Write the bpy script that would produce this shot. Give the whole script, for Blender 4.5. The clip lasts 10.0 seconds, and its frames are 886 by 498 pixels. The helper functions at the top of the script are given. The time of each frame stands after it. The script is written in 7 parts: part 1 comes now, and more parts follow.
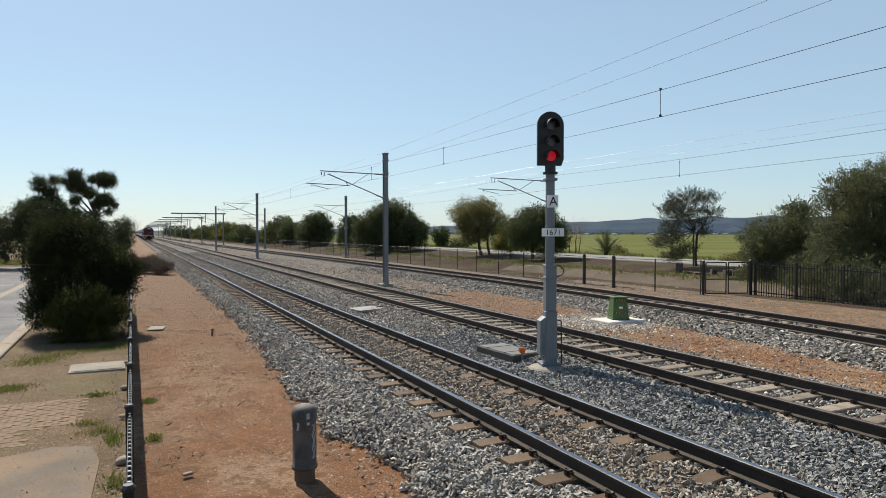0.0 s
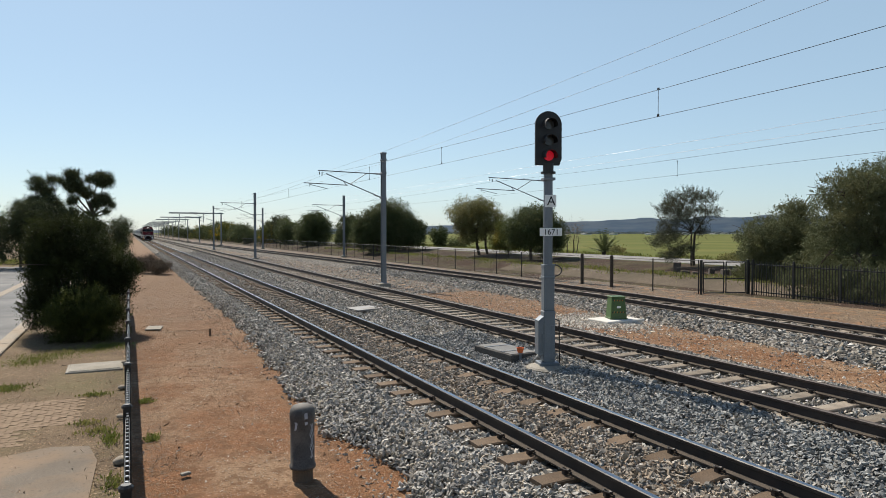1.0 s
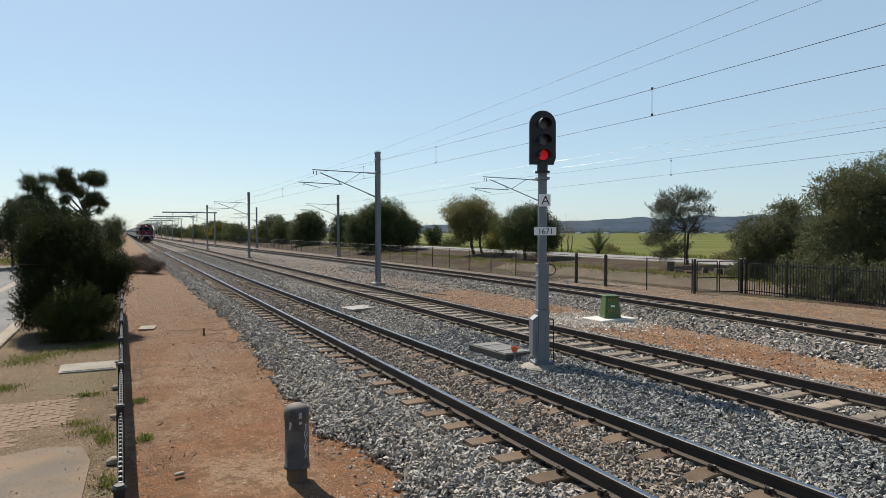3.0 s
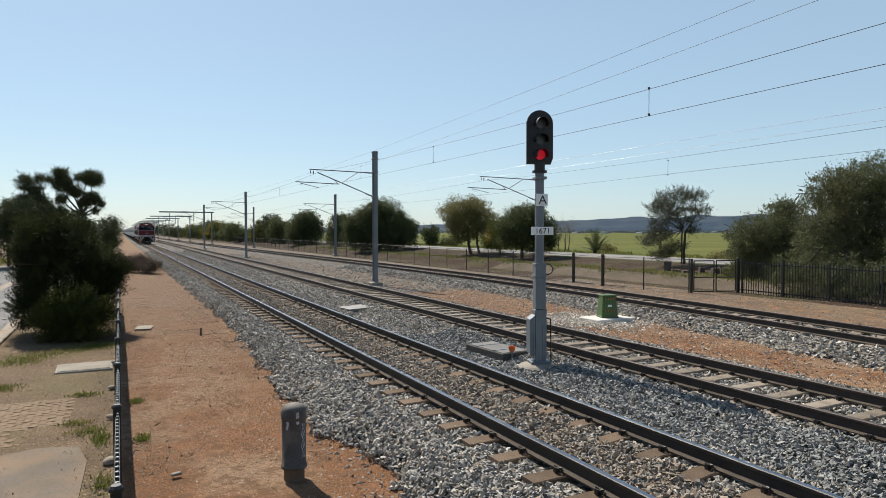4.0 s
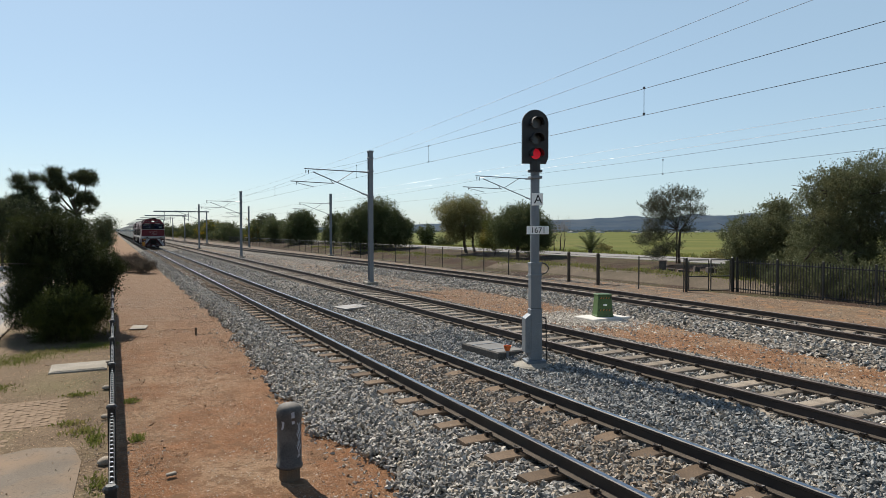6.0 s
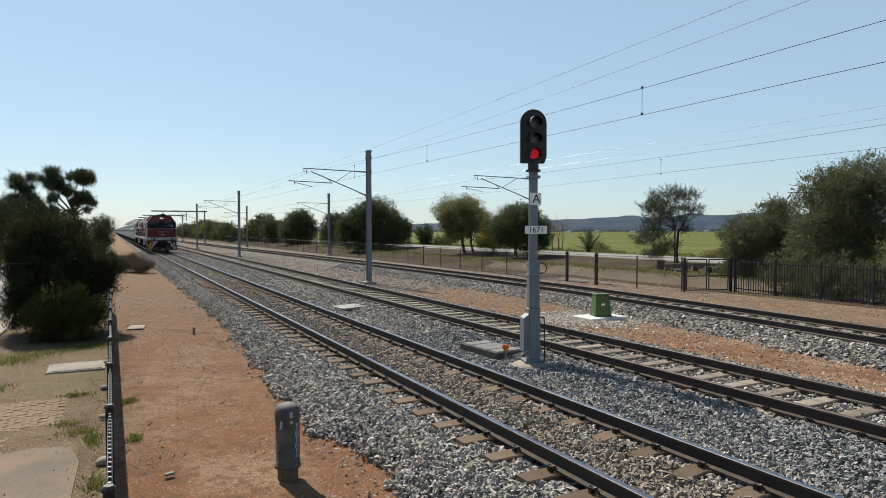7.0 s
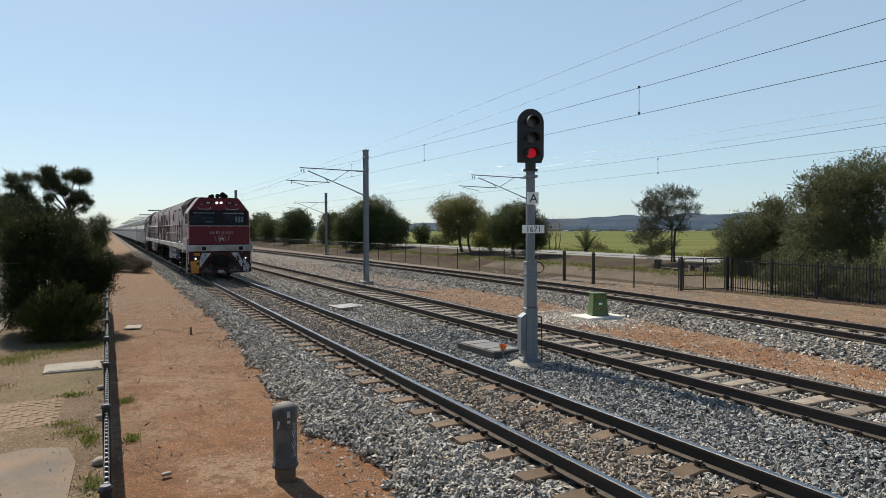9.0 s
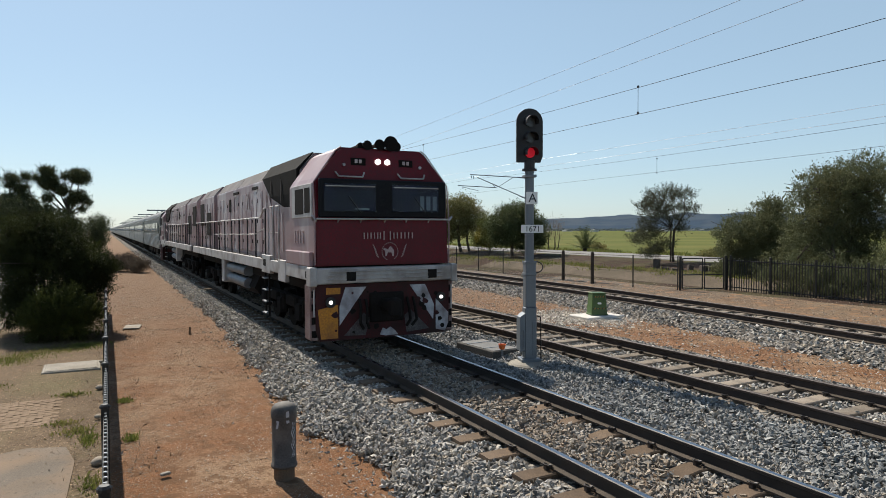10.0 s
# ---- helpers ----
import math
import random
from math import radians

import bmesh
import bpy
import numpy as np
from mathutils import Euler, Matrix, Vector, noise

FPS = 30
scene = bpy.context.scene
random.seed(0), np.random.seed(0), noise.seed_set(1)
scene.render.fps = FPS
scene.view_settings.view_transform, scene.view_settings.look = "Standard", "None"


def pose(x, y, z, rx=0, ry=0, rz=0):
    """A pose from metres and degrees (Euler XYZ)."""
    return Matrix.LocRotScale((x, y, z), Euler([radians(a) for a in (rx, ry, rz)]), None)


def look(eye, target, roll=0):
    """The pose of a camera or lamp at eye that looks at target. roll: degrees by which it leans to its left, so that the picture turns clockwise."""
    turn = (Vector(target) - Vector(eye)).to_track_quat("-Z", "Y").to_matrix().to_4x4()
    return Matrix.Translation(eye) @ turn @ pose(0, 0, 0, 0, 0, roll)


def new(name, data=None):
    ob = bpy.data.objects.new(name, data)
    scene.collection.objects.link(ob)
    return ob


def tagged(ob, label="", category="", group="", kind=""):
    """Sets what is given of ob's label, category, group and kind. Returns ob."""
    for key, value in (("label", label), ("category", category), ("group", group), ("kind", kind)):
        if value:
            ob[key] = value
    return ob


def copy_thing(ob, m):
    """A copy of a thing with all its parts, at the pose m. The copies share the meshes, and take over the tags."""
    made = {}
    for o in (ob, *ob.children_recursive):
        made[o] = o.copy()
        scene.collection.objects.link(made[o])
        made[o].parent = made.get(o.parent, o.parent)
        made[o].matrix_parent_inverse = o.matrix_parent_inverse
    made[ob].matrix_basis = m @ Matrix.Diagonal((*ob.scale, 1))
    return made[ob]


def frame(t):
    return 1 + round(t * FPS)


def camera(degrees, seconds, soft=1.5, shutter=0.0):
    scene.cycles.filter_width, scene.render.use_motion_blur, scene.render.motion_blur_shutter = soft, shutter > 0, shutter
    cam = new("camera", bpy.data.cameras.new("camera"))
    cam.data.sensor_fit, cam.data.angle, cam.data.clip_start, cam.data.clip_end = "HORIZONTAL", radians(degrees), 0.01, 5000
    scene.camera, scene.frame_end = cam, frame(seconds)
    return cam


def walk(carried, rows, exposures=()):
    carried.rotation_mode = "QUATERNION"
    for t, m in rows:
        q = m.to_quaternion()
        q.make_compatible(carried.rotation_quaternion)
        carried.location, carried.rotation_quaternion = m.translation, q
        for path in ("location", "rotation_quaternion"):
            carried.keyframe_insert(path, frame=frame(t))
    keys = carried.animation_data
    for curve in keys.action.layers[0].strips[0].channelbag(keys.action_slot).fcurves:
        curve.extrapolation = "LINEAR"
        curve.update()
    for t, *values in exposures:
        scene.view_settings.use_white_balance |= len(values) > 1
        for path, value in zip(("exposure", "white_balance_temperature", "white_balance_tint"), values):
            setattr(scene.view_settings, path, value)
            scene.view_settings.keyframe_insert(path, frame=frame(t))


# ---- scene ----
cam = camera(68.57, 10.0, soft=0.6)
EYE = (0.0, 0.0, 2.32)
PATH = [
    (0.0, 88.559, 0.006, -25.606), (0.5, 88.543, 0.010, -25.682), (1.0, 88.526, 0.014, -25.781),
    (1.5, 88.510, 0.019, -25.896), (2.0, 88.495, 0.024, -26.019), (2.5, 88.479, 0.028, -26.147),
    (3.0, 88.463, 0.034, -26.274), (3.5, 88.448, 0.039, -26.397), (4.0, 88.433, 0.044, -26.515),
    (4.5, 88.418, 0.050, -26.626), (5.0, 88.403, 0.056, -26.729), (5.5, 88.389, 0.062, -26.824),
    (6.0, 88.375, 0.068, -26.911), (6.5, 88.360, 0.075, -26.991), (7.0, 88.346, 0.081, -27.065),
    (7.5, 88.333, 0.088, -27.132), (8.0, 88.319, 0.095, -27.194), (8.5, 88.306, 0.103, -27.251),
    (9.0, 88.293, 0.110, -27.303), (9.5, 88.280, 0.118, -27.349), (10.0, 88.267, 0.125, -27.388)]
walk(cam, [(t, pose(*EYE, rx, ry, rz)) for t, rx, ry, rz in PATH])

# ---- daylight ----
SUN_TO = Vector((-0.088, 0.668, 0.737)).normalized()      # towards the sun
SUN_EL = math.asin(SUN_TO.z)
SUN_AZ = math.atan2(SUN_TO.x, SUN_TO.y)
world = bpy.data.worlds.new("daylight")
scene.world = world
world.use_nodes = True
wt = world.node_tree
sky = wt.nodes.new("ShaderNodeTexSky")
sky.sky_type = "NISHITA"
sky.sun_disc = False
sky.sun_elevation = SUN_EL
sky.sun_rotation = SUN_AZ
sky.air_density, sky.dust_density, sky.ozone_density, sky.altitude = 1.0, 0.4, 1.6, 20
wt.nodes["Background"].inputs["Strength"].default_value = 0.077
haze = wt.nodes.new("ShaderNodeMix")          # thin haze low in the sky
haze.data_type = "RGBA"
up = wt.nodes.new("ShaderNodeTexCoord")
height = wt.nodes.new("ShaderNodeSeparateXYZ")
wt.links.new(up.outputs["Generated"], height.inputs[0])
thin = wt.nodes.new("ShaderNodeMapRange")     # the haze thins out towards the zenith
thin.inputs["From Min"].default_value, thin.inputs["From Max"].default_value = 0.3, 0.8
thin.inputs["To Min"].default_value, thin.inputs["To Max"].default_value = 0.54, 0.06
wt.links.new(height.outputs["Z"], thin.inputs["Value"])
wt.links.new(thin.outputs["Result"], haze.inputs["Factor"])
clear = wt.nodes.new("ShaderNodeMix")         # a cooler, cleaner sky
clear.data_type, clear.blend_type = "RGBA", "MULTIPLY"
clear.inputs["Factor"].default_value = 1.0
clear.inputs["B"].default_value = (0.95, 0.985, 1.04, 1)
wt.links.new(sky.outputs[0], clear.inputs["A"])
wt.links.new(clear.outputs["Result"], haze.inputs["A"])
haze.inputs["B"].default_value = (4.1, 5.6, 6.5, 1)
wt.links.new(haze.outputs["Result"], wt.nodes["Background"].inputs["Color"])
sun_data = bpy.data.lights.new("sun", "SUN")
sun_data.energy, sun_data.angle, sun_data.color = 5.0, radians(0.53), (1.0, 0.925, 0.815)
sun = new("sun", sun_data)
sun.matrix_world = look((0, 0, 60), Vector((0, 0, 60)) - SUN_TO)
scene.view_settings.exposure = 0.62

# ---- materials ----
def material(name, c1, c2=None, rough=0.7, metal=0.0, scale=6.0, fine=60.0, bump=0.0, stain=None, stain_scale=1.3,
             stain_amount=0.5, stain_from=0.45, stain_to=0.7, per_piece=0.0, island=0.0, dist=0.004, stretch=None, spec=0.4, drift=None, grit=None, speck=0.45):
    """Two-scale mottled surface: c1 to c2 by grain, stain by broad patches, with relief."""
    m = bpy.data.materials.new(name)
    m.use_nodes = True
    n, l = m.node_tree.nodes, m.node_tree.links
    b = n["Principled BSDF"]
    b.inputs["Roughness"].default_value, b.inputs["Metallic"].default_value = rough, metal
    b.inputs["Specular IOR Level"].default_value = spec if rough < 0.84 else 0.08
    geo = n.new("ShaderNodeNewGeometry")
    tc = n.new("ShaderNodeTexCoord")
    src = tc.outputs["Object"]
    if stretch:
        mp = n.new("ShaderNodeMapping")
        mp.inputs["Scale"].default_value = stretch
        l.new(src, mp.inputs["Vector"])
        src = mp.outputs["Vector"]
    def tex(s, detail=4.0):
        t = n.new("ShaderNodeTexNoise")
        t.inputs["Scale"].default_value, t.inputs["Detail"].default_value = s, detail
        l.new(src, t.inputs["Vector"])
        return t.outputs["Fac"]
    def ramp(f, a, z):
        r = n.new("ShaderNodeMapRange")
        r.inputs["From Min"].default_value, r.inputs["From Max"].default_value = a, z
        l.new(f, r.inputs["Value"])
        return r.outputs["Result"]
    def mix(f, a, z, mode="MIX"):
        x = n.new("ShaderNodeMix")
        x.data_type, x.blend_type = "RGBA", mode
        for sock, val in ((x.inputs["Factor"], f), (x.inputs["A"], a), (x.inputs["B"], z)):
            if hasattr(val, "is_linked"):
                l.new(val, sock)
            elif isinstance(val, (int, float)):
                sock.default_value = val
            else:
                sock.default_value = (*val, 1)
        return x.outputs["Result"]
    c2 = c2 or tuple(v * 0.72 for v in c1)
    coarse, grain = tex(scale), tex(fine, 2.0)
    col = mix(ramp(coarse, 0.35, 0.65), c1, c2)
    col = mix(ramp(grain, 0.3, 0.75), col, mix(speck, c2, (0.02, 0.02, 0.02)) if sum(c1) < 1.2 else c2)
    if stain:
        st = n.new("ShaderNodeMath")
        st.operation = "MULTIPLY"
        l.new(ramp(tex(stain_scale, 8.0), stain_from, stain_to), st.inputs[0])
        st.inputs[1].default_value = stain_amount
        col = mix(st.outputs[0], col, stain)
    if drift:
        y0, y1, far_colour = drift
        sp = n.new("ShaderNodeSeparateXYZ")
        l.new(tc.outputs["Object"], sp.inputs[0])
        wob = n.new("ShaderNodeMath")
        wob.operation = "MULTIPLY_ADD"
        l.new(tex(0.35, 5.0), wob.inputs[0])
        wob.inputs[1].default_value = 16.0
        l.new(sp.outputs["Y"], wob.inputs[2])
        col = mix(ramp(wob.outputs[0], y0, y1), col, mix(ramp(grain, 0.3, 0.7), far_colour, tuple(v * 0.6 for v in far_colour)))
    for size, colour, lo in grit or ():          # dark crumbs and pale chips
        g = n.new("ShaderNodeMath")
        g.operation = "MULTIPLY"
        l.new(ramp(tex(size, 3.0), lo, lo + 0.07), g.inputs[0])
        g.inputs[1].default_value = 0.75
        col = mix(g.outputs[0], col, colour)
    if per_piece or island:
        if per_piece:
            oi = n.new("ShaderNodeObjectInfo")
            rnd, amount = oi.outputs["Random"], per_piece
        else:
            rnd, amount = geo.outputs["Random Per Island"], island
        hsv = n.new("ShaderNodeHueSaturation")
        r = n.new("ShaderNodeMapRange")
        r.inputs["To Min"].default_value, r.inputs["To Max"].default_value = 1 - amount, 1 + amount
        l.new(rnd, r.inputs["Value"])
        l.new(r.outputs["Result"], hsv.inputs["Value"])
        l.new(col, hsv.inputs["Color"])
        col = hsv.outputs["Color"]
    l.new(col, b.inputs["Base Color"])
    rr = n.new("ShaderNodeMapRange")
    rr.inputs["To Min"].default_value, rr.inputs["To Max"].default_value = max(0.02, rough - 0.08), min(1, rough + 0.1)
    l.new(coarse, rr.inputs["Value"])
    l.new(rr.outputs["Result"], b.inputs["Roughness"])
    if bump:
        bp = n.new("ShaderNodeBump")
        bp.inputs["Strength"].default_value, bp.inputs["Distance"].default_value = bump, dist
        l.new(grain, bp.inputs["Height"])
        l.new(bp.outputs["Normal"], b.inputs["Normal"])
    return m


def glow(name, colour, strength):
    m = bpy.data.materials.new(name)
    m.use_nodes = True
    b = m.node_tree.nodes["Principled BSDF"]
    b.inputs["Base Color"].default_value = (*colour, 1)
    b.inputs["Emission Color"].default_value = (*colour, 1)
    b.inputs["Emission Strength"].default_value = strength
    return m


def ballast_material(name):
    """Crushed grey rock seen from farther off: cells with their own tones and relief."""
    m = bpy.data.materials.new(name)
    m.use_nodes = True
    n, l = m.node_tree.nodes, m.node_tree.links
    b = n["Principled BSDF"]
    tc = n.new("ShaderNodeTexCoord")
    v = n.new("ShaderNodeTexVoronoi")
    v.inputs["Scale"].default_value = 17.0
    l.new(tc.outputs["Object"], v.inputs["Vector"])
    cr = n.new("ShaderNodeValToRGB")
    cr.color_ramp.elements[0].color, cr.color_ramp.elements[1].color = (0.03, 0.028, 0.025, 1), (0.26, 0.238, 0.205, 1)
    cr.color_ramp.elements.new(0.55).color = (0.11, 0.1, 0.088, 1)
    sep = n.new("ShaderNodeSeparateColor")
    l.new(v.outputs["Color"], sep.inputs["Color"])
    l.new(sep.outputs["Red"], cr.inputs["Fac"])
    big = n.new("ShaderNodeTexNoise")
    big.inputs["Scale"].default_value, big.inputs["Detail"].default_value = 0.5, 5
    l.new(tc.outputs["Object"], big.inputs["Vector"])
    mr = n.new("ShaderNodeMapRange")
    mr.inputs["From Min"].default_value, mr.inputs["From Max"].default_value = 0.5, 0.75
    mr.inputs["To Max"].default_value = 0.35
    l.new(big.outputs["Fac"], mr.inputs["Value"])
    mx = n.new("ShaderNodeMix")
    mx.data_type = "RGBA"
    l.new(mr.outputs["Result"], mx.inputs["Factor"])
    l.new(cr.outputs["Color"], mx.inputs["A"])
    mx.inputs["B"].default_value = (0.15, 0.122, 0.095, 1)
    l.new(mx.outputs["Result"], b.inputs["Base Color"])
    b.inputs["Roughness"].default_value = 0.9
    b.inputs["Specular IOR Level"].default_value = 0.1
    bp = n.new("ShaderNodeBump")
    bp.inputs["Strength"].default_value, bp.inputs["Distance"].default_value = 1.0, 0.05
    bp.invert = True
    l.new(v.outputs["Distance"], bp.inputs["Height"])
    l.new(bp.outputs["Normal"], b.inputs["Normal"])
    return m


M = {}
M["dirt"] = material("orange_dirt", (0.3, 0.134, 0.058), (0.22, 0.108, 0.053), 0.95, scale=2.2, fine=85, bump=0.9,
                     stain=(0.31, 0.208, 0.13), stain_scale=0.7, stain_amount=0.9, stain_from=0.46, stain_to=0.66, dist=0.04, speck=0.4,
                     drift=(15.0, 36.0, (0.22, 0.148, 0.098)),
                     grit=((34, (0.1, 0.06, 0.035), 0.57), (48, (0.4, 0.29, 0.2), 0.58), (5.0, (0.15, 0.086, 0.048), 0.55), (14, (0.17, 0.095, 0.052), 0.56)))
M["far_dirt"] = material("brown_trackside_soil", (0.19, 0.122, 0.074), (0.14, 0.092, 0.058), 0.95, scale=1.2, fine=30, bump=0.8,
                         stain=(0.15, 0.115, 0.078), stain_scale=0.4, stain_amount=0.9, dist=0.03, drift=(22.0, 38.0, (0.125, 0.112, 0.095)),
                         grit=((9, (0.09, 0.065, 0.045), 0.57), (16, (0.36, 0.29, 0.21), 0.6), (2.5, (0.23, 0.13, 0.07), 0.55)))
M["verge"] = material("pale_gravelly_soil", (0.19, 0.135, 0.082), (0.13, 0.092, 0.058), 0.95, scale=1.5, fine=60, bump=0.8,
                      grit=((17, (0.08, 0.055, 0.035), 0.57), (30, (0.34, 0.25, 0.17), 0.6)),
                      stain=(0.1, 0.095, 0.045), stain_scale=0.5, stain_amount=0.6, dist=0.02)
# brown soil, its colour lowered further for the trees' shade on it
M["bank"] = material("brown_bank_soil", (0.062, 0.036, 0.024), (0.042, 0.027, 0.018), 0.95, scale=0.8, fine=12, bump=0.8,
                     stain=(0.08, 0.082, 0.032), stain_scale=0.25, stain_amount=0.75, dist=0.08,
                     grit=((6, (0.045, 0.03, 0.02), 0.56), (10, (0.12, 0.082, 0.058), 0.62)))
M["field"] = material("green_field", (0.066, 0.086, 0.014), (0.088, 0.1, 0.02), 0.95, scale=0.05, fine=1.2, bump=0.5, speck=0.25,
                      stain=(0.125, 0.112, 0.034), stain_scale=0.04, stain_amount=0.85, dist=0.2)
M["far_land"] = material("far_land", (0.12, 0.14, 0.06), (0.16, 0.15, 0.08), 0.95, scale=0.01, fine=0.1)
M["ballast"] = ballast_material("ballast_bed")


def rock_material(name, tones, rough=0.8):
    """Broken rock: every stone takes its own tone, with fine mineral grain."""
    m = bpy.data.materials.new(name)
    m.use_nodes = True
    n, l = m.node_tree.nodes, m.node_tree.links
    b = n["Principled BSDF"]
    b.inputs["Roughness"].default_value, b.inputs["Specular IOR Level"].default_value = rough, 0.25
    geo = n.new("ShaderNodeNewGeometry")
    cr = n.new("ShaderNodeValToRGB")
    while len(cr.color_ramp.elements) < len(tones):
        cr.color_ramp.elements.new(0.5)
    for k, c in enumerate(tones):
        cr.color_ramp.elements[k].position = k / (len(tones) - 1)
        cr.color_ramp.elements[k].color = (*c, 1)
    l.new(geo.outputs["Random Per Island"], cr.inputs["Fac"])
    tc = n.new("ShaderNodeTexCoord")
    nz = n.new("ShaderNodeTexNoise")
    nz.inputs["Scale"].default_value, nz.inputs["Detail"].default_value = 70, 5
    l.new(tc.outputs["Object"], nz.inputs["Vector"])
    mr = n.new("ShaderNodeMapRange")
    mr.inputs["From Min"].default_value, mr.inputs["From Max"].default_value = 0.3, 0.7
    mr.inputs["To Min"].default_value, mr.inputs["To Max"].default_value = 0.72, 1.25
    l.new(nz.outputs["Fac"], mr.inputs["Value"])
    hsv = n.new("ShaderNodeHueSaturation")
    l.new(mr.outputs["Result"], hsv.inputs["Value"])
    l.new(cr.outputs["Color"], hsv.inputs["Color"])
    l.new(hsv.outputs["Color"], b.inputs["Base Color"])
    bp = n.new("ShaderNodeBump")
    bp.inputs["Strength"].default_value, bp.inputs["Distance"].default_value = 0.4, 0.004
    l.new(nz.outputs["Fac"], bp.inputs["Height"])
    l.new(bp.outputs["Normal"], b.inputs["Normal"])
    return m


M["stone"] = rock_material("crushed_rock", ((0.078, 0.073, 0.066), (0.29, 0.275, 0.248), (0.14, 0.132, 0.12), (0.42, 0.395, 0.35), (0.3, 0.25, 0.185), (0.19, 0.18, 0.163), (0.52, 0.49, 0.44)))
M["stone_blue"] = rock_material("fresh_blue_grey_rock", ((0.06, 0.062, 0.06), (0.21, 0.214, 0.205), (0.115, 0.118, 0.115), (0.31, 0.31, 0.295), (0.18, 0.172, 0.158)))
M["stone_brown"] = rock_material("rusty_crushed_rock", ((0.12, 0.092, 0.068), (0.29, 0.235, 0.175), (0.19, 0.157, 0.122), (0.37, 0.305, 0.235), (0.23, 0.21, 0.18), (0.09, 0.081, 0.072)), 0.9)
M["grit"] = rock_material("mixed_grit", ((0.24, 0.17, 0.115), (0.34, 0.3, 0.25), (0.2, 0.14, 0.095), (0.4, 0.33, 0.26), (0.26, 0.24, 0.22)), 0.9)
M["concrete"] = material("old_concrete", (0.36, 0.33, 0.28), (0.28, 0.26, 0.22), 0.9, scale=3, fine=90, bump=0.4,
                         stain=(0.22, 0.19, 0.15), stain_scale=1.5, stain_amount=0.6)
M["sleeper"] = material("dusty_sleeper_concrete", (0.18, 0.127, 0.085), (0.125, 0.09, 0.062), 0.9, scale=5, fine=80, bump=0.4,
                        stain=(0.14, 0.11, 0.085), stain_scale=2.0, stain_amount=0.6, per_piece=0.22)
M["sleeper_pale"] = material("pale_sleeper_concrete", (0.29, 0.25, 0.2), (0.22, 0.185, 0.145), 0.9, scale=5, fine=80, bump=0.4,
                             stain=(0.17, 0.13, 0.1), stain_scale=2.0, stain_amount=0.6, per_piece=0.22)
M["rail_side"] = material("brown_rail_steel", (0.036, 0.028, 0.025), (0.024, 0.02, 0.018), 0.5, 0.2, scale=4, fine=80, bump=0.2)
M["rail_rust"] = material("rusty_rail_side", (0.052, 0.034, 0.027), (0.036, 0.025, 0.021), 0.6, 0.15, scale=4, fine=80, bump=0.2)
M["rail_foot"] = material("dusty_rail_foot", (0.105, 0.085, 0.067), (0.075, 0.062, 0.05), 0.85, scale=5, fine=60)
M["rail_top"] = material("polished_rail_head", (0.34, 0.355, 0.4), (0.25, 0.265, 0.3), 0.26, 1.0, scale=2, fine=30)
M["rail_dull"] = material("rusty_rail_head", (0.085, 0.06, 0.047), (0.06, 0.043, 0.035), 0.6, 0.2, scale=2, fine=30)
M["galv"] = material("galvanised_steel", (0.17, 0.19, 0.21), (0.14, 0.157, 0.175), 0.5, 0.4, scale=2.2, fine=55, speck=0.04,
                     stain=(0.15, 0.155, 0.16), stain_scale=1.6, stain_amount=0.45)
M["dark_steel"] = material("dark_painted_steel", (0.025, 0.024, 0.023), (0.018, 0.017, 0.016), 0.45, 0.2, scale=8, fine=80)
M["wire"] = material("copper_wire", (0.05, 0.05, 0.055), (0.035, 0.035, 0.04), 0.5, 0.6)
M["asphalt"] = material("worn_asphalt", (0.19, 0.19, 0.188), (0.155, 0.153, 0.15), 0.9, scale=0.8, fine=90, bump=0.4,
                        stain=(0.26, 0.25, 0.23), stain_scale=0.5, stain_amount=0.5)
# ---- mesh helpers ----
def link(name, me, mats, parent=None, label="", smooth=False):
    for m in (mats if isinstance(mats, (list, tuple)) else [mats]):
        me.materials.append(m)
    if smooth:
        me.polygons.foreach_set("use_smooth", [True] * len(me.polygons))
    ob = new(name, me)
    if parent:
        ob.parent = parent
    if label:
        ob["label"] = label
    return ob


def part(name, bm, mats, parent=None, label="", smooth=False):
    """One bmesh as one mesh object, under a thing or a part."""
    me = bpy.data.meshes.new(name)
    bmesh.ops.recalc_face_normals(bm, faces=bm.faces)
    bm.to_mesh(me)
    bm.free()
    return link(name, me, mats, parent, label, smooth)


def raw(name, verts, faces, mats, parent=None, label="", smooth=False, mat_ids=None):
    me = bpy.data.meshes.new(name)
    me.from_pydata(verts, [], faces)
    if mat_ids is not None:
        me.polygons.foreach_set("material_index", mat_ids)
    me.update()
    return link(name, me, mats, parent, label, smooth)


def share(ob, m, parent=None):
    """Another object on the same mesh."""
    o = new(ob.name.split(".")[0], ob.data)
    o.parent = parent
    o.matrix_basis = m
    return o


def empty(name, label, category, group="", kind="", at=(0, 0, 0)):
    e = new(name)
    e.empty_display_size = 0.2
    e.location = at
    return tagged(e, label, category, group, kind)


def box(bm, x0, x1, y0, y1, z0, z1, bevel=0.0, mat=0):
    f0 = set(bm.faces)
    r = bmesh.ops.create_cube(bm, size=1)
    bmesh.ops.transform(bm, matrix=Matrix.Translation(((x0 + x1) / 2, (y0 + y1) / 2, (z0 + z1) / 2)) @
                        Matrix.Diagonal((x1 - x0, y1 - y0, z1 - z0, 1)), verts=r["verts"])
    if bevel:
        es = list({e for v in r["verts"] for e in v.link_edges})
        bmesh.ops.bevel(bm, geom=es, offset=bevel, segments=1, affect="EDGES")
    if mat:
        for f in set(bm.faces) - f0:
            f.material_index = mat
    return bm


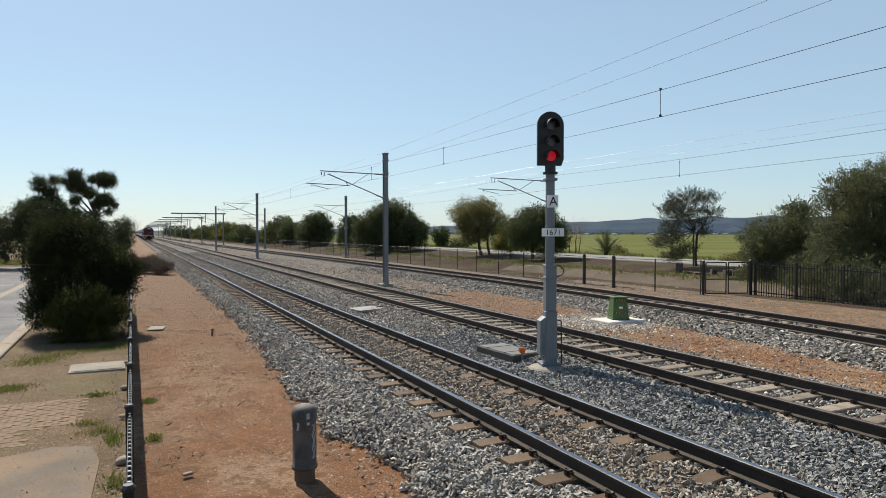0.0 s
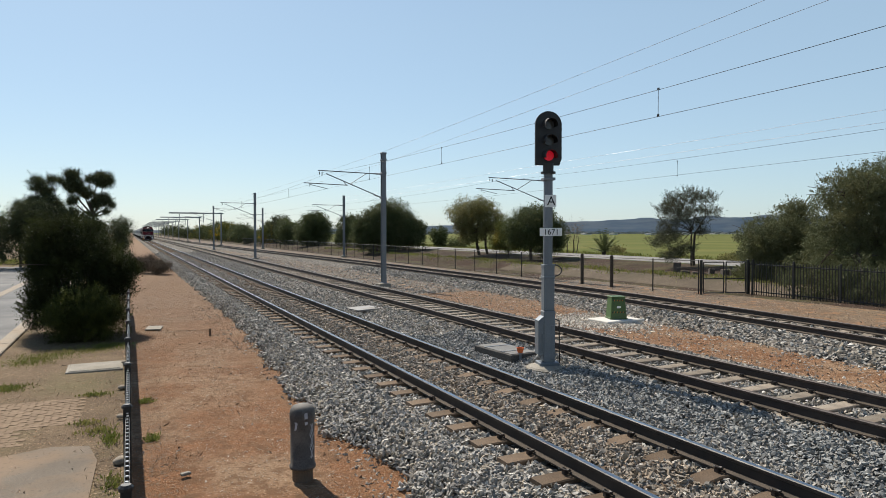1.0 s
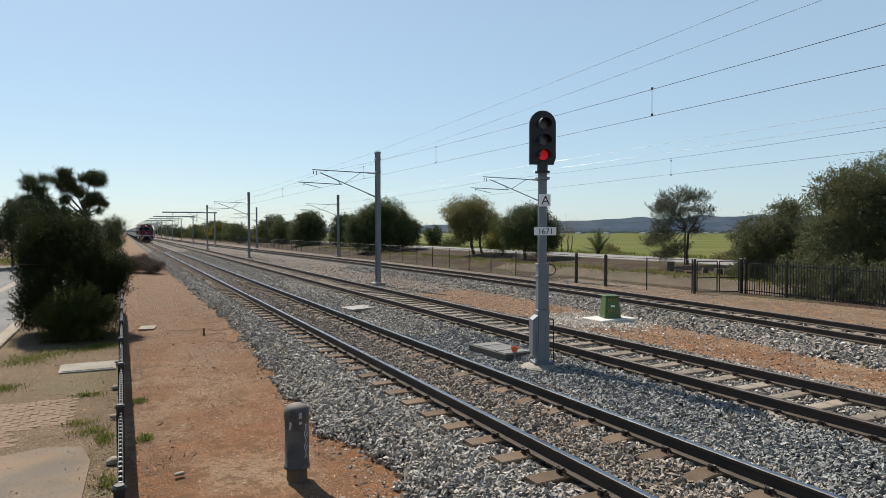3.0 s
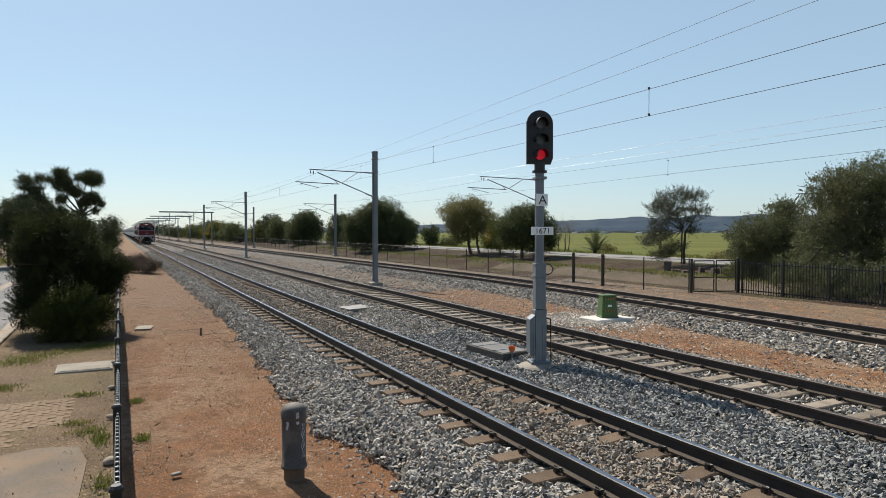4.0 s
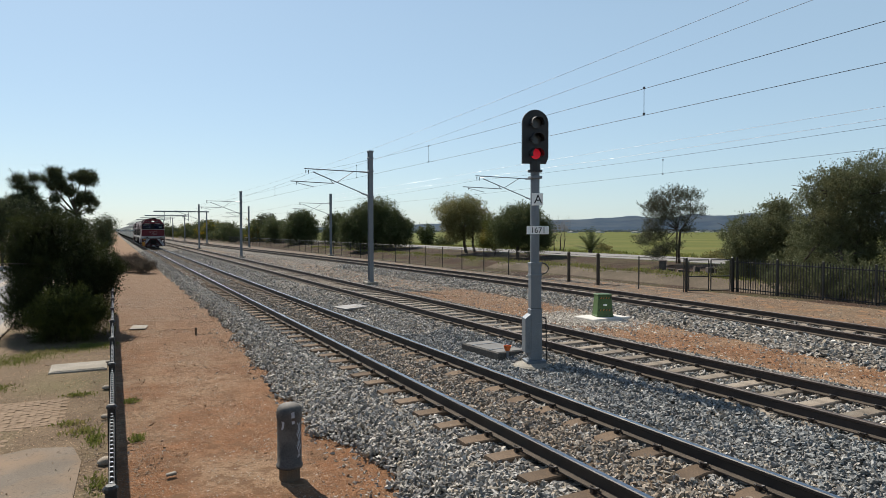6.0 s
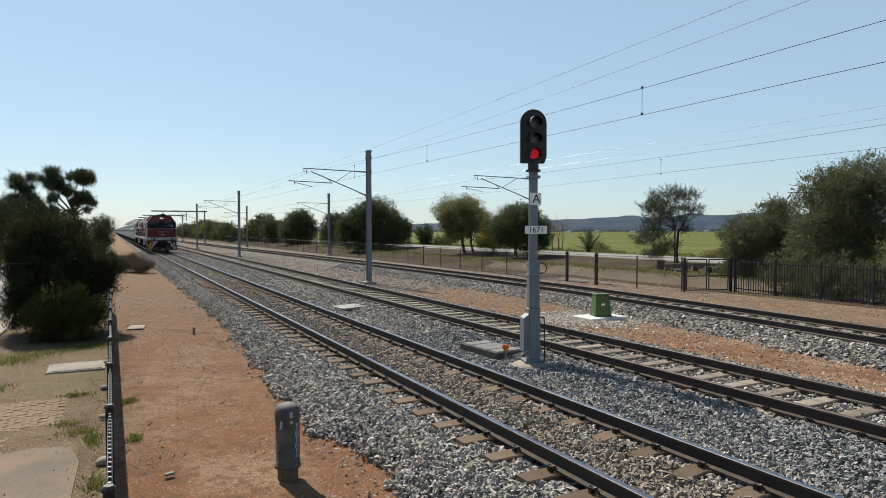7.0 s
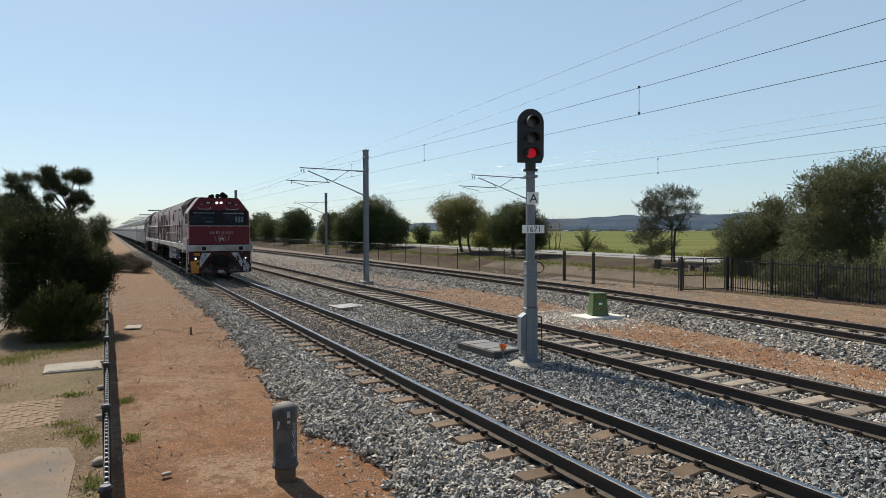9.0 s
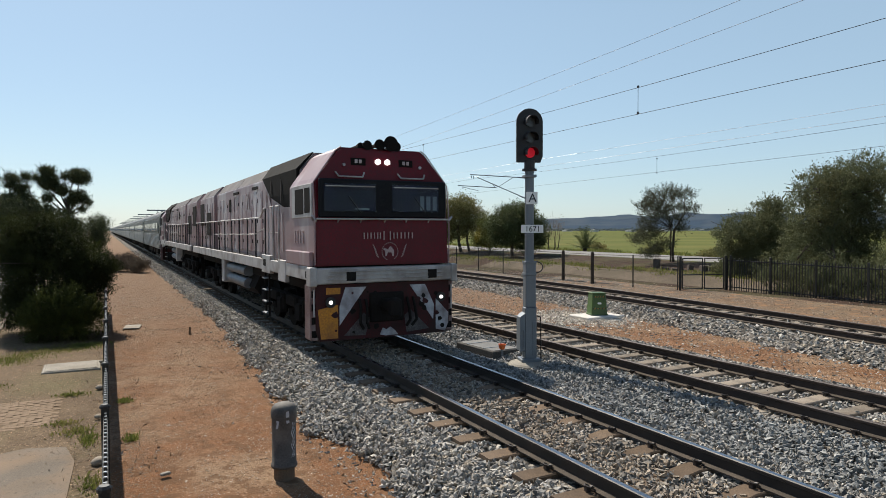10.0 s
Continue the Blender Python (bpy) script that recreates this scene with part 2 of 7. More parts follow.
def rod(bm, a, b, r0, r1=None, seg=8, mat=0):
    a, b = Vector(a), Vector(b)
    f0 = set(bm.faces) if mat else None
    d = b - a
    m = Matrix.Translation((a + b) / 2) @ d.to_track_quat("Z", "Y").to_matrix().to_4x4()
    bmesh.ops.create_cone(bm, cap_ends=True, segments=seg, radius1=r0, radius2=r0 if r1 is None else r1, depth=d.length, matrix=m)
    if mat:
        for f in set(bm.faces) - f0:
            f.material_index = mat
    return bm


def prism(bm, pts, axis, a, b, mat=0):
    """A polygon pts (in the two other axes, in order) pushed along an axis from a to b."""
    def P(p, q):
        return (q, p[0], p[1]) if axis == "x" else (p[0], q, p[1]) if axis == "y" else (p[0], p[1], q)
    lo, hi = [bm.verts.new(P(p, a)) for p in pts], [bm.verts.new(P(p, b)) for p in pts]
    n = len(pts)
    fs = [bm.faces.new(lo), bm.faces.new(hi[::-1])] + [bm.faces.new((lo[i], hi[i], hi[(i + 1) % n], lo[(i + 1) % n])) for i in range(n)]
    for f in fs:
        f.material_index = mat
    return bm


def lathe(bm, prof, seg=20, at=(0, 0, 0)):
    """A turned shape: prof = (radius, height) from below to above."""
    rings = [[bm.verts.new((at[0] + r * math.cos(k * math.tau / seg), at[1] + r * math.sin(k * math.tau / seg), at[2] + z))
              for k in range(seg)] for r, z in prof]
    for i in range(len(rings) - 1):
        for k in range(seg):
            bm.faces.new((rings[i][k], rings[i][(k + 1) % seg], rings[i + 1][(k + 1) % seg], rings[i + 1][k]))
    bm.faces.new(rings[0][::-1])
    bm.faces.new(rings[-1])
    return bm


def bm_new():
    return bmesh.new()


# ---- plan ----
T1, T2 = 4.84, 8.83
GAUGE = 1.52             # between the rails' middles, roughly, on all tracks
def t3_x(y):             # the third track bears away and comes back in the distance
    ys = (-20, 5, 10, 15, 20, 30, 45, 60, 80, 110, 150, 220, 900)
    xs = (14.0, 15.0, 15.7, 16.2, 16.6, 16.8, 16.6, 16.2, 15.4, 14.6, 13.6, 13.0, 13.0)
    return float(np.interp(y, ys, xs))

GROUND = -0.45
def land(x, y):
    """Height of the ground."""
    xs = (-400, -2.4, 2.5, 5, 9.8, 11.2, 14, 19.0, 25, 25.8, 27.0, 28.8, 36.0, 43, 46, 60, 5000)
    zs = (-0.45, -0.45, -0.5, -0.42, -0.42, -0.36, -0.36, -0.36, -0.4, -0.8, -0.8, -0.3, 0.05, 0.05, -0.4, -0.8, -0.8)
    z = float(np.interp(x, xs, zs))
    if x < -0.25:
        z += 0.012 * noise.noise((x * 0.8, y * 0.8, 0))
    elif x < 3.05 and 4 < y < 19:          # trodden, crumbly dirt
        z += 0.02 * noise.noise((x * 0.6, y * 0.6, 0)) + 0.012 * noise.noise((x * 2.1, y * 2.1, 3))
        fade = min(1.0, (19 - y) / 3, (y - 4) / 0.5)
        z += fade * (0.011 * noise.noise((x * 5.5, y * 5.5, 7)) + 0.008 * noise.noise((x * 11, y * 11, 9)))
    elif x < 26 and abs(y) < 80:
        z += 0.02 * noise.noise((x * 0.6, y * 0.6, 0)) + 0.012 * noise.noise((x * 2.1, y * 2.1, 3))
    elif 29.2 < x < 35.5:
        z += 0.16 * noise.noise((x * 0.25, y * 0.12, 1))
    return z


def ground_sheet():
    xs = sorted({*np.linspace(-6, 12, 61).round(3), *np.linspace(0.06, 3.0, 50).round(3), *np.linspace(12, 46, 52).round(3), -4500, -2000, -900, -400, -150, -60, -30, -18, -12, -9, -7.5,
                 50, 55, 60, 75, 100, 150, 250, 400, 700, 1200, 2000, 3200, 4500})
    ys = sorted({*np.linspace(-6, 40, 93).round(3), *np.linspace(4.6, 18, 168).round(3), *np.linspace(40, 160, 61).round(3), -4500, -2000, -900, -300, -100, -40, -20, -12,
                 180, 210, 250, 300, 400, 600, 900, 1400, 2200, 3200, 4500})
    V = [(x, y, land(x, y)) for y in ys for x in xs]
    n = len(xs)
    F, ids = [], []
    for j in range(len(ys) - 1):
        for i in range(n - 1):
            F.append((j * n + i, j * n + i + 1, (j + 1) * n + i + 1, (j + 1) * n + i))
            x = (xs[i] + xs[i + 1]) / 2
            ids.append(1 if x < -0.1 else 0 if x < (17.5 if ys[j] < 26 else 9.0) else 4 if x < (23.4 if ys[j] < 30 else 21.6) else 2 if x < 36 else 3)
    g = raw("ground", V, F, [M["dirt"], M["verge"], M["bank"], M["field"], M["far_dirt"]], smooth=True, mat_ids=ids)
    return tagged(g, "orange dirt, gravelly verge, brown bank and green field", "ground", kind="structure")


ground_sheet()


def toe(y):
    """How far the nearest track's ballast spreads to the footpath side."""
    base = np.interp(y, (3, 7, 9, 11.5, 19.5, 30, 900), (2.05, 2.05, 2.36, 2.3, 1.95, 1.95, 1.95))
    return base + 0.07 * np.sin(y * 2.3) + 0.05 * np.sin(y * 5.1 + 1) + 0.03 * np.sin(y * 11.7)


def ballast_bed(name, path, half, crown, y0, y1, step, label, left_toe=None, shoulder=0.0):
    """A trapezoid bed of crushed rock along a track."""
    ys = np.arange(y0, y1 + step, step)
    offs = [(-half - 0.75, GROUND - 0.08), (-half - 0.1, crown - 0.03), (-half + 0.3, crown), (0, crown), (half - 0.3, crown), (half + 0.1, crown - 0.03), (half + 0.75, GROUND - 0.02)]
    if shoulder:         # heaped over the sleepers' ends
        offs = offs[:2] + [(-1.45, crown + shoulder), (-1.0, crown + shoulder), (-0.86, crown), (0.86, crown), (1.0, crown + shoulder), (1.45, crown + shoulder)] + offs[-2:]
    V = []
    for y in ys:
        for i, (o, z) in enumerate(offs):
            if left_toe and i == 0:
                o = -left_toe(y)
            V.append((path(y) + o * (1 + 0.02 * noise.noise((y * 0.5, o, 0))), y, z))
    k = len(offs)
    F = [(j * k + i, j * k + i + 1, (j + 1) * k + i + 1, (j + 1) * k + i) for j in range(len(ys) - 1) for i in range(k - 1)]
    return tagged(raw(name, V, F, M["ballast"], smooth=True), label, "ballast", kind="structure")


BED = -0.235
ballast_bed("ballast_bed", lambda y: T1, 1.62, BED, -15, 900, 0.5, "grey crushed rock bed under the nearest track", toe)
ballast_bed("ballast_bed", lambda y: T2, 1.75, BED - 0.01, -15, 900, 2.0, "grey crushed rock bed under the middle track", shoulder=0.06)
ballast_bed("ballast_bed", t3_x, 1.9, BED, -15, 900, 2.0, "grey crushed rock bed under the far track", shoulder=0.055)


# ---- tracks ----
RAIL = [(-0.07, -0.172), (0.07, -0.172), (0.07, -0.158), (0.012, -0.14), (0.01, -0.05), (0.034, -0.036), (0.035, -0.008),
        (0.026, 0.0), (-0.026, 0.0), (-0.035, -0.008), (-0.034, -0.036), (-0.01, -0.05), (-0.012, -0.14), (-0.07, -0.158)]


def rail(path, off, y0, y1, parent, top):
    ys = np.concatenate((np.arange(y0, 60, 2.0), np.arange(60, 240, 6.0), np.arange(240, y1 + 1, 40.0)))
    V = [(path(y) + off + u, y, z) for y in ys for u, z in RAIL]
    k = len(RAIL)
    F, ids = [], []
    for j in range(len(ys) - 1):
        for i in range(k):
            F.append((j * k + i, j * k + (i + 1) % k, (j + 1) * k + (i + 1) % k, (j + 1) * k + i))
            ids.append(1 if i == 7 else 2 if i in (2, 12) else 0)
    return raw("rail", V, F, [M["rail_side"] if top == M["rail_top"] else M["rail_rust"], top, M["rail_foot"]], parent, mat_ids=ids)


def sleeper_mesh(mat, half, sag):
    """A cast sleeper: raised under the rails, sunk in the middle, tapered sides."""
    bm = bm_new()
    rings = []
    for x, z in ((-half, -0.006), (-0.56, 0.004), (-0.24, -sag), (0.24, -sag), (0.56, 0.004), (half, -0.006)):
        rings.append([bm.verts.new((x, y, zz)) for y, zz in ((-0.135, -0.2), (0.135, -0.2), (0.122, z - 0.012), (0.108, z), (-0.108, z), (-0.122, z - 0.012))])
    for a, b in zip(rings, rings[1:]):
        for k in range(6):
            bm.faces.new((a[k], a[(k + 1) % 6], b[(k + 1) % 6], b[k]))
    bm.faces.new(rings[0])
    bm.faces.new(rings[-1][::-1])
    return part("sleeper", bm, mat)


def clip_mesh():
    """A bent spring clip on its shoulder, by the rail's foot."""
    bm = bm_new()
    pts = [(0.0, -0.05, 0.02), (0.045, -0.045, 0.045), (0.075, 0.0, 0.05), (0.045, 0.045, 0.045), (0.0, 0.03, 0.035), (0.0, -0.01, 0.03)]
    for a, b in zip(pts, pts[1:]):
        rod(bm, a, b, 0.011, seg=5)
    box(bm, 0.02, 0.07, -0.022, 0.022, -0.005, 0.035)
    return part("rail_clip", bm, M["rail_side"])


clip_src = clip_mesh()


def track(path, label, mat, top, y_clip, y_parts, y0=-8.0, pitch=0.632, half=1.25, sag=0.0, gauge=1.47):
    t = empty("railway_track", label, "railway track")
    rail(path, -gauge / 2, -15, 900, t, top)
    rail(path, gauge / 2, -15, 900, t, top)
    src = sleeper_mesh(mat, half, sag)
    src.parent = t
    y, first = y0, True
    V, F = [], []
    while y < 420:
        jit = random.uniform(-0.02, 0.02)
        ang = random.uniform(-0.8, 0.8)
        m = pose(path(y), y + jit, -0.182 + random.uniform(-0.006, 0.004), 0, 0, ang)
        if y < y_parts:
            if first:
                s, first = src, False
                s.matrix_basis = m
            else:
                s = share(src, m, t)
            if 3.5 < y < y_clip:
                for side in (-1, 1):
                    for inn in (-1, 1):
                        share(clip_src, pose(side * gauge / 2 + inn * 0.06, 0, 0.012, 0, 0, 0 if inn > 0 else 180), s)
        else:
            k = len(V)
            V += [m @ Vector(p) for p in ((-1.25, -0.12, -0.06), (1.25, -0.12, -0.06), (1.25, 0.12, -0.06), (-1.25, 0.12, -0.06),
                                          (-1.25, -0.11, 0), (1.25, -0.11, 0), (1.25, 0.11, 0), (-1.25, 0.11, 0))]
            F += [(k + 4, k + 5, k + 6, k + 7), (k, k + 1, k + 5, k + 4), (k + 3, k, k + 4, k + 7), (k + 1, k + 2, k + 6, k + 5)]
        y += pitch
    far = raw("far_sleepers", V, F, mat, t)
    far["kind"] = "stuff"
    return t


track(lambda y: T1 + 0.022, "standard gauge track with polished rails on dusty concrete sleepers", M["sleeper"], M["rail_top"], 24.0, 160.0, -8.42, 0.66, 1.19, 0.035, 1.46)
track(lambda y: T2 + 0.03, "middle track with brown rails on pale concrete sleepers", M["sleeper_pale"], M["rail_dull"], 16.0, 110.0, gauge=1.45)
track(t3_x, "far track with brown rails on pale concrete sleepers", M["sleeper_pale"], M["rail_dull"], 3.0, 110.0)
bpy.data.objects.remove(clip_src)
# ---- overhead line ----
def mast(y, x, arm_to, h, label, height=6.6):
    """A slim steel mast with a hinged cantilever arm of tubes that carries the wires."""
    m = empty("overhead_mast", label, "mast", "overhead line masts", at=(x, y, GROUND + 0.1))
    base = -0.1
    bm = bm_new()
    box(bm, -0.3, 0.3, -0.3, 0.3, base - 0.3, 0.14, 0.03)
    part("footing", bm, M["concrete"], m, "weathered concrete footing")
    bm = bm_new()
    prism(bm, [(-0.105, -0.12), (0.105, -0.12), (0.105, -0.1), (0.025, -0.09), (0.025, 0.09), (0.105, 0.1), (0.105, 0.12), (-0.105, 0.12),
               (-0.105, 0.1), (-0.025, 0.09), (-0.025, -0.09), (-0.105, -0.1)], "z", 0.1, height)
    part("post", bm, M["galv"], m)
    for z in (0.14, height - 0.02, height - 0.35, height - 1.0, height - 2.25):
        bm = bm_new()
        box(bm, -0.13, 0.13, -0.14, 0.14, z - 0.04, z + 0.04, 0.01)
        part("collar", bm, M["galv"], m)
    d = arm_to - x
    top, low = height - 1.05, height - 2.25
    bm = bm_new()
    rod(bm, (0, 0, top), (d, 0, top + 0.06), 0.024)
    part("top_tube", bm, M["galv"], m)
    bm = bm_new()
    rod(bm, (0, 0, low), (d * 0.88, 0, top - 0.08), 0.025)
    part("stay_tube", bm, M["galv"], m)
    bm = bm_new()
    rod(bm, (d * 0.52, 0, low + (top - 0.08 - low) * 0.52 / 0.88), (d * 0.26, 0, top + 0.016), 0.018, seg=6)
    part("brace", bm, M["galv"], m)
    bm = bm_new()
    rod(bm, (d * 0.56, 0, top - 0.6), (d * 1.2, 0, top - 0.55), 0.021)
    rod(bm, (d * 0.58, 0, top - 0.6), (d * 0.62, 0, top - 0.42), 0.02)
    part("registration_tube", bm, M["galv"], m)
    bm = bm_new()
    rod(bm, (d * 1.12, 0, top - 0.62), (d * 0.86, 0, top - 0.8), 0.014)
    rod(bm, (d * 1.12, 0, top - 0.55), (d * 1.12, 0, top - 0.72), 0.016)
    part("steady_arm", bm, M["galv"], m)
    for a, b in (((d * 0.04, 0, top), (d * 0.15, 0, top + 0.01)), ((d * 0.04, 0, low + 0.05), (d * 0.14, 0, low + 0.16))):
        bm = bm_new()
        for k in range(6):
            p = Vector(a).lerp(Vector(b), k / 5)
            q = Vector(a).lerp(Vector(b), (k + 0.6) / 5)
            rod(bm, p, q, 0.05, 0.035, 8)
        part("insulator", bm, M["insul"], m)
    bm = bm_new()
    rod(bm, (d * 0.94, 0, top), (d * 0.94, 0, top - 0.18), 0.02, seg=6)
    rod(bm, (d * 0.98, 0, top), (d * 0.98, 0, top - 0.14), 0.02, seg=6)
    part("wire_clamp", bm, M["dark_steel"], m)
    return m


M["insul"] = material("grey_insulator", (0.3, 0.31, 0.33), (0.25, 0.26, 0.28), 0.35)
for yy in (30.4, 67.0, 102.5):
    mast(yy, 11.4, 8.1, 0, "tall galvanised steel mast with a cantilever arm beside the middle track")
for yy in (30.4, 67.7, 108.0):
    mast(yy, 21.16 if yy < 60 else 20.85 if yy < 100 else 19.6, 17.4 if yy < 100 else 16.1, 0, "galvanised steel mast with a cantilever arm beside the far track")


def portal(y, x, x_left):
    """A post with one long boom over two tracks and drop tubes below it."""
    p = empty("overhead_boom_mast", "galvanised steel mast with a long boom over both tracks", "mast", "boom masts in the distance", at=(x, y, GROUND + 0.1))
    bm = bm_new()
    box(bm, -0.4, 0.4, -0.4, 0.4, -0.3, 0.15, 0.03)
    part("footing", bm, M["concrete"], p)
    bm = bm_new()
    box(bm, -0.12, 0.12, -0.12, 0.12, 0.1, 6.75, 0.02)
    part("post", bm, M["galv"], p)
    bm = bm_new()
    box(bm, x_left - x, 0.5, -0.1, 0.1, 6.5, 6.75, 0.02)
    part("boom", bm, M["galv"], p)
    for dx in (x_left - x + 2.0, -3.5):
        bm = bm_new()
        box(bm, dx - 0.06, dx + 0.06, -0.06, 0.06, 4.7, 6.45)
        rod(bm, (dx, 0, 5.6), (dx - 1.3, 0, 5.6), 0.04, seg=6)
        rod(bm, (dx, 0, 4.9), (dx - 1.3, 0, 5.5), 0.04, seg=6)
        part("drop_tube", bm, M["galv"], p)
    return p


for k, yy in enumerate((143, 184, 216, 250, 285, 320, 356, 392, 428, 464)):
    portal(yy, 17.4 - min(1.4, k * 0.5), 7.3)


def wires(name, runs, r, label, mat=None):
    """One span after another as a thin tube."""
    pts = [Vector(a) for a, _ in runs] + [Vector(runs[-1][1])]
    V, F = [], []
    for i, p in enumerate(pts):
        d = (pts[min(i + 1, len(pts) - 1)] - pts[max(i - 1, 0)]).normalized()
        side = d.cross(Vector((0, 0, 1))).normalized()
        up = side.cross(d)
        V += [p + (side * math.cos(a) + up * math.sin(a)) * r for a in (0.3, 1.56, 2.81, 4.07, 5.33)]
    for i in range(len(pts) - 1):
        F += [(5 * i + k, 5 * i + (k + 1) % 5, 5 * i + 5 + (k + 1) % 5, 5 * i + 5 + k) for k in range(5)]
    return tagged(raw(name, V, F, mat or M["wire"]), label, "overhead wire")


def sag_line(name, sup, sag, r, label, mat=None):
    r *= 0.45
    runs = []
    for a, b in zip(sup, sup[1:]):
        pts = [Vector(a).lerp(Vector(b), u) - Vector((0, 0, sag * 4 * u * (1 - u))) for u in np.linspace(0, 1, 13)]
        runs += list(zip(pts, pts[1:]))
    return wires(name, runs, r, label, mat)


# pale metal colour carries the sun's glint along the far feeder wires
M["wire_bright"] = material("bright_aluminium_wire", (0.8, 0.8, 0.82), (0.7, 0.7, 0.72), 0.35, 0.9)
M["wire_grey"] = material("dull_aluminium_wire", (0.32, 0.32, 0.34), (0.26, 0.26, 0.28), 0.5, 0.5)
W_Y = (-6.0, 30.4, 67.0, 102.5, 143, 184, 216, 250, 285)
sag_line("catenary_wire", [(8.6, y, 5.15) for y in W_Y], 0.28, 0.010, "dark catenary wire over the middle track")
sag_line("contact_wire", [(8.6, y, 4.42) for y in W_Y], 0.02, 0.010, "dark contact wire over the middle track")
sag_line("catenary_wire", [(t3_x(y) + 0.6, y, 5.0) for y in W_Y], 0.25, 0.010, "dark catenary wire over the far track")
sag_line("contact_wire", [(t3_x(y) + 0.6, y, 4.25) for y in W_Y], 0.02, 0.010, "dark contact wire over the far track")
sag_line("feeder_wire", [(11.4, -6.0, 7.5), (11.4, 30.4, 6.32), (11.4, 67.0, 6.2), (11.4, 102.5, 6.2)], 0.1, 0.010, "upper feeder wire on the mast tops", M["wire_grey"])
sag_line("feeder_wire", [(11.4, -6.0, 7.1), (11.4, 30.4, 5.75), (11.4, 67.0, 5.7), (11.4, 102.5, 5.7)], 0.1, 0.010, "lower feeder wire on the masts", M["wire_grey"])
sag_line("feeder_wire", [(20.9, -6.0, 6.15), (20.9, 30.4, 6.1), (20.9, 67.7, 6.1)], 0.06, 0.012, "upper bright feeder wire on the far masts", M["wire_bright"])
sag_line("feeder_wire", [(20.9, -6.0, 5.8), (20.9, 30.4, 5.7), (20.9, 67.7, 5.7)], 0.06, 0.012, "lower bright feeder wire on the far masts", M["wire_bright"])


def dropper(x, y, z0, z1):
    bm = bm_new()
    rod(bm, (x, y, z0), (x, y, z1), 0.005, seg=5)
    box(bm, x - 0.01, x + 0.01, y - 0.02, y + 0.02, z0 - 0.015, z0 + 0.025)
    box(bm, x - 0.01, x + 0.01, y - 0.02, y + 0.02, z1 - 0.025, z1 + 0.015)
    tagged(part("dropper", bm, M["wire"]), "thin dropper wire between catenary and contact wire", "overhead wire", "droppers")


for y in (8.9, 17.9, 24.5, 39.0, 48.0, 57.0):
    dropper(8.6, y, 4.42, 4.9)
for y in (16.6, 25.0):
    dropper(t3_x(y) + 0.6, y, 4.25, 4.75)
# ---- signal ----
M["sig_black"] = material("black_signal_paint", (0.016, 0.016, 0.017), (0.011, 0.011, 0.012), 0.5, scale=8)
M["white_sign"] = material("white_sign_paint", (0.78, 0.78, 0.76), (0.7, 0.7, 0.68), 0.5, scale=6, fine=30)
M["ink"] = material("black_lettering", (0.015, 0.015, 0.015), (0.02, 0.02, 0.02), 0.6)
M["lens_off"] = material("unlit_lens", (0.07, 0.07, 0.065), (0.05, 0.05, 0.048), 0.2)
M["red_lamp"] = glow("lit_red_lens", (0.7, 0.01, 0.03), 0.17)
M["orange"] = material("orange_plastic", (0.75, 0.16, 0.03), (0.62, 0.13, 0.03), 0.5)


def lettering(text, size, mat, parent, m, name="lettering"):
    cu = bpy.data.curves.new(name, "FONT")
    cu.body, cu.size, cu.align_x, cu.align_y, cu.extrude = text, size, "CENTER", "CENTER", 0.002
    tmp = bpy.data.objects.new(name, cu)
    me = bpy.data.meshes.new_from_object(tmp)
    bpy.data.objects.remove(tmp)
    ob = link(name, me, mat, parent)
    ob.matrix_basis = m
    return ob


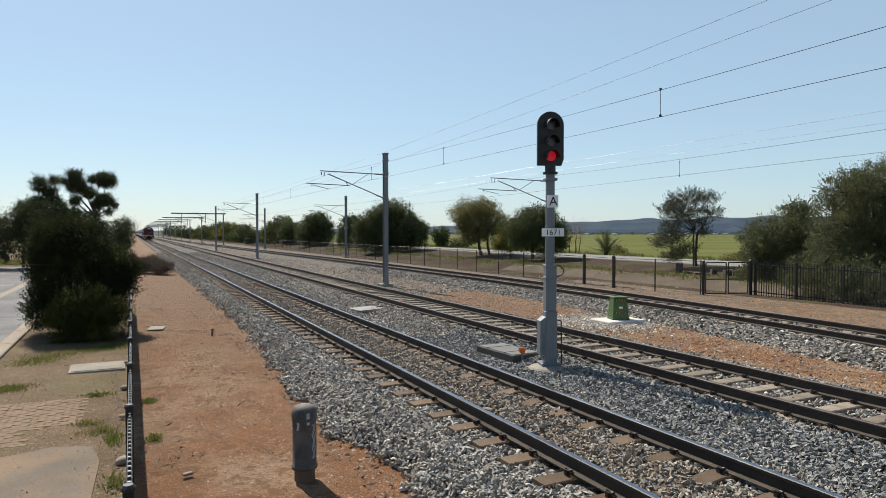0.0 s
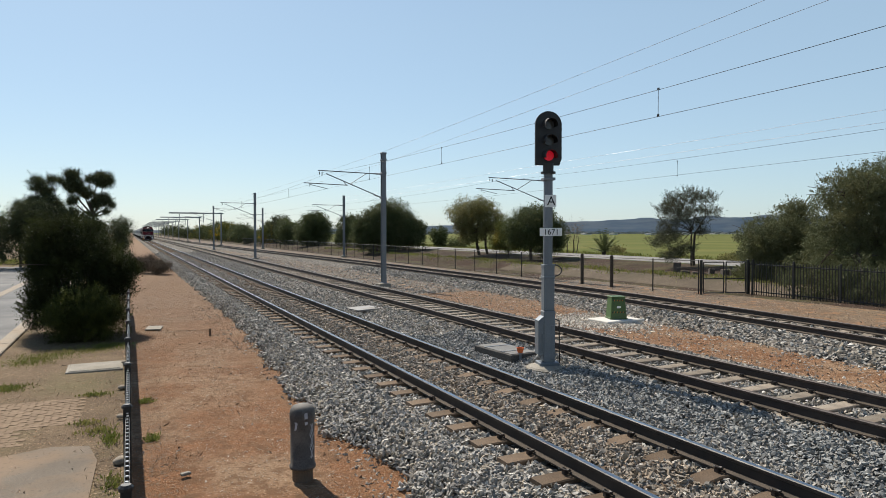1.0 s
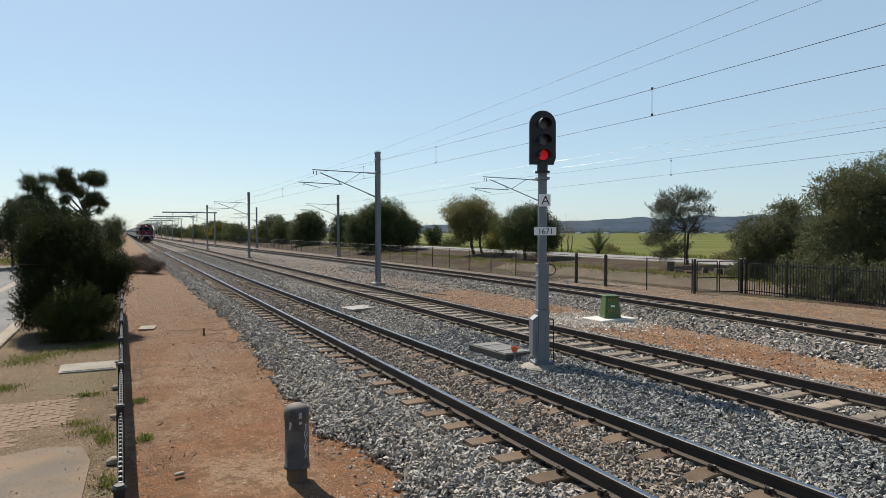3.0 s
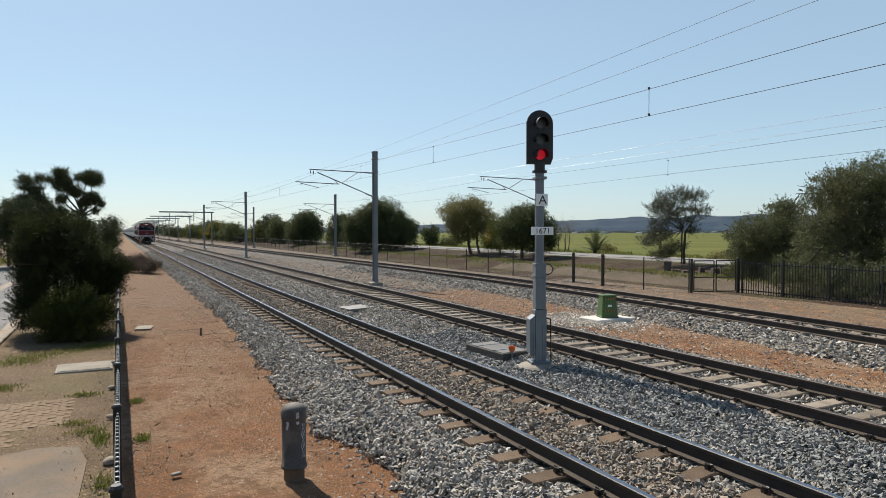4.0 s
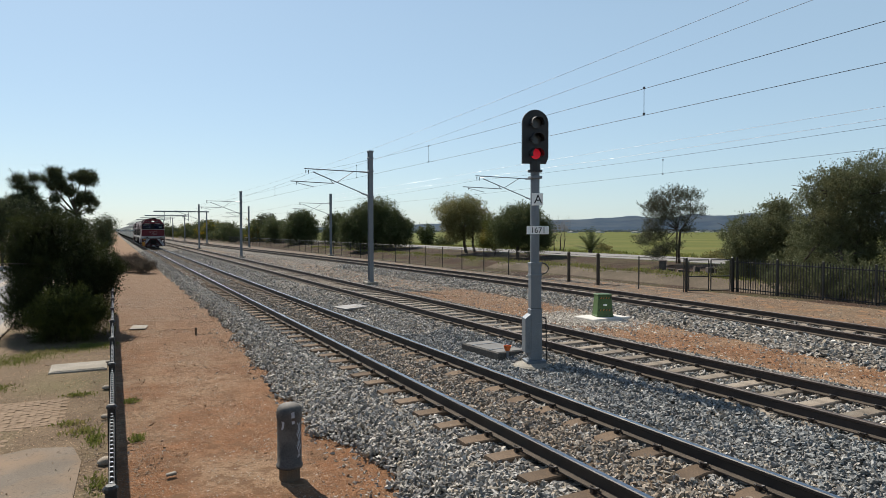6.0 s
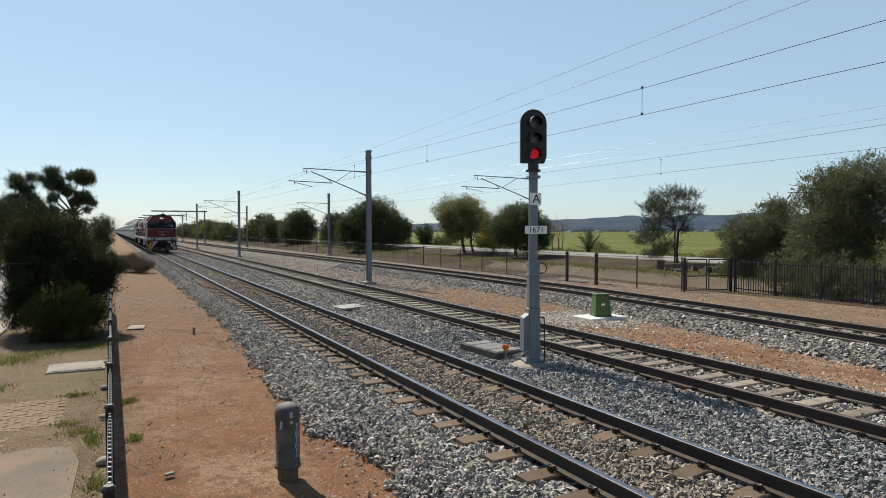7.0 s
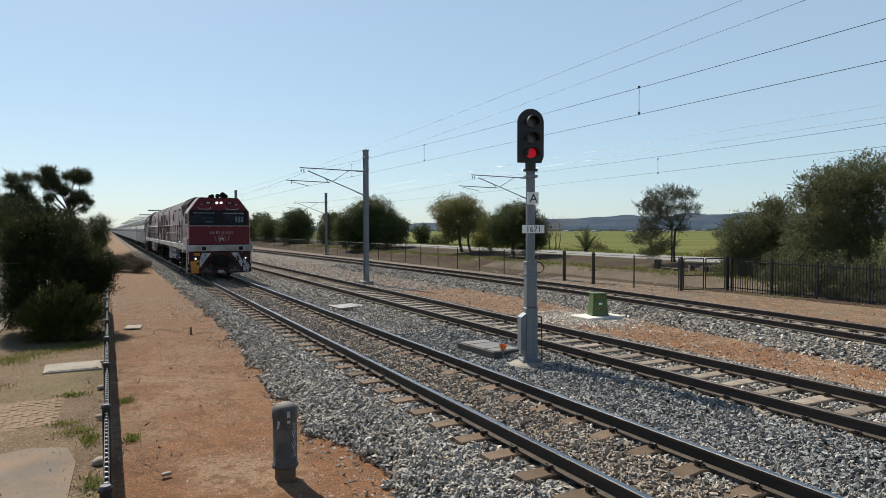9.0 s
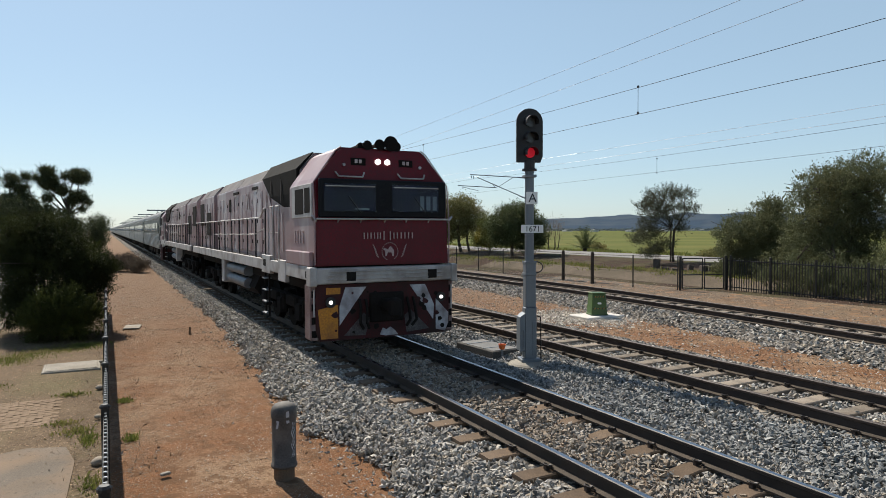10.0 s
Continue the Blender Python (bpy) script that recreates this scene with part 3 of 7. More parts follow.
def signal(x, y, z):
    s = empty("railway_signal", "grey railway colour-light signal showing red, on a concrete base", "signal", at=(x, y, z))
    s.rotation_euler.z = radians(-18)
    bm = bm_new()
    lathe(bm, [(0.4, -0.2), (0.4, 0.035), (0.36, 0.065), (0.24, 0.095)], 24)
    part("concrete_base", bm, M["concrete"], s, "white concrete base")
    bm = bm_new()
    box(bm, -0.19, 0.19, -0.17, 0.17, 0.08, 0.15, 0.012)
    rod(bm, (0, 0, 0.1), (0, 0, 3.72), 0.085, seg=20)
    part("post", bm, M["galv"], s)
    bm = bm_new()
    box(bm, -0.11, 0.115, -0.115, 0.1, 0.14, 1.12, 0.012)
    box(bm, -0.098, 0.105, -0.1, 0.1, 1.12, 1.98, 0.012)
    box(bm, 0.03, 0.09, -0.125, -0.115, 0.2, 0.85, 0.004)
    part("lower_case", bm, M["galv"], s)
    bm = bm_new()
    prism(bm, [(-0.215, 0.3), (-0.111, 0.3), (-0.111, 1.02), (-0.215, 0.94)], "y", -0.12, 0.12)
    rod(bm, (-0.14, -0.15, 0.36), (-0.14, -0.15, 0.7), 0.011, seg=6)
    for zz in (0.36, 0.7):
        rod(bm, (-0.14, -0.15, zz), (-0.14, -0.11, zz), 0.011, seg=6)
    part("side_case", bm, M["galv"], s)
    bm = bm_new()
    for k in range(10):
        a0, a1 = math.pi * (k / 10) - math.pi / 2, math.pi * ((k + 1) / 10) - math.pi / 2
        rod(bm, (0.09 + 0.16 * math.cos(a0), -0.06, 1.88 + 0.11 * math.sin(a0)), (0.09 + 0.16 * math.cos(a1), -0.06, 1.88 + 0.11 * math.sin(a1)), 0.012, seg=6)
    rod(bm, (0.135, -0.05, 0.95), (0.21, -0.05, 0.93), 0.012, seg=6)
    rod(bm, (0.21, -0.05, 0.93), (0.22, -0.05, 0.1), 0.012, seg=6)
    part("cable", bm, M["dark_steel"], s)
    for zz in (1.75, 1.97, 3.6):
        bm = bm_new()
        box(bm, -0.11, 0.11, -0.11, 0.11, zz - 0.025, zz + 0.025, 0.005)
        part("bracket", bm, M["galv"], s)
    # head with its tall black backboard
    bm = bm_new()
    pts = [(-0.255, 3.86), (0.21, 3.86), (0.255, 3.98), (0.255, 4.62)] + [(0.255 * math.cos(a), 4.62 + 0.255 * math.sin(a)) for a in np.linspace(0.15, math.pi - 0.15, 14)] + [(-0.255, 4.62)]
    prism(bm, pts, "y", -0.02, 0.03)
    head = part("backboard", bm, M["sig_black"], s)
    bm = bm_new()
    box(bm, -0.15, 0.15, 0.03, 0.2, 3.9, 4.75, 0.03)
    rod(bm, (0, 0, 3.74), (0, 0, 3.9), 0.1, seg=16)
    rod(bm, (0, 0, 3.7), (0, 0, 3.74), 0.14, seg=16)
    part("lamp_case", bm, M["sig_black"], s)
    for i, zz in enumerate((4.62, 4.32, 4.03 + 0.01)):
        bm = bm_new()
        rod(bm, (0, -0.05, zz), (0, -0.02, zz), 0.095, seg=20)
        part("lens", bm, M["red_lamp"] if i == 2 else M["lens_off"], s, "glowing red lens" if i == 2 else "unlit lens")
        bm = bm_new()
        n = 14
        for k in range(n):
            a0, a1 = math.radians(-20 + 220 * k / n), math.radians(-20 + 220 * (k + 1) / n)
            q = [(0.11 * math.cos(a), zz + 0.11 * math.sin(a)) for a in (a0, a1)]
            w = [(0.12 * math.cos(a), zz + 0.12 * math.sin(a)) for a in (a0, a1)]
            y0 = -0.02
            y1 = -0.24
            v = [bm.verts.new(p) for p in ((q[0][0], y0, q[0][1]), (q[1][0], y0, q[1][1]), (q[1][0], y1, q[1][1] - 0.02), (q[0][0], y1, q[0][1] - 0.02),
                                           (w[0][0], y0, w[0][1]), (w[1][0], y0, w[1][1]), (w[1][0], y1, w[1][1] - 0.02), (w[0][0], y1, w[0][1] - 0.02))]
            for f in ((0, 1, 2, 3), (7, 6, 5, 4), (3, 2, 6, 7), (0, 4, 5, 1)):
                bm.faces.new([v[j] for j in f])
        bmesh.ops.remove_doubles(bm, verts=bm.verts, dist=0.0005)
        part("hood", bm, M["sig_black"], s)
    bm = bm_new()
    box(bm, -0.09, 0.13, -0.1, -0.088, 3.07, 3.3, 0.003)
    a = part("letter_plate", bm, M["white_sign"], s, "white plate with a black letter")
    lettering("A", 0.24, M["ink"], a, pose(0.03, -0.103, 3.18, 90))
    bm = bm_new()
    box(bm, -0.19, 0.24, -0.112, -0.1, 2.53, 2.68, 0.003)
    a = part("number_plate", bm, M["white_sign"], s, "white plate with a black number")
    lettering("1671", 0.15, M["ink"], a, pose(0.03, -0.115, 2.6, 90))
    return s


signal(7.13, 10.2, -0.28)
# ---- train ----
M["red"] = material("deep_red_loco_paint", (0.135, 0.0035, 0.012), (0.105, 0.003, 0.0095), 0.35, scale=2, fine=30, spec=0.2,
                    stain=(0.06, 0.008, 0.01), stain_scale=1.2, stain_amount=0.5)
# dust, plus the sunlit sky sheen of the side, mixed into the red
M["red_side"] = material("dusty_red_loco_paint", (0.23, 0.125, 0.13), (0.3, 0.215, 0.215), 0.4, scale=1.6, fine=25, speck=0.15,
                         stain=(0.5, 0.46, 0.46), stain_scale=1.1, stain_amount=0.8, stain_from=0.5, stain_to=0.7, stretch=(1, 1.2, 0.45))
M["hood_roof"] = material("sooty_hood_roof", (0.06, 0.046, 0.044), (0.038, 0.031, 0.03), 0.7, scale=1.4, fine=20, stain=(0.095, 0.076, 0.073), stain_scale=0.9, stain_amount=0.7)
# grime and the shade low on the front, both in one darker red
M["pilot_red"] = material("grimy_dark_red_paint", (0.07, 0.008, 0.01), (0.04, 0.008, 0.009), 0.6, scale=3, fine=30,
                           stain=(0.02, 0.014, 0.012), stain_scale=1.6, stain_amount=0.85, spec=0.2)
M["sill"] = material("grimy_pale_grey_paint", (0.46, 0.445, 0.43), (0.36, 0.345, 0.33), 0.55, scale=3, fine=40,
                     stain=(0.13, 0.105, 0.09), stain_scale=1.9, stain_amount=0.8)
M["grime"] = material("black_underframe_grime", (0.011, 0.01, 0.009), (0.016, 0.013, 0.011), 0.85, spec=0.2, scale=4, fine=50, bump=0.3)
# matt black; on the bogies it holds the shade under the sills
M["black_and_shade"] = material("black_brake_dust", (0.006, 0.0055, 0.005), (0.009, 0.008, 0.007), 0.9, scale=5, fine=50)
M["yellow"] = material("chipped_yellow_paint", (0.6, 0.25, 0.015), (0.5, 0.2, 0.02), 0.55, scale=4, fine=30,
                       stain=(0.2, 0.08, 0.03), stain_scale=2.4, stain_amount=0.7)
M["stripe"] = material("worn_white_paint", (0.46, 0.47, 0.5), (0.34, 0.35, 0.38), 0.55, scale=5, fine=30,
                       stain=(0.09, 0.06, 0.055), stain_scale=2.6, stain_amount=0.85)
M["scuffed"] = material("scuffed_pinkish_paint", (0.2, 0.13, 0.125), (0.11, 0.05, 0.05), 0.6, scale=4, fine=30, stain=(0.3, 0.26, 0.25), stain_scale=2.0, stain_amount=0.6)
M["smudge"] = material("worn_grey_smear", (0.12, 0.11, 0.11), (0.05, 0.04, 0.042), 0.6, scale=4, fine=30, stain=(0.025, 0.016, 0.016), stain_scale=3.0, stain_amount=0.9)
M["letter"] = material("pale_lettering", (0.46, 0.34, 0.34), (0.4, 0.3, 0.29), 0.5)
M["faded"] = material("faded_white_paint", (0.5, 0.45, 0.45), (0.36, 0.3, 0.3), 0.5, scale=3, fine=30, stain=(0.16, 0.08, 0.085), stain_scale=2.2, stain_amount=0.8)
M["lamp_on"] = glow("lit_headlamp", (1.0, 0.97, 0.92), 1.5)
M["steel_car"] = material("stainless_steel_side", (0.125, 0.15, 0.142), (0.09, 0.11, 0.104), 0.42, 0.3, scale=1.5, fine=18,
                          stain=(0.3, 0.29, 0.27), stain_scale=0.7, stain_amount=0.5)
M["car_roof"] = material("weathered_silver_roof", (0.13, 0.143, 0.142), (0.095, 0.105, 0.104), 0.6, 0.2, scale=1.0, fine=15,
                         stain=(0.2, 0.19, 0.18), stain_scale=0.8, stain_amount=0.6)
M["blind"] = material("pale_window_blind", (0.1, 0.125, 0.115), (0.08, 0.1, 0.092), 0.5)


def glass_material(name, tint):
    m = bpy.data.materials.new(name)
    m.use_nodes = True
    b = m.node_tree.nodes["Principled BSDF"]
    b.inputs["Base Color"].default_value = (*tint, 1)
    b.inputs["Roughness"].default_value = 0.04
    b.inputs["Transmission Weight"].default_value = 1.0
    b.inputs["Specular IOR Level"].default_value = 0.2
    b.inputs["IOR"].default_value = 1.2
    return m


M["band"] = material("black_gloss_band", (0.004, 0.0045, 0.009), (0.003, 0.0035, 0.006), 0.3, scale=3, fine=30, spec=0.1)
M["cab_dark"] = material("dark_blue_cab_interior", (0.007, 0.011, 0.05), (0.004, 0.006, 0.026), 0.8, scale=3)
M["pale_in_cab"] = material("pale_cab_window", (0.3, 0.38, 0.4), (0.24, 0.31, 0.33), 0.5)
M["glass"] = glass_material("tinted_glass", (0.6, 0.65, 0.75))
TRAIN, ROLLING = [], []
LOCO = 18.6


def bogie(parent, y, axles, pitch, z_r, name="bogie"):
    bm = bm_new()
    half = pitch * (axles - 1) / 2 + 0.55
    for s in (-1, 1):
        box(bm, s * 1.02 - 0.07, s * 1.02 + 0.07, y - half, y + half, z_r + 0.05, z_r + 0.32, 0.03)
        for k in range(axles):
            yy = y + (k - (axles - 1) / 2) * pitch
            box(bm, s * 1.08 - 0.1, s * 1.08 + 0.1, yy - 0.17, yy + 0.17, z_r - 0.17, z_r + 0.2, 0.03)
            for d in (-0.3, 0.3):
                rod(bm, (s * 1.08, yy + d, z_r - 0.05), (s * 1.08, yy + d, z_r + 0.3), 0.08, seg=8)
    box(bm, -1.0, 1.0, y - 0.25, y + 0.25, z_r + 0.05, z_r + 0.4, 0.03)
    bg = part(name, bm, M["black_and_shade"], parent, "grimy bogie frame with springs, its shade painted in black")
    for k in range(axles):
        yy = y + (k - (axles - 1) / 2) * pitch
        bm = bm_new()
        rod(bm, (-0.95, 0, 0), (0.95, 0, 0), 0.09, seg=10)
        for s in (-1, 1):
            rod(bm, (s * 0.69, 0, 0), (s * 0.82, 0, 0), z_r, seg=28)
            rod(bm, (s * 0.66, 0, 0), (s * 0.69, 0, 0), z_r + 0.03, seg=28)
            for a in range(4):
                q = Vector((s * 0.83, 0.2 * math.cos(a * math.pi / 2), 0.2 * math.sin(a * math.pi / 2)))
                rod(bm, q, q + Vector((s * 0.02, 0, 0)), 0.05, seg=6)
        w = part("wheelset", bm, M["black_and_shade"], bg)
        w.location = (0, yy, z_r)
        ROLLING.append((w, (0, yy, z_r), z_r))
    return bg


def panel(name, pts, y0, y1, mat, parent, label=""):
    bm = bm_new()
    prism(bm, pts, "y", y0, y1)
    return part(name, bm, mat, parent, label)


def quad_box(name, x0, x1, y0, y1, z0, z1, mat, parent, bevel=0.01, label=""):
    bm = bm_new()
    box(bm, x0, x1, y0, y1, z0, z1, bevel)
    return part(name, bm, mat, parent, label)


def locomotive():
    L = empty("locomotive", "deep red diesel locomotive with lit headlamps, dusty side with painted sheen and striped front", "locomotive", "locomotives of the train")
    # cab shell, leaning back above the nose
    bm = bm_new()
    sec = [(-1.40, 1.63), (-1.40, 3.18), (-1.33, 3.3), (-0.95, 3.82), (-0.84, 3.9), (0.84, 3.9), (0.95, 3.82), (1.33, 3.3), (1.40, 3.18), (1.40, 1.63)]
    prism(bm, sec, "y", 0.0, 1.85)
    for v in bm.verts:
        if v.co.y < 0.5 and v.co.z > 2.5:
            v.co.y = (v.co.z - 2.5) * 0.12
    bmesh.ops.bevel(bm, geom=[e for e in bm.edges if all(v.co.y < 0.5 for v in e.verts)], offset=0.035, segments=2, affect="EDGES")
    # faces behind the front take the red with the sheen in it
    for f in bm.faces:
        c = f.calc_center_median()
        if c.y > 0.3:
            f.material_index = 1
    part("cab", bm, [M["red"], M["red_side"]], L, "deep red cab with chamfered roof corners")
    lean = lambda z: (z - 2.5) * 0.12
    band = quad_box("windscreen_surround", -1.33, 1.33, 0.02, 0.1, 2.55, 3.28, M["band"], L, 0.02, "black windscreen surround")
    band.matrix_basis = pose(0, -0.045, 0, 0, 0, 0)
    for x0, x1 in ((-1.24, -0.2), (0.14, 1.16)):
        w = quad_box("windscreen", x0, x1, -0.05, -0.038, 2.66, 3.2, M["glass"], L, 0.0, "dark tinted windscreen")
        w.visible_shadow = False
        quad_box("blind", x0 + 0.01, x1 - 0.01, -0.034, -0.028, 2.67, 3.19, M["cab_dark"], w, 0.0)
        bm = bm_new()
        rod(bm, (x0 + 0.03, -0.06, 3.14), (x1 - 0.03, -0.06, 3.14), 0.012, seg=6)
        part("visor_edge", bm, M["sill"], w)
        if x0 > 0:          # bright strips of light in the glass, painted as pale plates
            for k in range(3):
                quad_box("far_window", x1 - 0.42 + k * 0.14, x1 - 0.33 + k * 0.14, -0.0365, -0.0345, 2.7, 2.98, M["pale_in_cab"], w, 0.0)
        else:
            quad_box("desk_top", x0 + 0.62, x0 + 0.9, -0.0365, -0.0345, 2.7, 2.73, M["pale_in_cab"], w, 0.0)
        bm = bm_new()
        rod(bm, ((x0 + x1) / 2 + 0.2, -0.065, 2.64), ((x0 + x1) / 2 - 0.05, -0.065, 2.96), 0.01, seg=6)
        part("wiper", bm, M["dark_steel"], w)
    # ledge under the windscreens
    bm = bm_new()
    rod(bm, (-1.38, -0.03, 2.52), (1.4, -0.03, 2.52), 0.018, seg=8)
    for x in (-1.38, -0.95, -0.5, 0.0, 0.45, 0.95, 1.4):
        rod(bm, (x, -0.03, 2.52), (x, 0.03, 2.46), 0.012, seg=6)
    part("nose_rail", bm, M["sill"], L, "thin pale rail above the nose")
    for x0, x1 in ((-0.92, -0.44), (0.36, 0.85)):
        bm = bm_new()
        y = lean(3.34) - 0.06
        rod(bm, (x0, y, 3.33), (x1, y, 3.33), 0.016, seg=8)
        rod(bm, (x0, y, 3.33), (x0 - 0.05, y + 0.06, 3.42), 0.016, seg=8)
        rod(bm, (x1, y, 3.33), (x1 + 0.05, y + 0.06, 3.42), 0.016, seg=8)
        part("grab_rail", bm, M["sill"], L)
    for s in (-1, 1):
        bm = bm_new()
        ring = [(s * 1.405, -0.005, 1.66), (s * 1.405, -0.005, 2.5), (s * 1.405, 0.085, 3.2), (s * 1.335, 0.095, 3.3), (s * 0.95, 0.155, 3.83), (s * 0.84, 0.165, 3.905)]
        for a, b in zip(ring, ring[1:]):
            rod(bm, a, b, 0.013, seg=6)
        part("edge_trim", bm, M["red_side"], L, "pale worn edge of the cab")
    for x in (-0.1, 0.1):
        bm = bm_new()
        rod(bm, (x, 0.1, 3.64), (x, 0.16, 3.64), 0.06, seg=6)
        part("headlamp", bm, M["lamp_on"], L, "lit round headlamp")
    for x in (-0.8, 0.8):
        bm = bm_new()
        rod(bm, (x, 0.08, 3.56), (x, 0.16, 3.56), 0.03, seg=10)
        part("marker_light", bm, M["stripe"], L)
    for x in (-0.5, 0.5):
        nb = quad_box("number_box", x - 0.15, x + 0.15, 0.118, 0.18, 3.56, 3.7, M["black_and_shade"], L, 0.006, "black number box with pale bars")
        for k in range(2):
            quad_box("bar", x - 0.075 + k * 0.085, x - 0.02 + k * 0.085, 0.112, 0.118, 3.6, 3.67, M["faded"], nb, 0.0)
    # front name bars and round emblem as plain shapes
    for x, wd, h in ((-0.42, 0.11, 0.12), (-0.28, 0.11, 0.12), (-0.15, 0.09, 0.12), (0.02, 0.17, 0.17), (0.2, 0.11, 0.12), (0.36, 0.12, 0.12), (0.52, 0.12, 0.12)):
        bm = bm_new()
        for u in (x - wd / 2 + 0.03, x + wd / 2 - 0.008):
            box(bm, u, u + 0.02, -0.006, 0.002, 2.2 - h / 2, 2.2 + h / 2)
        part("name_bar", bm, M["letter"], L, "pale bars of the front name")
    bm = bm_new()
    for k in range(22):
        a = math.radians(-60 + 300 * k / 21)
        b = math.radians(-60 + 300 * (k + 0.6) / 21)
        r = 0.17
        rod(bm, (0.1 + r * math.cos(a), -0.003, 1.89 + r * math.sin(a)), (0.1 + r * math.cos(b), -0.003, 1.89 + r * math.sin(b)), 0.008, seg=4)
    prism(bm, [(0.0, 1.8), (0.03, 1.8), (0.05, 1.87), (0.13, 1.87), (0.15, 1.8), (0.18, 1.8), (0.18, 1.92), (0.11, 2.0), (0.06, 1.93), (-0.02, 1.96), (-0.04, 1.93), (0.0, 1.9)], "y", -0.007, 0.002)
    part("emblem", bm, M["letter"], L, "pale round emblem")
    for s in (-1, 1):
        bm = bm_new()
        for k in range(5):
            z = 1.78 + k * 0.05
            rod(bm, (0.1 + s * (0.24 + 0.02 * k), -0.003, z), (0.1 + s * (0.3 + 0.015 * k), -0.003, z + 0.05), 0.012, 0.004, seg=5)
        part("emblem_leaf", bm, M["letter"], L)
    # front sill
    bm = bm_new()
    box(bm, -1.47, 1.47, -0.1, 0.3, 1.3, 1.6, 0.02)
    sill = part("front_sill", bm, M["sill"], L, "grimy pale front beam")
    for z in (1.38, 1.46, 1.53):
        quad_box("lip", -1.2, 1.2, -0.125, -0.1, z - 0.01, z + 0.012, M["sill"], sill, 0.004)
    for x in (-0.74, 0.97):
        quad_box("slot", x - 0.09, x + 0.09, -0.13, -0.1, 1.35, 1.52, M["grime"], sill, 0.0)
    for s in (-1, 1):
        quad_box("corner_box", s * 1.47 - 0.07, s * 1.47 + 0.07, -0.13, 0.14, 1.26, 1.62, M["sill"], sill, 0.02)
    # pilot and its stripes
    bm = bm_new()
    prism(bm, [(-1.4, 1.28), (-1.4, 0.42), (-1.32, 0.22), (1.32, 0.22), (1.4, 0.42), (1.4, 1.28)], "y", 0.0, 0.1)
    pilot = part("pilot", bm, M["pilot_red"], L, "battered red pilot with white and yellow stripes")
    panel("stripe", [(-0.82, 1.22), (-0.4, 1.22), (-0.94, 0.5), (-0.94, 0.86)], -0.006, 0.0, M["stripe"], pilot)
    panel("stripe", [(0.52, 1.22), (0.86, 1.22), (1.06, 0.8), (1.04, 0.5)], -0.006, 0.0, M["stripe"], pilot)
    panel("stripe", [(1.1, 0.92), (1.39, 0.62), (1.38, 0.4), (1.31, 0.24), (1.1, 0.3)], -0.006, 0.0, M["stripe"], pilot)
    panel("scuff", [(-0.12, 0.27), (-0.06, 0.4), (0.02, 0.36), (0.1, 0.41), (0.2, 0.33), (0.26, 0.25), (0.0, 0.24)], -0.008, 0.0, M["stripe"], pilot)
    rs = random.Random(8)
    for k in range(26):          # chips and dents in the paint
        cx, cz, r = rs.uniform(-1.25, 1.25), rs.uniform(0.34, 1.14), rs.uniform(0.02, 0.07)
        panel("paint_chip", [(cx + r * rs.uniform(0.6, 1.3) * math.cos(a), cz + r * rs.uniform(0.6, 1.3) * math.sin(a)) for a in (5.5, 4.4, 3.3, 2.2, 1.1, 0.0)], -0.0105, -0.003, M["grime"] if k % 3 else M["pilot_red"], pilot)
    panel("stripe", [(-0.85, 0.3), (-0.45, 0.72), (-0.32, 0.6), (-0.42, 0.28)], -0.006, 0.0, M["smudge"], pilot)
    panel("stripe", [(0.45, 0.28), (0.4, 0.62), (0.55, 0.72), (0.95, 0.32)], -0.006, 0.0, M["smudge"], pilot)
    panel("yellow_block", [(-1.36, 0.82), (-0.97, 0.9), (-0.97, 0.26), (-1.3, 0.26)], -0.006, 0.0, M["yellow"], pilot, "chipped yellow block")
    panel("yellow_block", [(-1.2, 1.22), (-0.92, 1.22), (-0.92, 1.1), (-1.2, 1.1)], -0.006, 0.0, M["yellow"], pilot, "chipped yellow block")
    bm = bm_new()
    box(bm, -0.34, 0.38, -0.05, 0.02, 0.52, 1.1, 0.03)
    part("coupler_pocket", bm, M["grime"], pilot, "black coupler pocket")
    bm = bm_new()
    box(bm, -0.13, 0.13, -0.55, -0.02, 0.76, 0.98, 0.04)
    box(bm, -0.17, 0.05, -0.75, -0.5, 0.68, 1.04, 0.05)
    part("coupler", bm, M["grime"], L, "black knuckle coupler")
    for x in (-0.42, -0.55, 0.45, 0.58):
        bm = bm_new()
        pts = [Vector((x, -0.03, 0.98)), Vector((x, -0.12, 0.8)), Vector((x * 1.05, -0.15, 0.55)), Vector((x * 0.9, -0.1, 0.42))]
        for a, b in zip(pts, pts[1:]):
            rod(bm, a, b, 0.028, seg=7)
        part("air_hose", bm, M["grime"], L, "black air hose")
    for x in (-1.12, 1.2):
        bm = bm_new()
        rod(bm, (x, -0.05, 0.95), (x, 0.0, 0.95), 0.1, seg=16)
        dl = part("ditch_light_case", bm, M["sig_black"], L)
        bm = bm_new()
        rod(bm, (x, -0.06, 0.95), (x, -0.05, 0.95), 0.036, seg=12)
        part("ditch_light", bm, M["lamp_on"], dl, "lit ditch light")
    for s in (-1, 1):
        bm = bm_new()
        rod(bm, (s * 1.44, -0.03, 0.7), (s * 1.44, -0.03, 1.2), 0.016, seg=6)
        part("corner_grab", bm, M["sill"], L)
        column = quad_box("step_column", s * 1.42 - 0.075, s * 1.42 + 0.075, 0.02, 0.42, 0.24, 1.28, M["scuffed"], L, 0.02, "scuffed pinkish corner column with step holes")
        # no real recesses: dark blocks paint the shade inside the step holes
        for k in range(4):
            z = 0.3 + k * 0.25
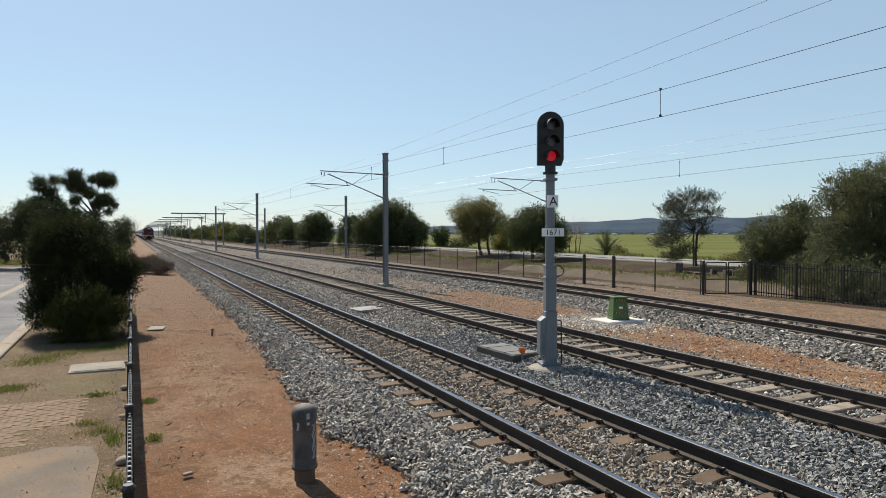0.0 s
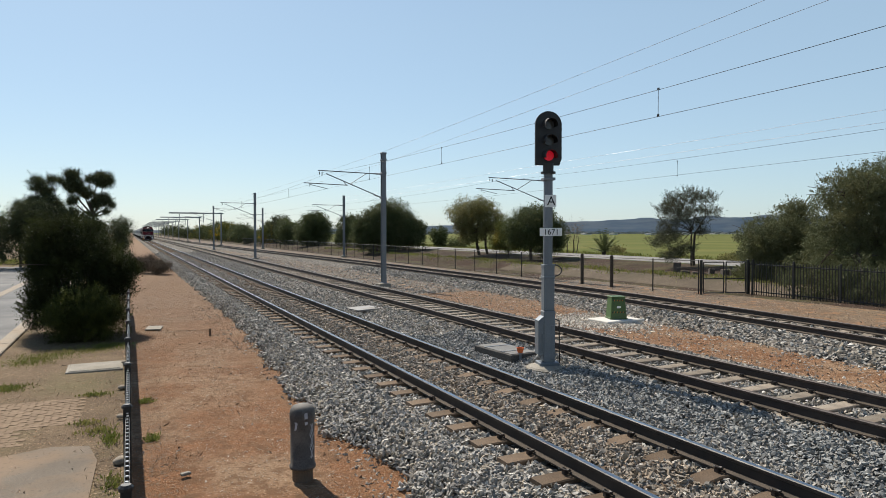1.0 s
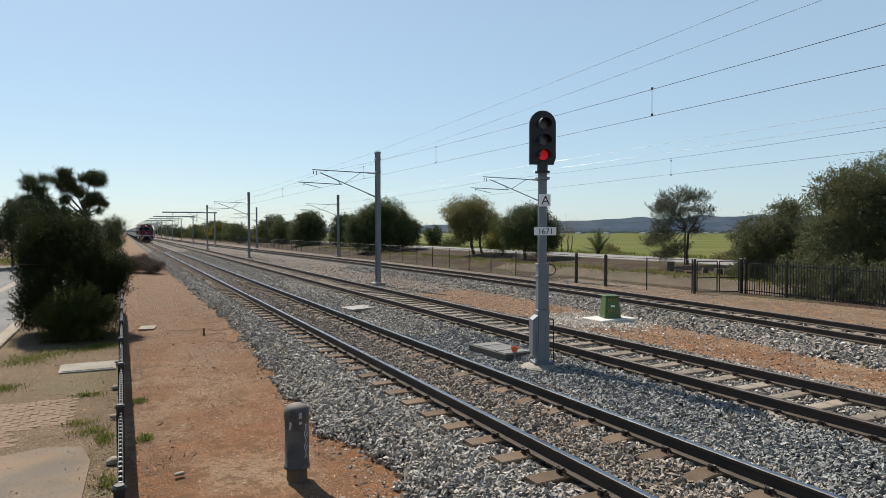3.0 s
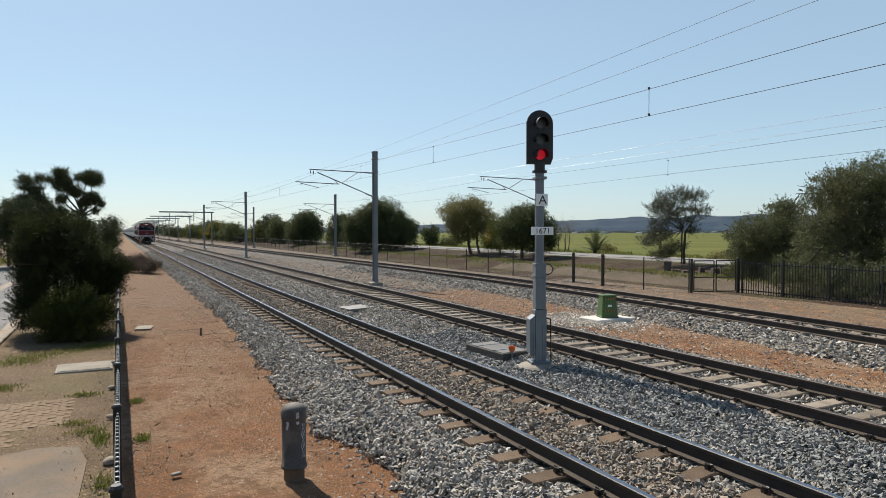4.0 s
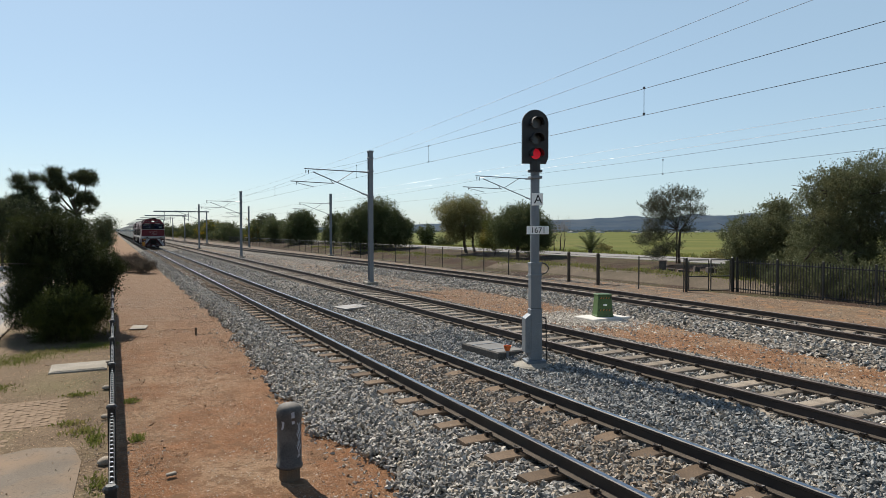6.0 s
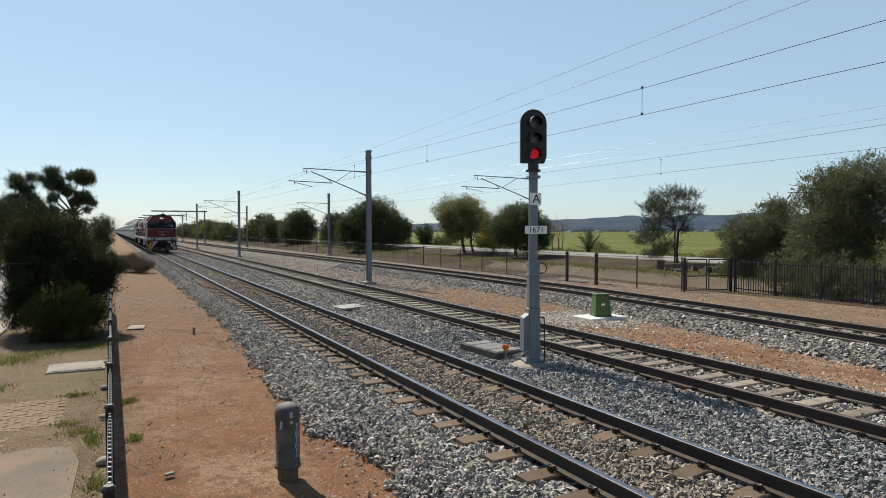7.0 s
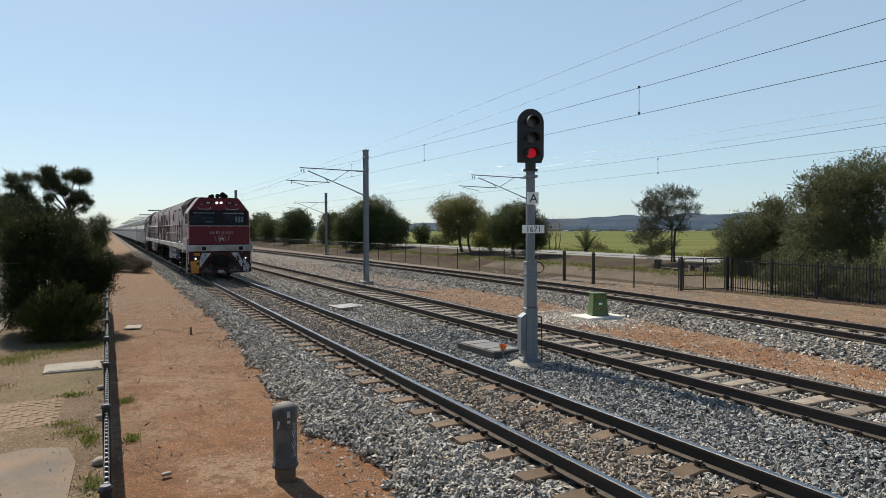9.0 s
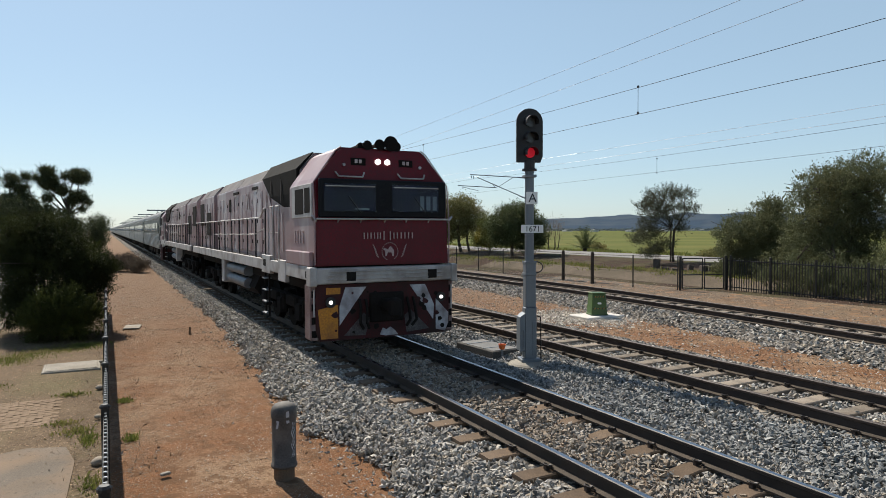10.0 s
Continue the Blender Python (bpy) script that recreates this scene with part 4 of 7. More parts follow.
            quad_box("step_hole", s * 1.42 - 0.055, s * 1.42 + 0.055, 0.012, 0.06, z, z + 0.13, M["black_and_shade"], column, 0.0)
            quad_box("step_hole", s * 1.46 - 0.02, s * 1.46 + 0.04, 0.1, 0.36, z, z + 0.13, M["black_and_shade"], column, 0.0)
    for x, y, z, r in ((-0.3, 0.4, 3.96, 0.095), (-0.06, 0.36, 3.98, 0.105), (0.17, 0.34, 4.01, 0.15), (0.33, 0.45, 3.97, 0.1), (-0.4, 0.5, 3.95, 0.07)):
        bm = bm_new()
        rod(bm, (x, y - 0.25, z), (x, y, z), r, 0.04, 18)
        rod(bm, (x, y, z), (x, y + 0.3, z), 0.04, 0.035, 10)
        rod(bm, (x, y + 0.15, 3.88), (x, y + 0.15, z), 0.03, seg=8)
        part("horn", bm, M["black_and_shade"], L, "black roof horn")
    # cab sides
    for s in (-1, 1):
        sw = quad_box("side_window_frame", s * 1.4 - 0.02, s * 1.4 + 0.02, 0.16, 1.62, 2.55, 3.2, M["sill"], L, 0.01, "pale window surround")
        quad_box("pane", s * 1.415 - 0.01, s * 1.415 + 0.012, 0.72, 1.35, 2.62, 3.12, M["black_and_shade"], sw, 0.0, "dark side window")
        quad_box("pane", s * 1.415 - 0.01, s * 1.415 + 0.012, 0.28, 0.64, 2.64, 3.12, M["black_and_shade"], sw, 0.0, "dark side window")
        quad_box("skirt", s * 1.44 - 0.05, s * 1.44 + 0.04, 0.1, 1.9, 1.62, 1.9, M["red_side"], L, 0.02)
        bm = bm_new()
        rod(bm, (s * 1.41, 0.12, 2.5), (s * 1.47, -0.02, 2.58), 0.018, seg=6)
        rod(bm, (s * 1.47, -0.02, 2.58), (s * 1.4, -0.03, 2.5), 0.018, seg=6)
        part("corner_bracket", bm, M["stripe"], L)
        for k in range(4):
            bmn = bm_new()
            yy = 0.8 + k * 0.2
            box(bmn, s * 1.405 - 0.012, s * 1.405 + 0.012, yy, yy + 0.045, 2.05, 2.3)
            if k % 2 == 0:
                box(bmn, s * 1.405 - 0.012, s * 1.405 + 0.012, yy + 0.045, yy + 0.12, 2.25, 2.3)
            part("number_bar", bmn, M["letter"], L, "pale number bars")
    # frame and walkway
    for s in (-1, 1):
        bm = bm_new()
        x0, x1 = (s * 1.44 - 0.04, s * 1.44 + 0.04)
        box(bm, x0, x1, 0.3, LOCO - 0.1, 1.36, 1.62, 0.01)
        box(bm, x0 - 0.005, x1 + 0.005, 1.95, 2.6, 1.2, 1.66, 0.01)
        box(bm, x0 - 0.005, x1 + 0.005, 3.4, 4.3, 1.3, 1.72, 0.01)
        part("side_sill", bm, M["sill"], L, "grimy pale side sill")
        quad_box("jacking_hole", x0 - 0.01, x1 + 0.01, 3.85, 4.1, 1.46, 1.62, M["grime"], L, 0.0)
        quad_box("notch", x0 - 0.03, x1 + 0.03, 0.12, 0.3, 1.4, 1.53, M["grime"], L, 0.0)
    quad_box("deck", -1.4, 1.4, 0.3, LOCO - 0.1, 1.5, 1.6, M["grime"], L, 0.01)
    quad_box("underframe", -1.1, 1.1, 0.6, LOCO - 0.6, 1.05, 1.5, M["grime"], L, 0.02)
    # hood in sections
    sec = [(-1.16, 1.6), (-1.16, 3.6), (-0.86, 3.97), (0.86, 3.97), (1.16, 3.6), (1.16, 1.6)]
    for y0, y1 in ((1.87, 4.1), (4.13, 9.4), (9.43, 13.5), (14.3, 16.7), (16.73, 18.35)):
        bm = bm_new()
        prism(bm, sec, "y", y0, y1)
        bmesh.ops.bevel(bm, geom=[e for e in bm.edges if all(v.co.z > 3 for v in e.verts)], offset=0.02, segments=1, affect="EDGES")
        for f in bm.faces:
            if f.calc_center_median().z > 3.65:
                f.material_index = 1
        part("hood", bm, [M["red_side"], M["hood_roof"]], L, "dusty red engine hood section with painted sheen and a sooty roof")
    quad_box("hood_gap", -0.85, 0.85, 13.5, 14.3, 1.6, 3.7, M["grime"], L, 0.0)
    for s in (-1, 1):
        # sloping dark air intake behind the cab
        bm = bm_new()
        grid = [[(1.2, 1.95, 2.84), (1.2, 3.3, 2.86)], [(1.22, 1.95, 3.12), (1.22, 4.5, 3.12)], [(1.23, 1.95, 3.62), (1.23, 5.35, 3.62)], [(0.88, 1.95, 3.99), (0.88, 5.9, 3.99)]]
        vo = [[bm.verts.new((s * x, y, z)) for x, y, z in r] for r in grid]
        vi = [[bm.verts.new((s * (x - 0.1), y, z - 0.04)) for x, y, z in r] for r in grid]
        for k in range(3):
            bm.faces.new((vo[k][0], vo[k][1], vo[k + 1][1], vo[k + 1][0]))
            bm.faces.new((vi[k][1], vi[k][0], vi[k + 1][0], vi[k + 1][1]))
            for q in (0, 1):
                bm.faces.new((vo[k][q], vi[k][q], vi[k + 1][q], vo[k + 1][q]))
        for k in (0, 3):
            bm.faces.new((vo[k][0], vo[k][1], vi[k][1], vi[k][0]))
        intake = part("air_intake", bm, M["black_and_shade"], L, "black sloping air intake")
        for yy, zz in ((3.3, 3.5), (4.3, 3.5)):
            quad_box("panel_seam", s * 1.238 - 0.006, s * 1.238 + 0.006, yy, yy + 0.03, 2.95 + 0.25 * (yy - 3.3), zz, M["hood_roof"], intake, 0.0)
        # doors with latches
        y = 5.0
        k = 0
        while y < 18.0:
            if not 12.8 < y < 14.3:
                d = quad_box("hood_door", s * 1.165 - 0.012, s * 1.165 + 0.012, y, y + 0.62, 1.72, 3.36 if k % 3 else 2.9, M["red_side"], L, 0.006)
                for z in (1.95, 2.5, 3.05) if k % 3 else (1.95, 2.5):
                    quad_box("latch", s * 1.18 - 0.01, s * 1.18 + 0.01, y + 0.5, y + 0.56, z, z + 0.1, M["grime"], d, 0.0)
            y += 0.7
            k += 1
        for y0, y1, z0, z1 in ((10.4, 10.75, 2.9, 3.3), (9.0, 9.9, 3.42, 3.5), (6.2, 6.9, 3.42, 3.5), (15.0, 16.2, 2.1, 3.0), (17.0, 18.1, 2.5, 3.4)):
            quad_box("grille", s * 1.185 - 0.012, s * 1.185 + 0.012, y0, y1, z0, z1, M["grime"], L, 0.0)
        # faded pale strokes of the side lettering
        for y0, z0, y1, z1, wd in ((4.5, 2.75, 4.9, 3.4, 0.2), (5.15, 2.7, 5.05, 3.45, 0.16), (5.6, 2.7, 5.9, 3.4, 0.18), (6.2, 2.8, 6.15, 3.4, 0.12),
                                   (6.7, 2.7, 6.95, 3.35, 0.2), (7.4, 2.75, 7.5, 3.4, 0.14), (8.0, 2.8, 8.25, 3.3, 0.16), (4.7, 2.95, 5.5, 3.05, 0.1), (4.35, 1.8, 4.42, 2.6, 0.1), (5.35, 2.1, 5.2, 2.75, 0.08), (6.45, 2.5, 6.3, 3.3, 0.08),
                                   (7.1, 2.3, 7.2, 3.0, 0.1), (7.8, 2.6, 7.7, 3.3, 0.07), (8.6, 2.4, 8.7, 3.2, 0.12), (9.0, 2.7, 9.2, 3.3, 0.08), (11.2, 2.5, 11.3, 3.2, 0.1), (3.4, 1.8, 3.45, 2.7, 0.07), (2.2, 1.9, 2.35, 2.6, 0.06)):
            bm = bm_new()
            prism(bm, [(y0, z0), (y0 + wd, z0), (y1 + wd, z1), (y1, z1)], "x", s * 1.178 - 0.003, s * 1.178 + 0.004)
            part("lettering_stroke", bm, M["faded"], L, "faded pale stroke of side lettering")
        # handrail and its posts
        bm = bm_new()
        rod(bm, (s * 1.42, 4.75, 2.62), (s * 1.42, 17.6, 2.6), 0.02, seg=7)
        rod(bm, (s * 1.42, 4.75, 2.62), (s * 1.42, 4.3, 2.82), 0.02, seg=7)
        rod(bm, (s * 1.42, 4.3, 2.82), (s * 1.42, 4.15, 2.82), 0.02, seg=7)
        part("handrail", bm, M["sill"], L, "pale handrail")
        bm = bm_new()
        rod(bm, (s * 1.42, 5.4, 2.2), (s * 1.42, 12.5, 2.16), 0.016, seg=7)
        rod(bm, (s * 1.42, 5.4, 2.2), (s * 1.42, 4.2, 2.36), 0.016, seg=7)
        part("mid_rail", bm, M["sill"], L, "pale handrail")
        for yy in (4.15, 5.3, 6.4, 7.6, 8.9, 10.2, 11.4, 12.5, 13.6, 14.7, 15.8, 16.9, 17.6):
            bm = bm_new()
            rod(bm, (s * 1.42, yy, 1.5), (s * 1.42, yy, 2.62 if yy > 4.2 else 2.82), 0.02, seg=6)
            part("rail_post", bm, M["dark_steel"], L)
        for yy in (2.75, 3.3):
            bm = bm_new()
            rod(bm, (s * 1.42, yy, 1.6), (s * 1.42, yy, 2.85), 0.024, seg=7)
            rod(bm, (s * 1.42, yy, 2.85), (s * 1.42, yy + 0.3, 2.85), 0.02, seg=7)
            rod(bm, (s * 1.42, yy, 2.25), (s * 1.42, yy + 0.3, 2.25), 0.016, seg=7)
            part("gate_rail", bm, M["sill"], L)
        # ladder down from the deck
        for yy in (3.95, 4.35):
            bm = bm_new()
            box(bm, s * 1.38 - 0.02, s * 1.38 + 0.02, yy - 0.02, yy + 0.02, 0.25, 1.4)
            part("ladder_side", bm, M["grime"], L)
        for k in range(4):
            quad_box("ladder_step", s * 1.4 - 0.07, s * 1.4 + 0.07, 3.95, 4.35, 0.3 + k * 0.28, 0.325 + k * 0.28, M["galv"], L, 0.0)
        # air cylinders
        for z in (1.12, 0.78):
            bm = bm_new()
            rod(bm, (s * 1.2, 7.4, z), (s * 1.2, 10.4, z), 0.15, seg=14)
            part("air_cylinder", bm, M["galv"], L, "pale air cylinder")
        quad_box("tank_bracket", s * 1.25 - 0.15, s * 1.25 + 0.15, 10.6, 11.1, 0.6, 1.4, M["sill"], L, 0.02)
    bm = bm_new()
    prism(bm, [(-1.05, 0.5), (-1.2, 0.7), (-1.0, 1.15), (1.0, 1.15), (1.2, 0.7), (1.05, 0.5)], "y", 6.6, 11.9)
    part("fuel_tank", bm, M["grime"], L, "black fuel tank")
    for k, yy in enumerate((6.0, 10.8, 15.2, 16.6)):
        bm = bm_new()
        rod(bm, (0, yy, 3.96), (0, yy, 4.07), 0.5 if k else 0.2, seg=18)
        part("roof_fan", bm, M["grime"], L)
    bogie(L, 3.9, 3, 1.72, 0.5)
    bogie(L, LOCO - 3.9, 3, 1.72, 0.5)
    return L


CAR = 22.6


def carriage():
    c = empty("passenger_carriage", "silver stainless steel passenger carriage with a fluted lower side", "carriage", "carriages of the train")
    e0, e1 = 0.25, CAR - 0.25
    bm = bm_new()
    wall = [(-1.44, 0.95), (-1.47, 1.3), (-1.47, 3.05), (-1.4, 3.25), (1.4, 3.25), (1.47, 3.05), (1.47, 1.3), (1.44, 0.95)]
    prism(bm, wall, "y", e0, e1)
    part("body", bm, M["steel_car"], c)
    bm = bm_new()
    prism(bm, [(1.42 * math.cos(a), 3.24 + 0.66 * math.sin(a)) for a in np.linspace(0, math.pi, 15)], "y", e0 + 0.05, e1 - 0.05)
    part("roof", bm, M["car_roof"], c, "weathered silver curved roof", smooth=False)
    for s in (-1, 1):
        bm = bm_new()
        for k in range(11):
            z = 1.05 + k * 0.09
            x = s * 1.472
            prism(bm, [(x, z), (x + s * 0.03, z + 0.022), (x + s * 0.03, z + 0.05), (x, z + 0.072)], "y", e0 + 0.1, e1 - 0.1)
        for k in range(4):
            z = 2.98 + k * 0.06
            x = s * 1.45
            prism(bm, [(x, z), (x + s * 0.03, z + 0.015), (x + s * 0.03, z + 0.03), (x, z + 0.045)], "y", e0 + 0.1, e1 - 0.1)
        part("fluting", bm, M["steel_car"], c, "horizontal steel fluting")["kind"] = "stuff"
        quad_box("window_band", s * 1.472 - 0.012, s * 1.472 + 0.012, 2.2, CAR - 2.2, 2.16, 2.92, M["blind"], c, 0.004)
        for k in range(11):
            y = 2.6 + k * 1.6
            quad_box("window", s * 1.488 - 0.01, s * 1.488 + 0.012, y, y + 1.1, 2.22, 2.84, M["glass_dark"], c, 0.004, "dark green-grey window")
        for y in (1.0, CAR - 1.75):
            d = quad_box("door", s * 1.474 - 0.012, s * 1.474 + 0.02, y, y + 0.75, 1.0, 3.0, M["steel_car"], c, 0.01)
            quad_box("door_window", s * 1.497 - 0.01, s * 1.497 + 0.01, y + 0.18, y + 0.57, 2.1, 2.75, M["glass_dark"], d, 0.0)
    for y in (0.0, CAR - 0.26):
        quad_box("gangway", -0.55, 0.55, y, y + 0.26, 1.0, 3.3, M["grime"], c, 0.03, "black rubber gangway")
    for y0, y1 in ((5.6, 8.2), (9.0, 11.0), (12.4, 16.0)):
        quad_box("underfloor_box", -1.25, 1.25, y0, y1, 0.45, 0.98, M["grime"], c, 0.03)
    for y in (4.0, 12.0, 18.0):
        quad_box("roof_vent", -0.5, 0.5, y, y + 1.4, 3.86, 4.0, M["car_roof"], c, 0.03)
    quad_box("underframe", -1.2, 1.2, 0.5, CAR - 0.5, 0.85, 0.97, M["grime"], c, 0.0)
    bogie(c, 3.2, 2, 2.4, 0.46)
    bogie(c, CAR - 3.2, 2, 2.4, 0.46)
    return c


M["glass_dark"] = material("dark_carriage_glass", (0.03, 0.045, 0.045), (0.025, 0.04, 0.04), 0.08, scale=1)
loco = locomotive()
lead_wheels = list(ROLLING)
TRAIN.append((loco, 0.0, 0))
second = copy_thing(loco, pose(T1, 60, 0, 0, 0, 180))
second["label"] = "second red diesel locomotive, dusty with painted sheen, coupled back to back"
TRAIN.append((second, 2 * LOCO + 0.7, 180))
first_car = carriage()
back = 2 * LOCO + 1.0
TRAIN.append((first_car, back, 0))
for k in range(1, 24):
    TRAIN.append((copy_thing(first_car, pose(T1, 100 + k * CAR, 0)), back + k * CAR, 0))
# ---- plants ----
def leaf_material(name, c1, c2, c3, scale=1.0):
    """Leaves that let some light through, each with its own tone."""
    m = bpy.data.materials.new(name)
    m.use_nodes = True
    n, l = m.node_tree.nodes, m.node_tree.links
    b = n["Principled BSDF"]
    b.inputs["Roughness"].default_value = 0.75
    b.inputs["Specular IOR Level"].default_value = 0.12
    geo = n.new("ShaderNodeNewGeometry")
    tc = n.new("ShaderNodeTexCoord")
    nz = n.new("ShaderNodeTexNoise")
    nz.inputs["Scale"].default_value = scale
    l.new(tc.outputs["Object"], nz.inputs["Vector"])
    cr = n.new("ShaderNodeValToRGB")
    cr.color_ramp.elements[0].color, cr.color_ramp.elements[1].color = (*c1, 1), (*c2, 1)
    l.new(geo.outputs["Random Per Island"], cr.inputs["Fac"])
    mr = n.new("ShaderNodeMapRange")
    mr.inputs["From Min"].default_value, mr.inputs["From Max"].default_value = 0.5, 0.72
    l.new(nz.outputs["Fac"], mr.inputs["Value"])
    mx = n.new("ShaderNodeMix")
    mx.data_type = "RGBA"
    l.new(mr.outputs["Result"], mx.inputs["Factor"])
    l.new(cr.outputs["Color"], mx.inputs["A"])
    mx.inputs["B"].default_value = (*c3, 1)
    l.new(mx.outputs["Result"], b.inputs["Base Color"])
    tr = n.new("ShaderNodeBsdfTranslucent")
    l.new(mx.outputs["Result"], tr.inputs["Color"])
    ms = n.new("ShaderNodeMixShader")
    ms.inputs["Fac"].default_value = 0.3
    l.new(b.outputs["BSDF"], ms.inputs[1])
    l.new(tr.outputs["BSDF"], ms.inputs[2])
    l.new(ms.outputs[0], n["Material Output"].inputs["Surface"])
    return m


M["bark"] = material("grey_brown_bark", (0.1, 0.08, 0.062), (0.065, 0.052, 0.042), 0.95, scale=5, fine=40, bump=0.6, dist=0.02)
M["leaf_dark"] = leaf_material("dark_hedge_leaf", (0.014, 0.018, 0.006), (0.026, 0.033, 0.009), (0.042, 0.05, 0.013), 1.1)
M["leaf_low"] = leaf_material("young_hedge_leaf", (0.026, 0.033, 0.009), (0.06, 0.07, 0.015), (0.11, 0.115, 0.025), 1.6)
M["leaf_gum"] = leaf_material("gum_leaf", (0.04, 0.05, 0.024), (0.066, 0.076, 0.036), (0.062, 0.07, 0.03), 0.8)
M["leaf_olive"] = leaf_material("olive_leaf", (0.14, 0.138, 0.052), (0.19, 0.172, 0.068), (0.22, 0.18, 0.068), 0.5)
M["leaf_green"] = leaf_material("broad_green_leaf", (0.058, 0.074, 0.03), (0.085, 0.1, 0.042), (0.105, 0.112, 0.05), 0.5)
M["leaf_grey"] = leaf_material("grey_green_leaf", (0.085, 0.095, 0.046), (0.125, 0.134, 0.068), (0.13, 0.124, 0.056), 0.7)
M["leaf_dull"] = leaf_material("dull_needle_leaf", (0.045, 0.05, 0.032), (0.075, 0.08, 0.05), (0.08, 0.074, 0.046), 0.7)
M["leaf_wattle"] = leaf_material("flowering_wattle", (0.05, 0.07, 0.02), (0.12, 0.12, 0.03), (0.42, 0.27, 0.02), 0.35)
M["dry"] = leaf_material("dry_twigs", (0.13, 0.1, 0.075), (0.2, 0.155, 0.11), (0.17, 0.13, 0.09), 1.0)
M["dry_dark"] = leaf_material("grey_dead_twigs", (0.06, 0.047, 0.038), (0.1, 0.078, 0.06), (0.085, 0.07, 0.05), 1.0)
M["weed"] = leaf_material("weed_green", (0.1, 0.12, 0.03), (0.18, 0.19, 0.05), (0.26, 0.22, 0.09), 1.5)


def leaves(rng, centres, spread, per, size, slim=0.4, droop=0.0, out=None):
    """Leaf blades, two triangles each, in clumps round the given centres."""
    c = np.repeat(centres, per, axis=0)
    sp = np.repeat(spread, per)[:, None]
    p = c + rng.normal(size=c.shape) * sp
    d = rng.normal(size=c.shape)
    d[:, 2] -= droop
    d /= np.linalg.norm(d, axis=1)[:, None]
    face = rng.normal(size=c.shape)
    if out is not None:      # blades lie mostly along the crown's skin
        face = face * 0.75 + np.repeat(out, per, axis=0)
    e = np.cross(d, face)
    e /= np.linalg.norm(e, axis=1)[:, None]
    s = size * rng.uniform(0.6, 1.4, (len(p), 1))
    V = np.stack([p - d * s, p + e * s * slim, p + d * s, p - e * s * slim], 1).reshape(-1, 3)
    F = np.arange(len(V)).reshape(-1, 4)
    return V, F


def blade_mesh(name, V, F, mat, parent=None):
    me = bpy.data.meshes.new(name)
    me.vertices.add(len(V))
    me.vertices.foreach_set("co", V.astype(np.float32).ravel())
    w = F.shape[1]
    me.loops.add(F.size)
    me.loops.foreach_set("vertex_index", F.astype(np.int32).ravel())
    me.polygons.add(len(F))
    me.polygons.foreach_set("loop_start", np.arange(0, F.size, w, dtype=np.int32))
    me.update(calc_edges=True)
    me.validate()
    me.polygons.foreach_set("use_smooth", np.zeros(len(me.polygons), dtype=bool))
    me.update()
    return link(name, me, mat, parent)


def shell_points(rng, lobes, n):
    """Points in and near the skin of several ellipsoids (x, y, z, rx, ry, rz)."""
    vol = np.array([l[3] * l[4] * l[5] for l in lobes]) ** 0.67
    which = rng.choice(len(lobes), n, p=vol / vol.sum())
    L = np.array(lobes)[which]
    d = rng.normal(size=(n, 3))
    d /= np.linalg.norm(d, axis=1)[:, None]
    r = rng.uniform(0.15, 1.0, (n, 1)) ** 0.45
    r *= 1 + 0.12 * np.sin(d[:, :1] * 7 + L[:, :1] * 3) + 0.1 * np.sin(d[:, 2:] * 9 + L[:, 1:2])
    return L[:, :3] + d * r * L[:, 3:], d


def shoots(rng, lobes, n, length, size):
    """Thin sprigs that stand out of the skin, with small leaves along them."""
    L = np.array(lobes)[rng.integers(0, len(lobes), n)]
    d = rng.normal(size=(n, 3))
    d[:, 2] = np.abs(d[:, 2]) * 0.9
    d /= np.linalg.norm(d, axis=1)[:, None]
    p = L[:, :3] + d * L[:, 3:] * 0.92
    d[:, 2] += 0.5
    d /= np.linalg.norm(d, axis=1)[:, None]
    ln = length * rng.uniform(0.5, 1.3, (n, 1))
    return np.concatenate([p + d * ln * u for u in np.linspace(0, 1, 9)])


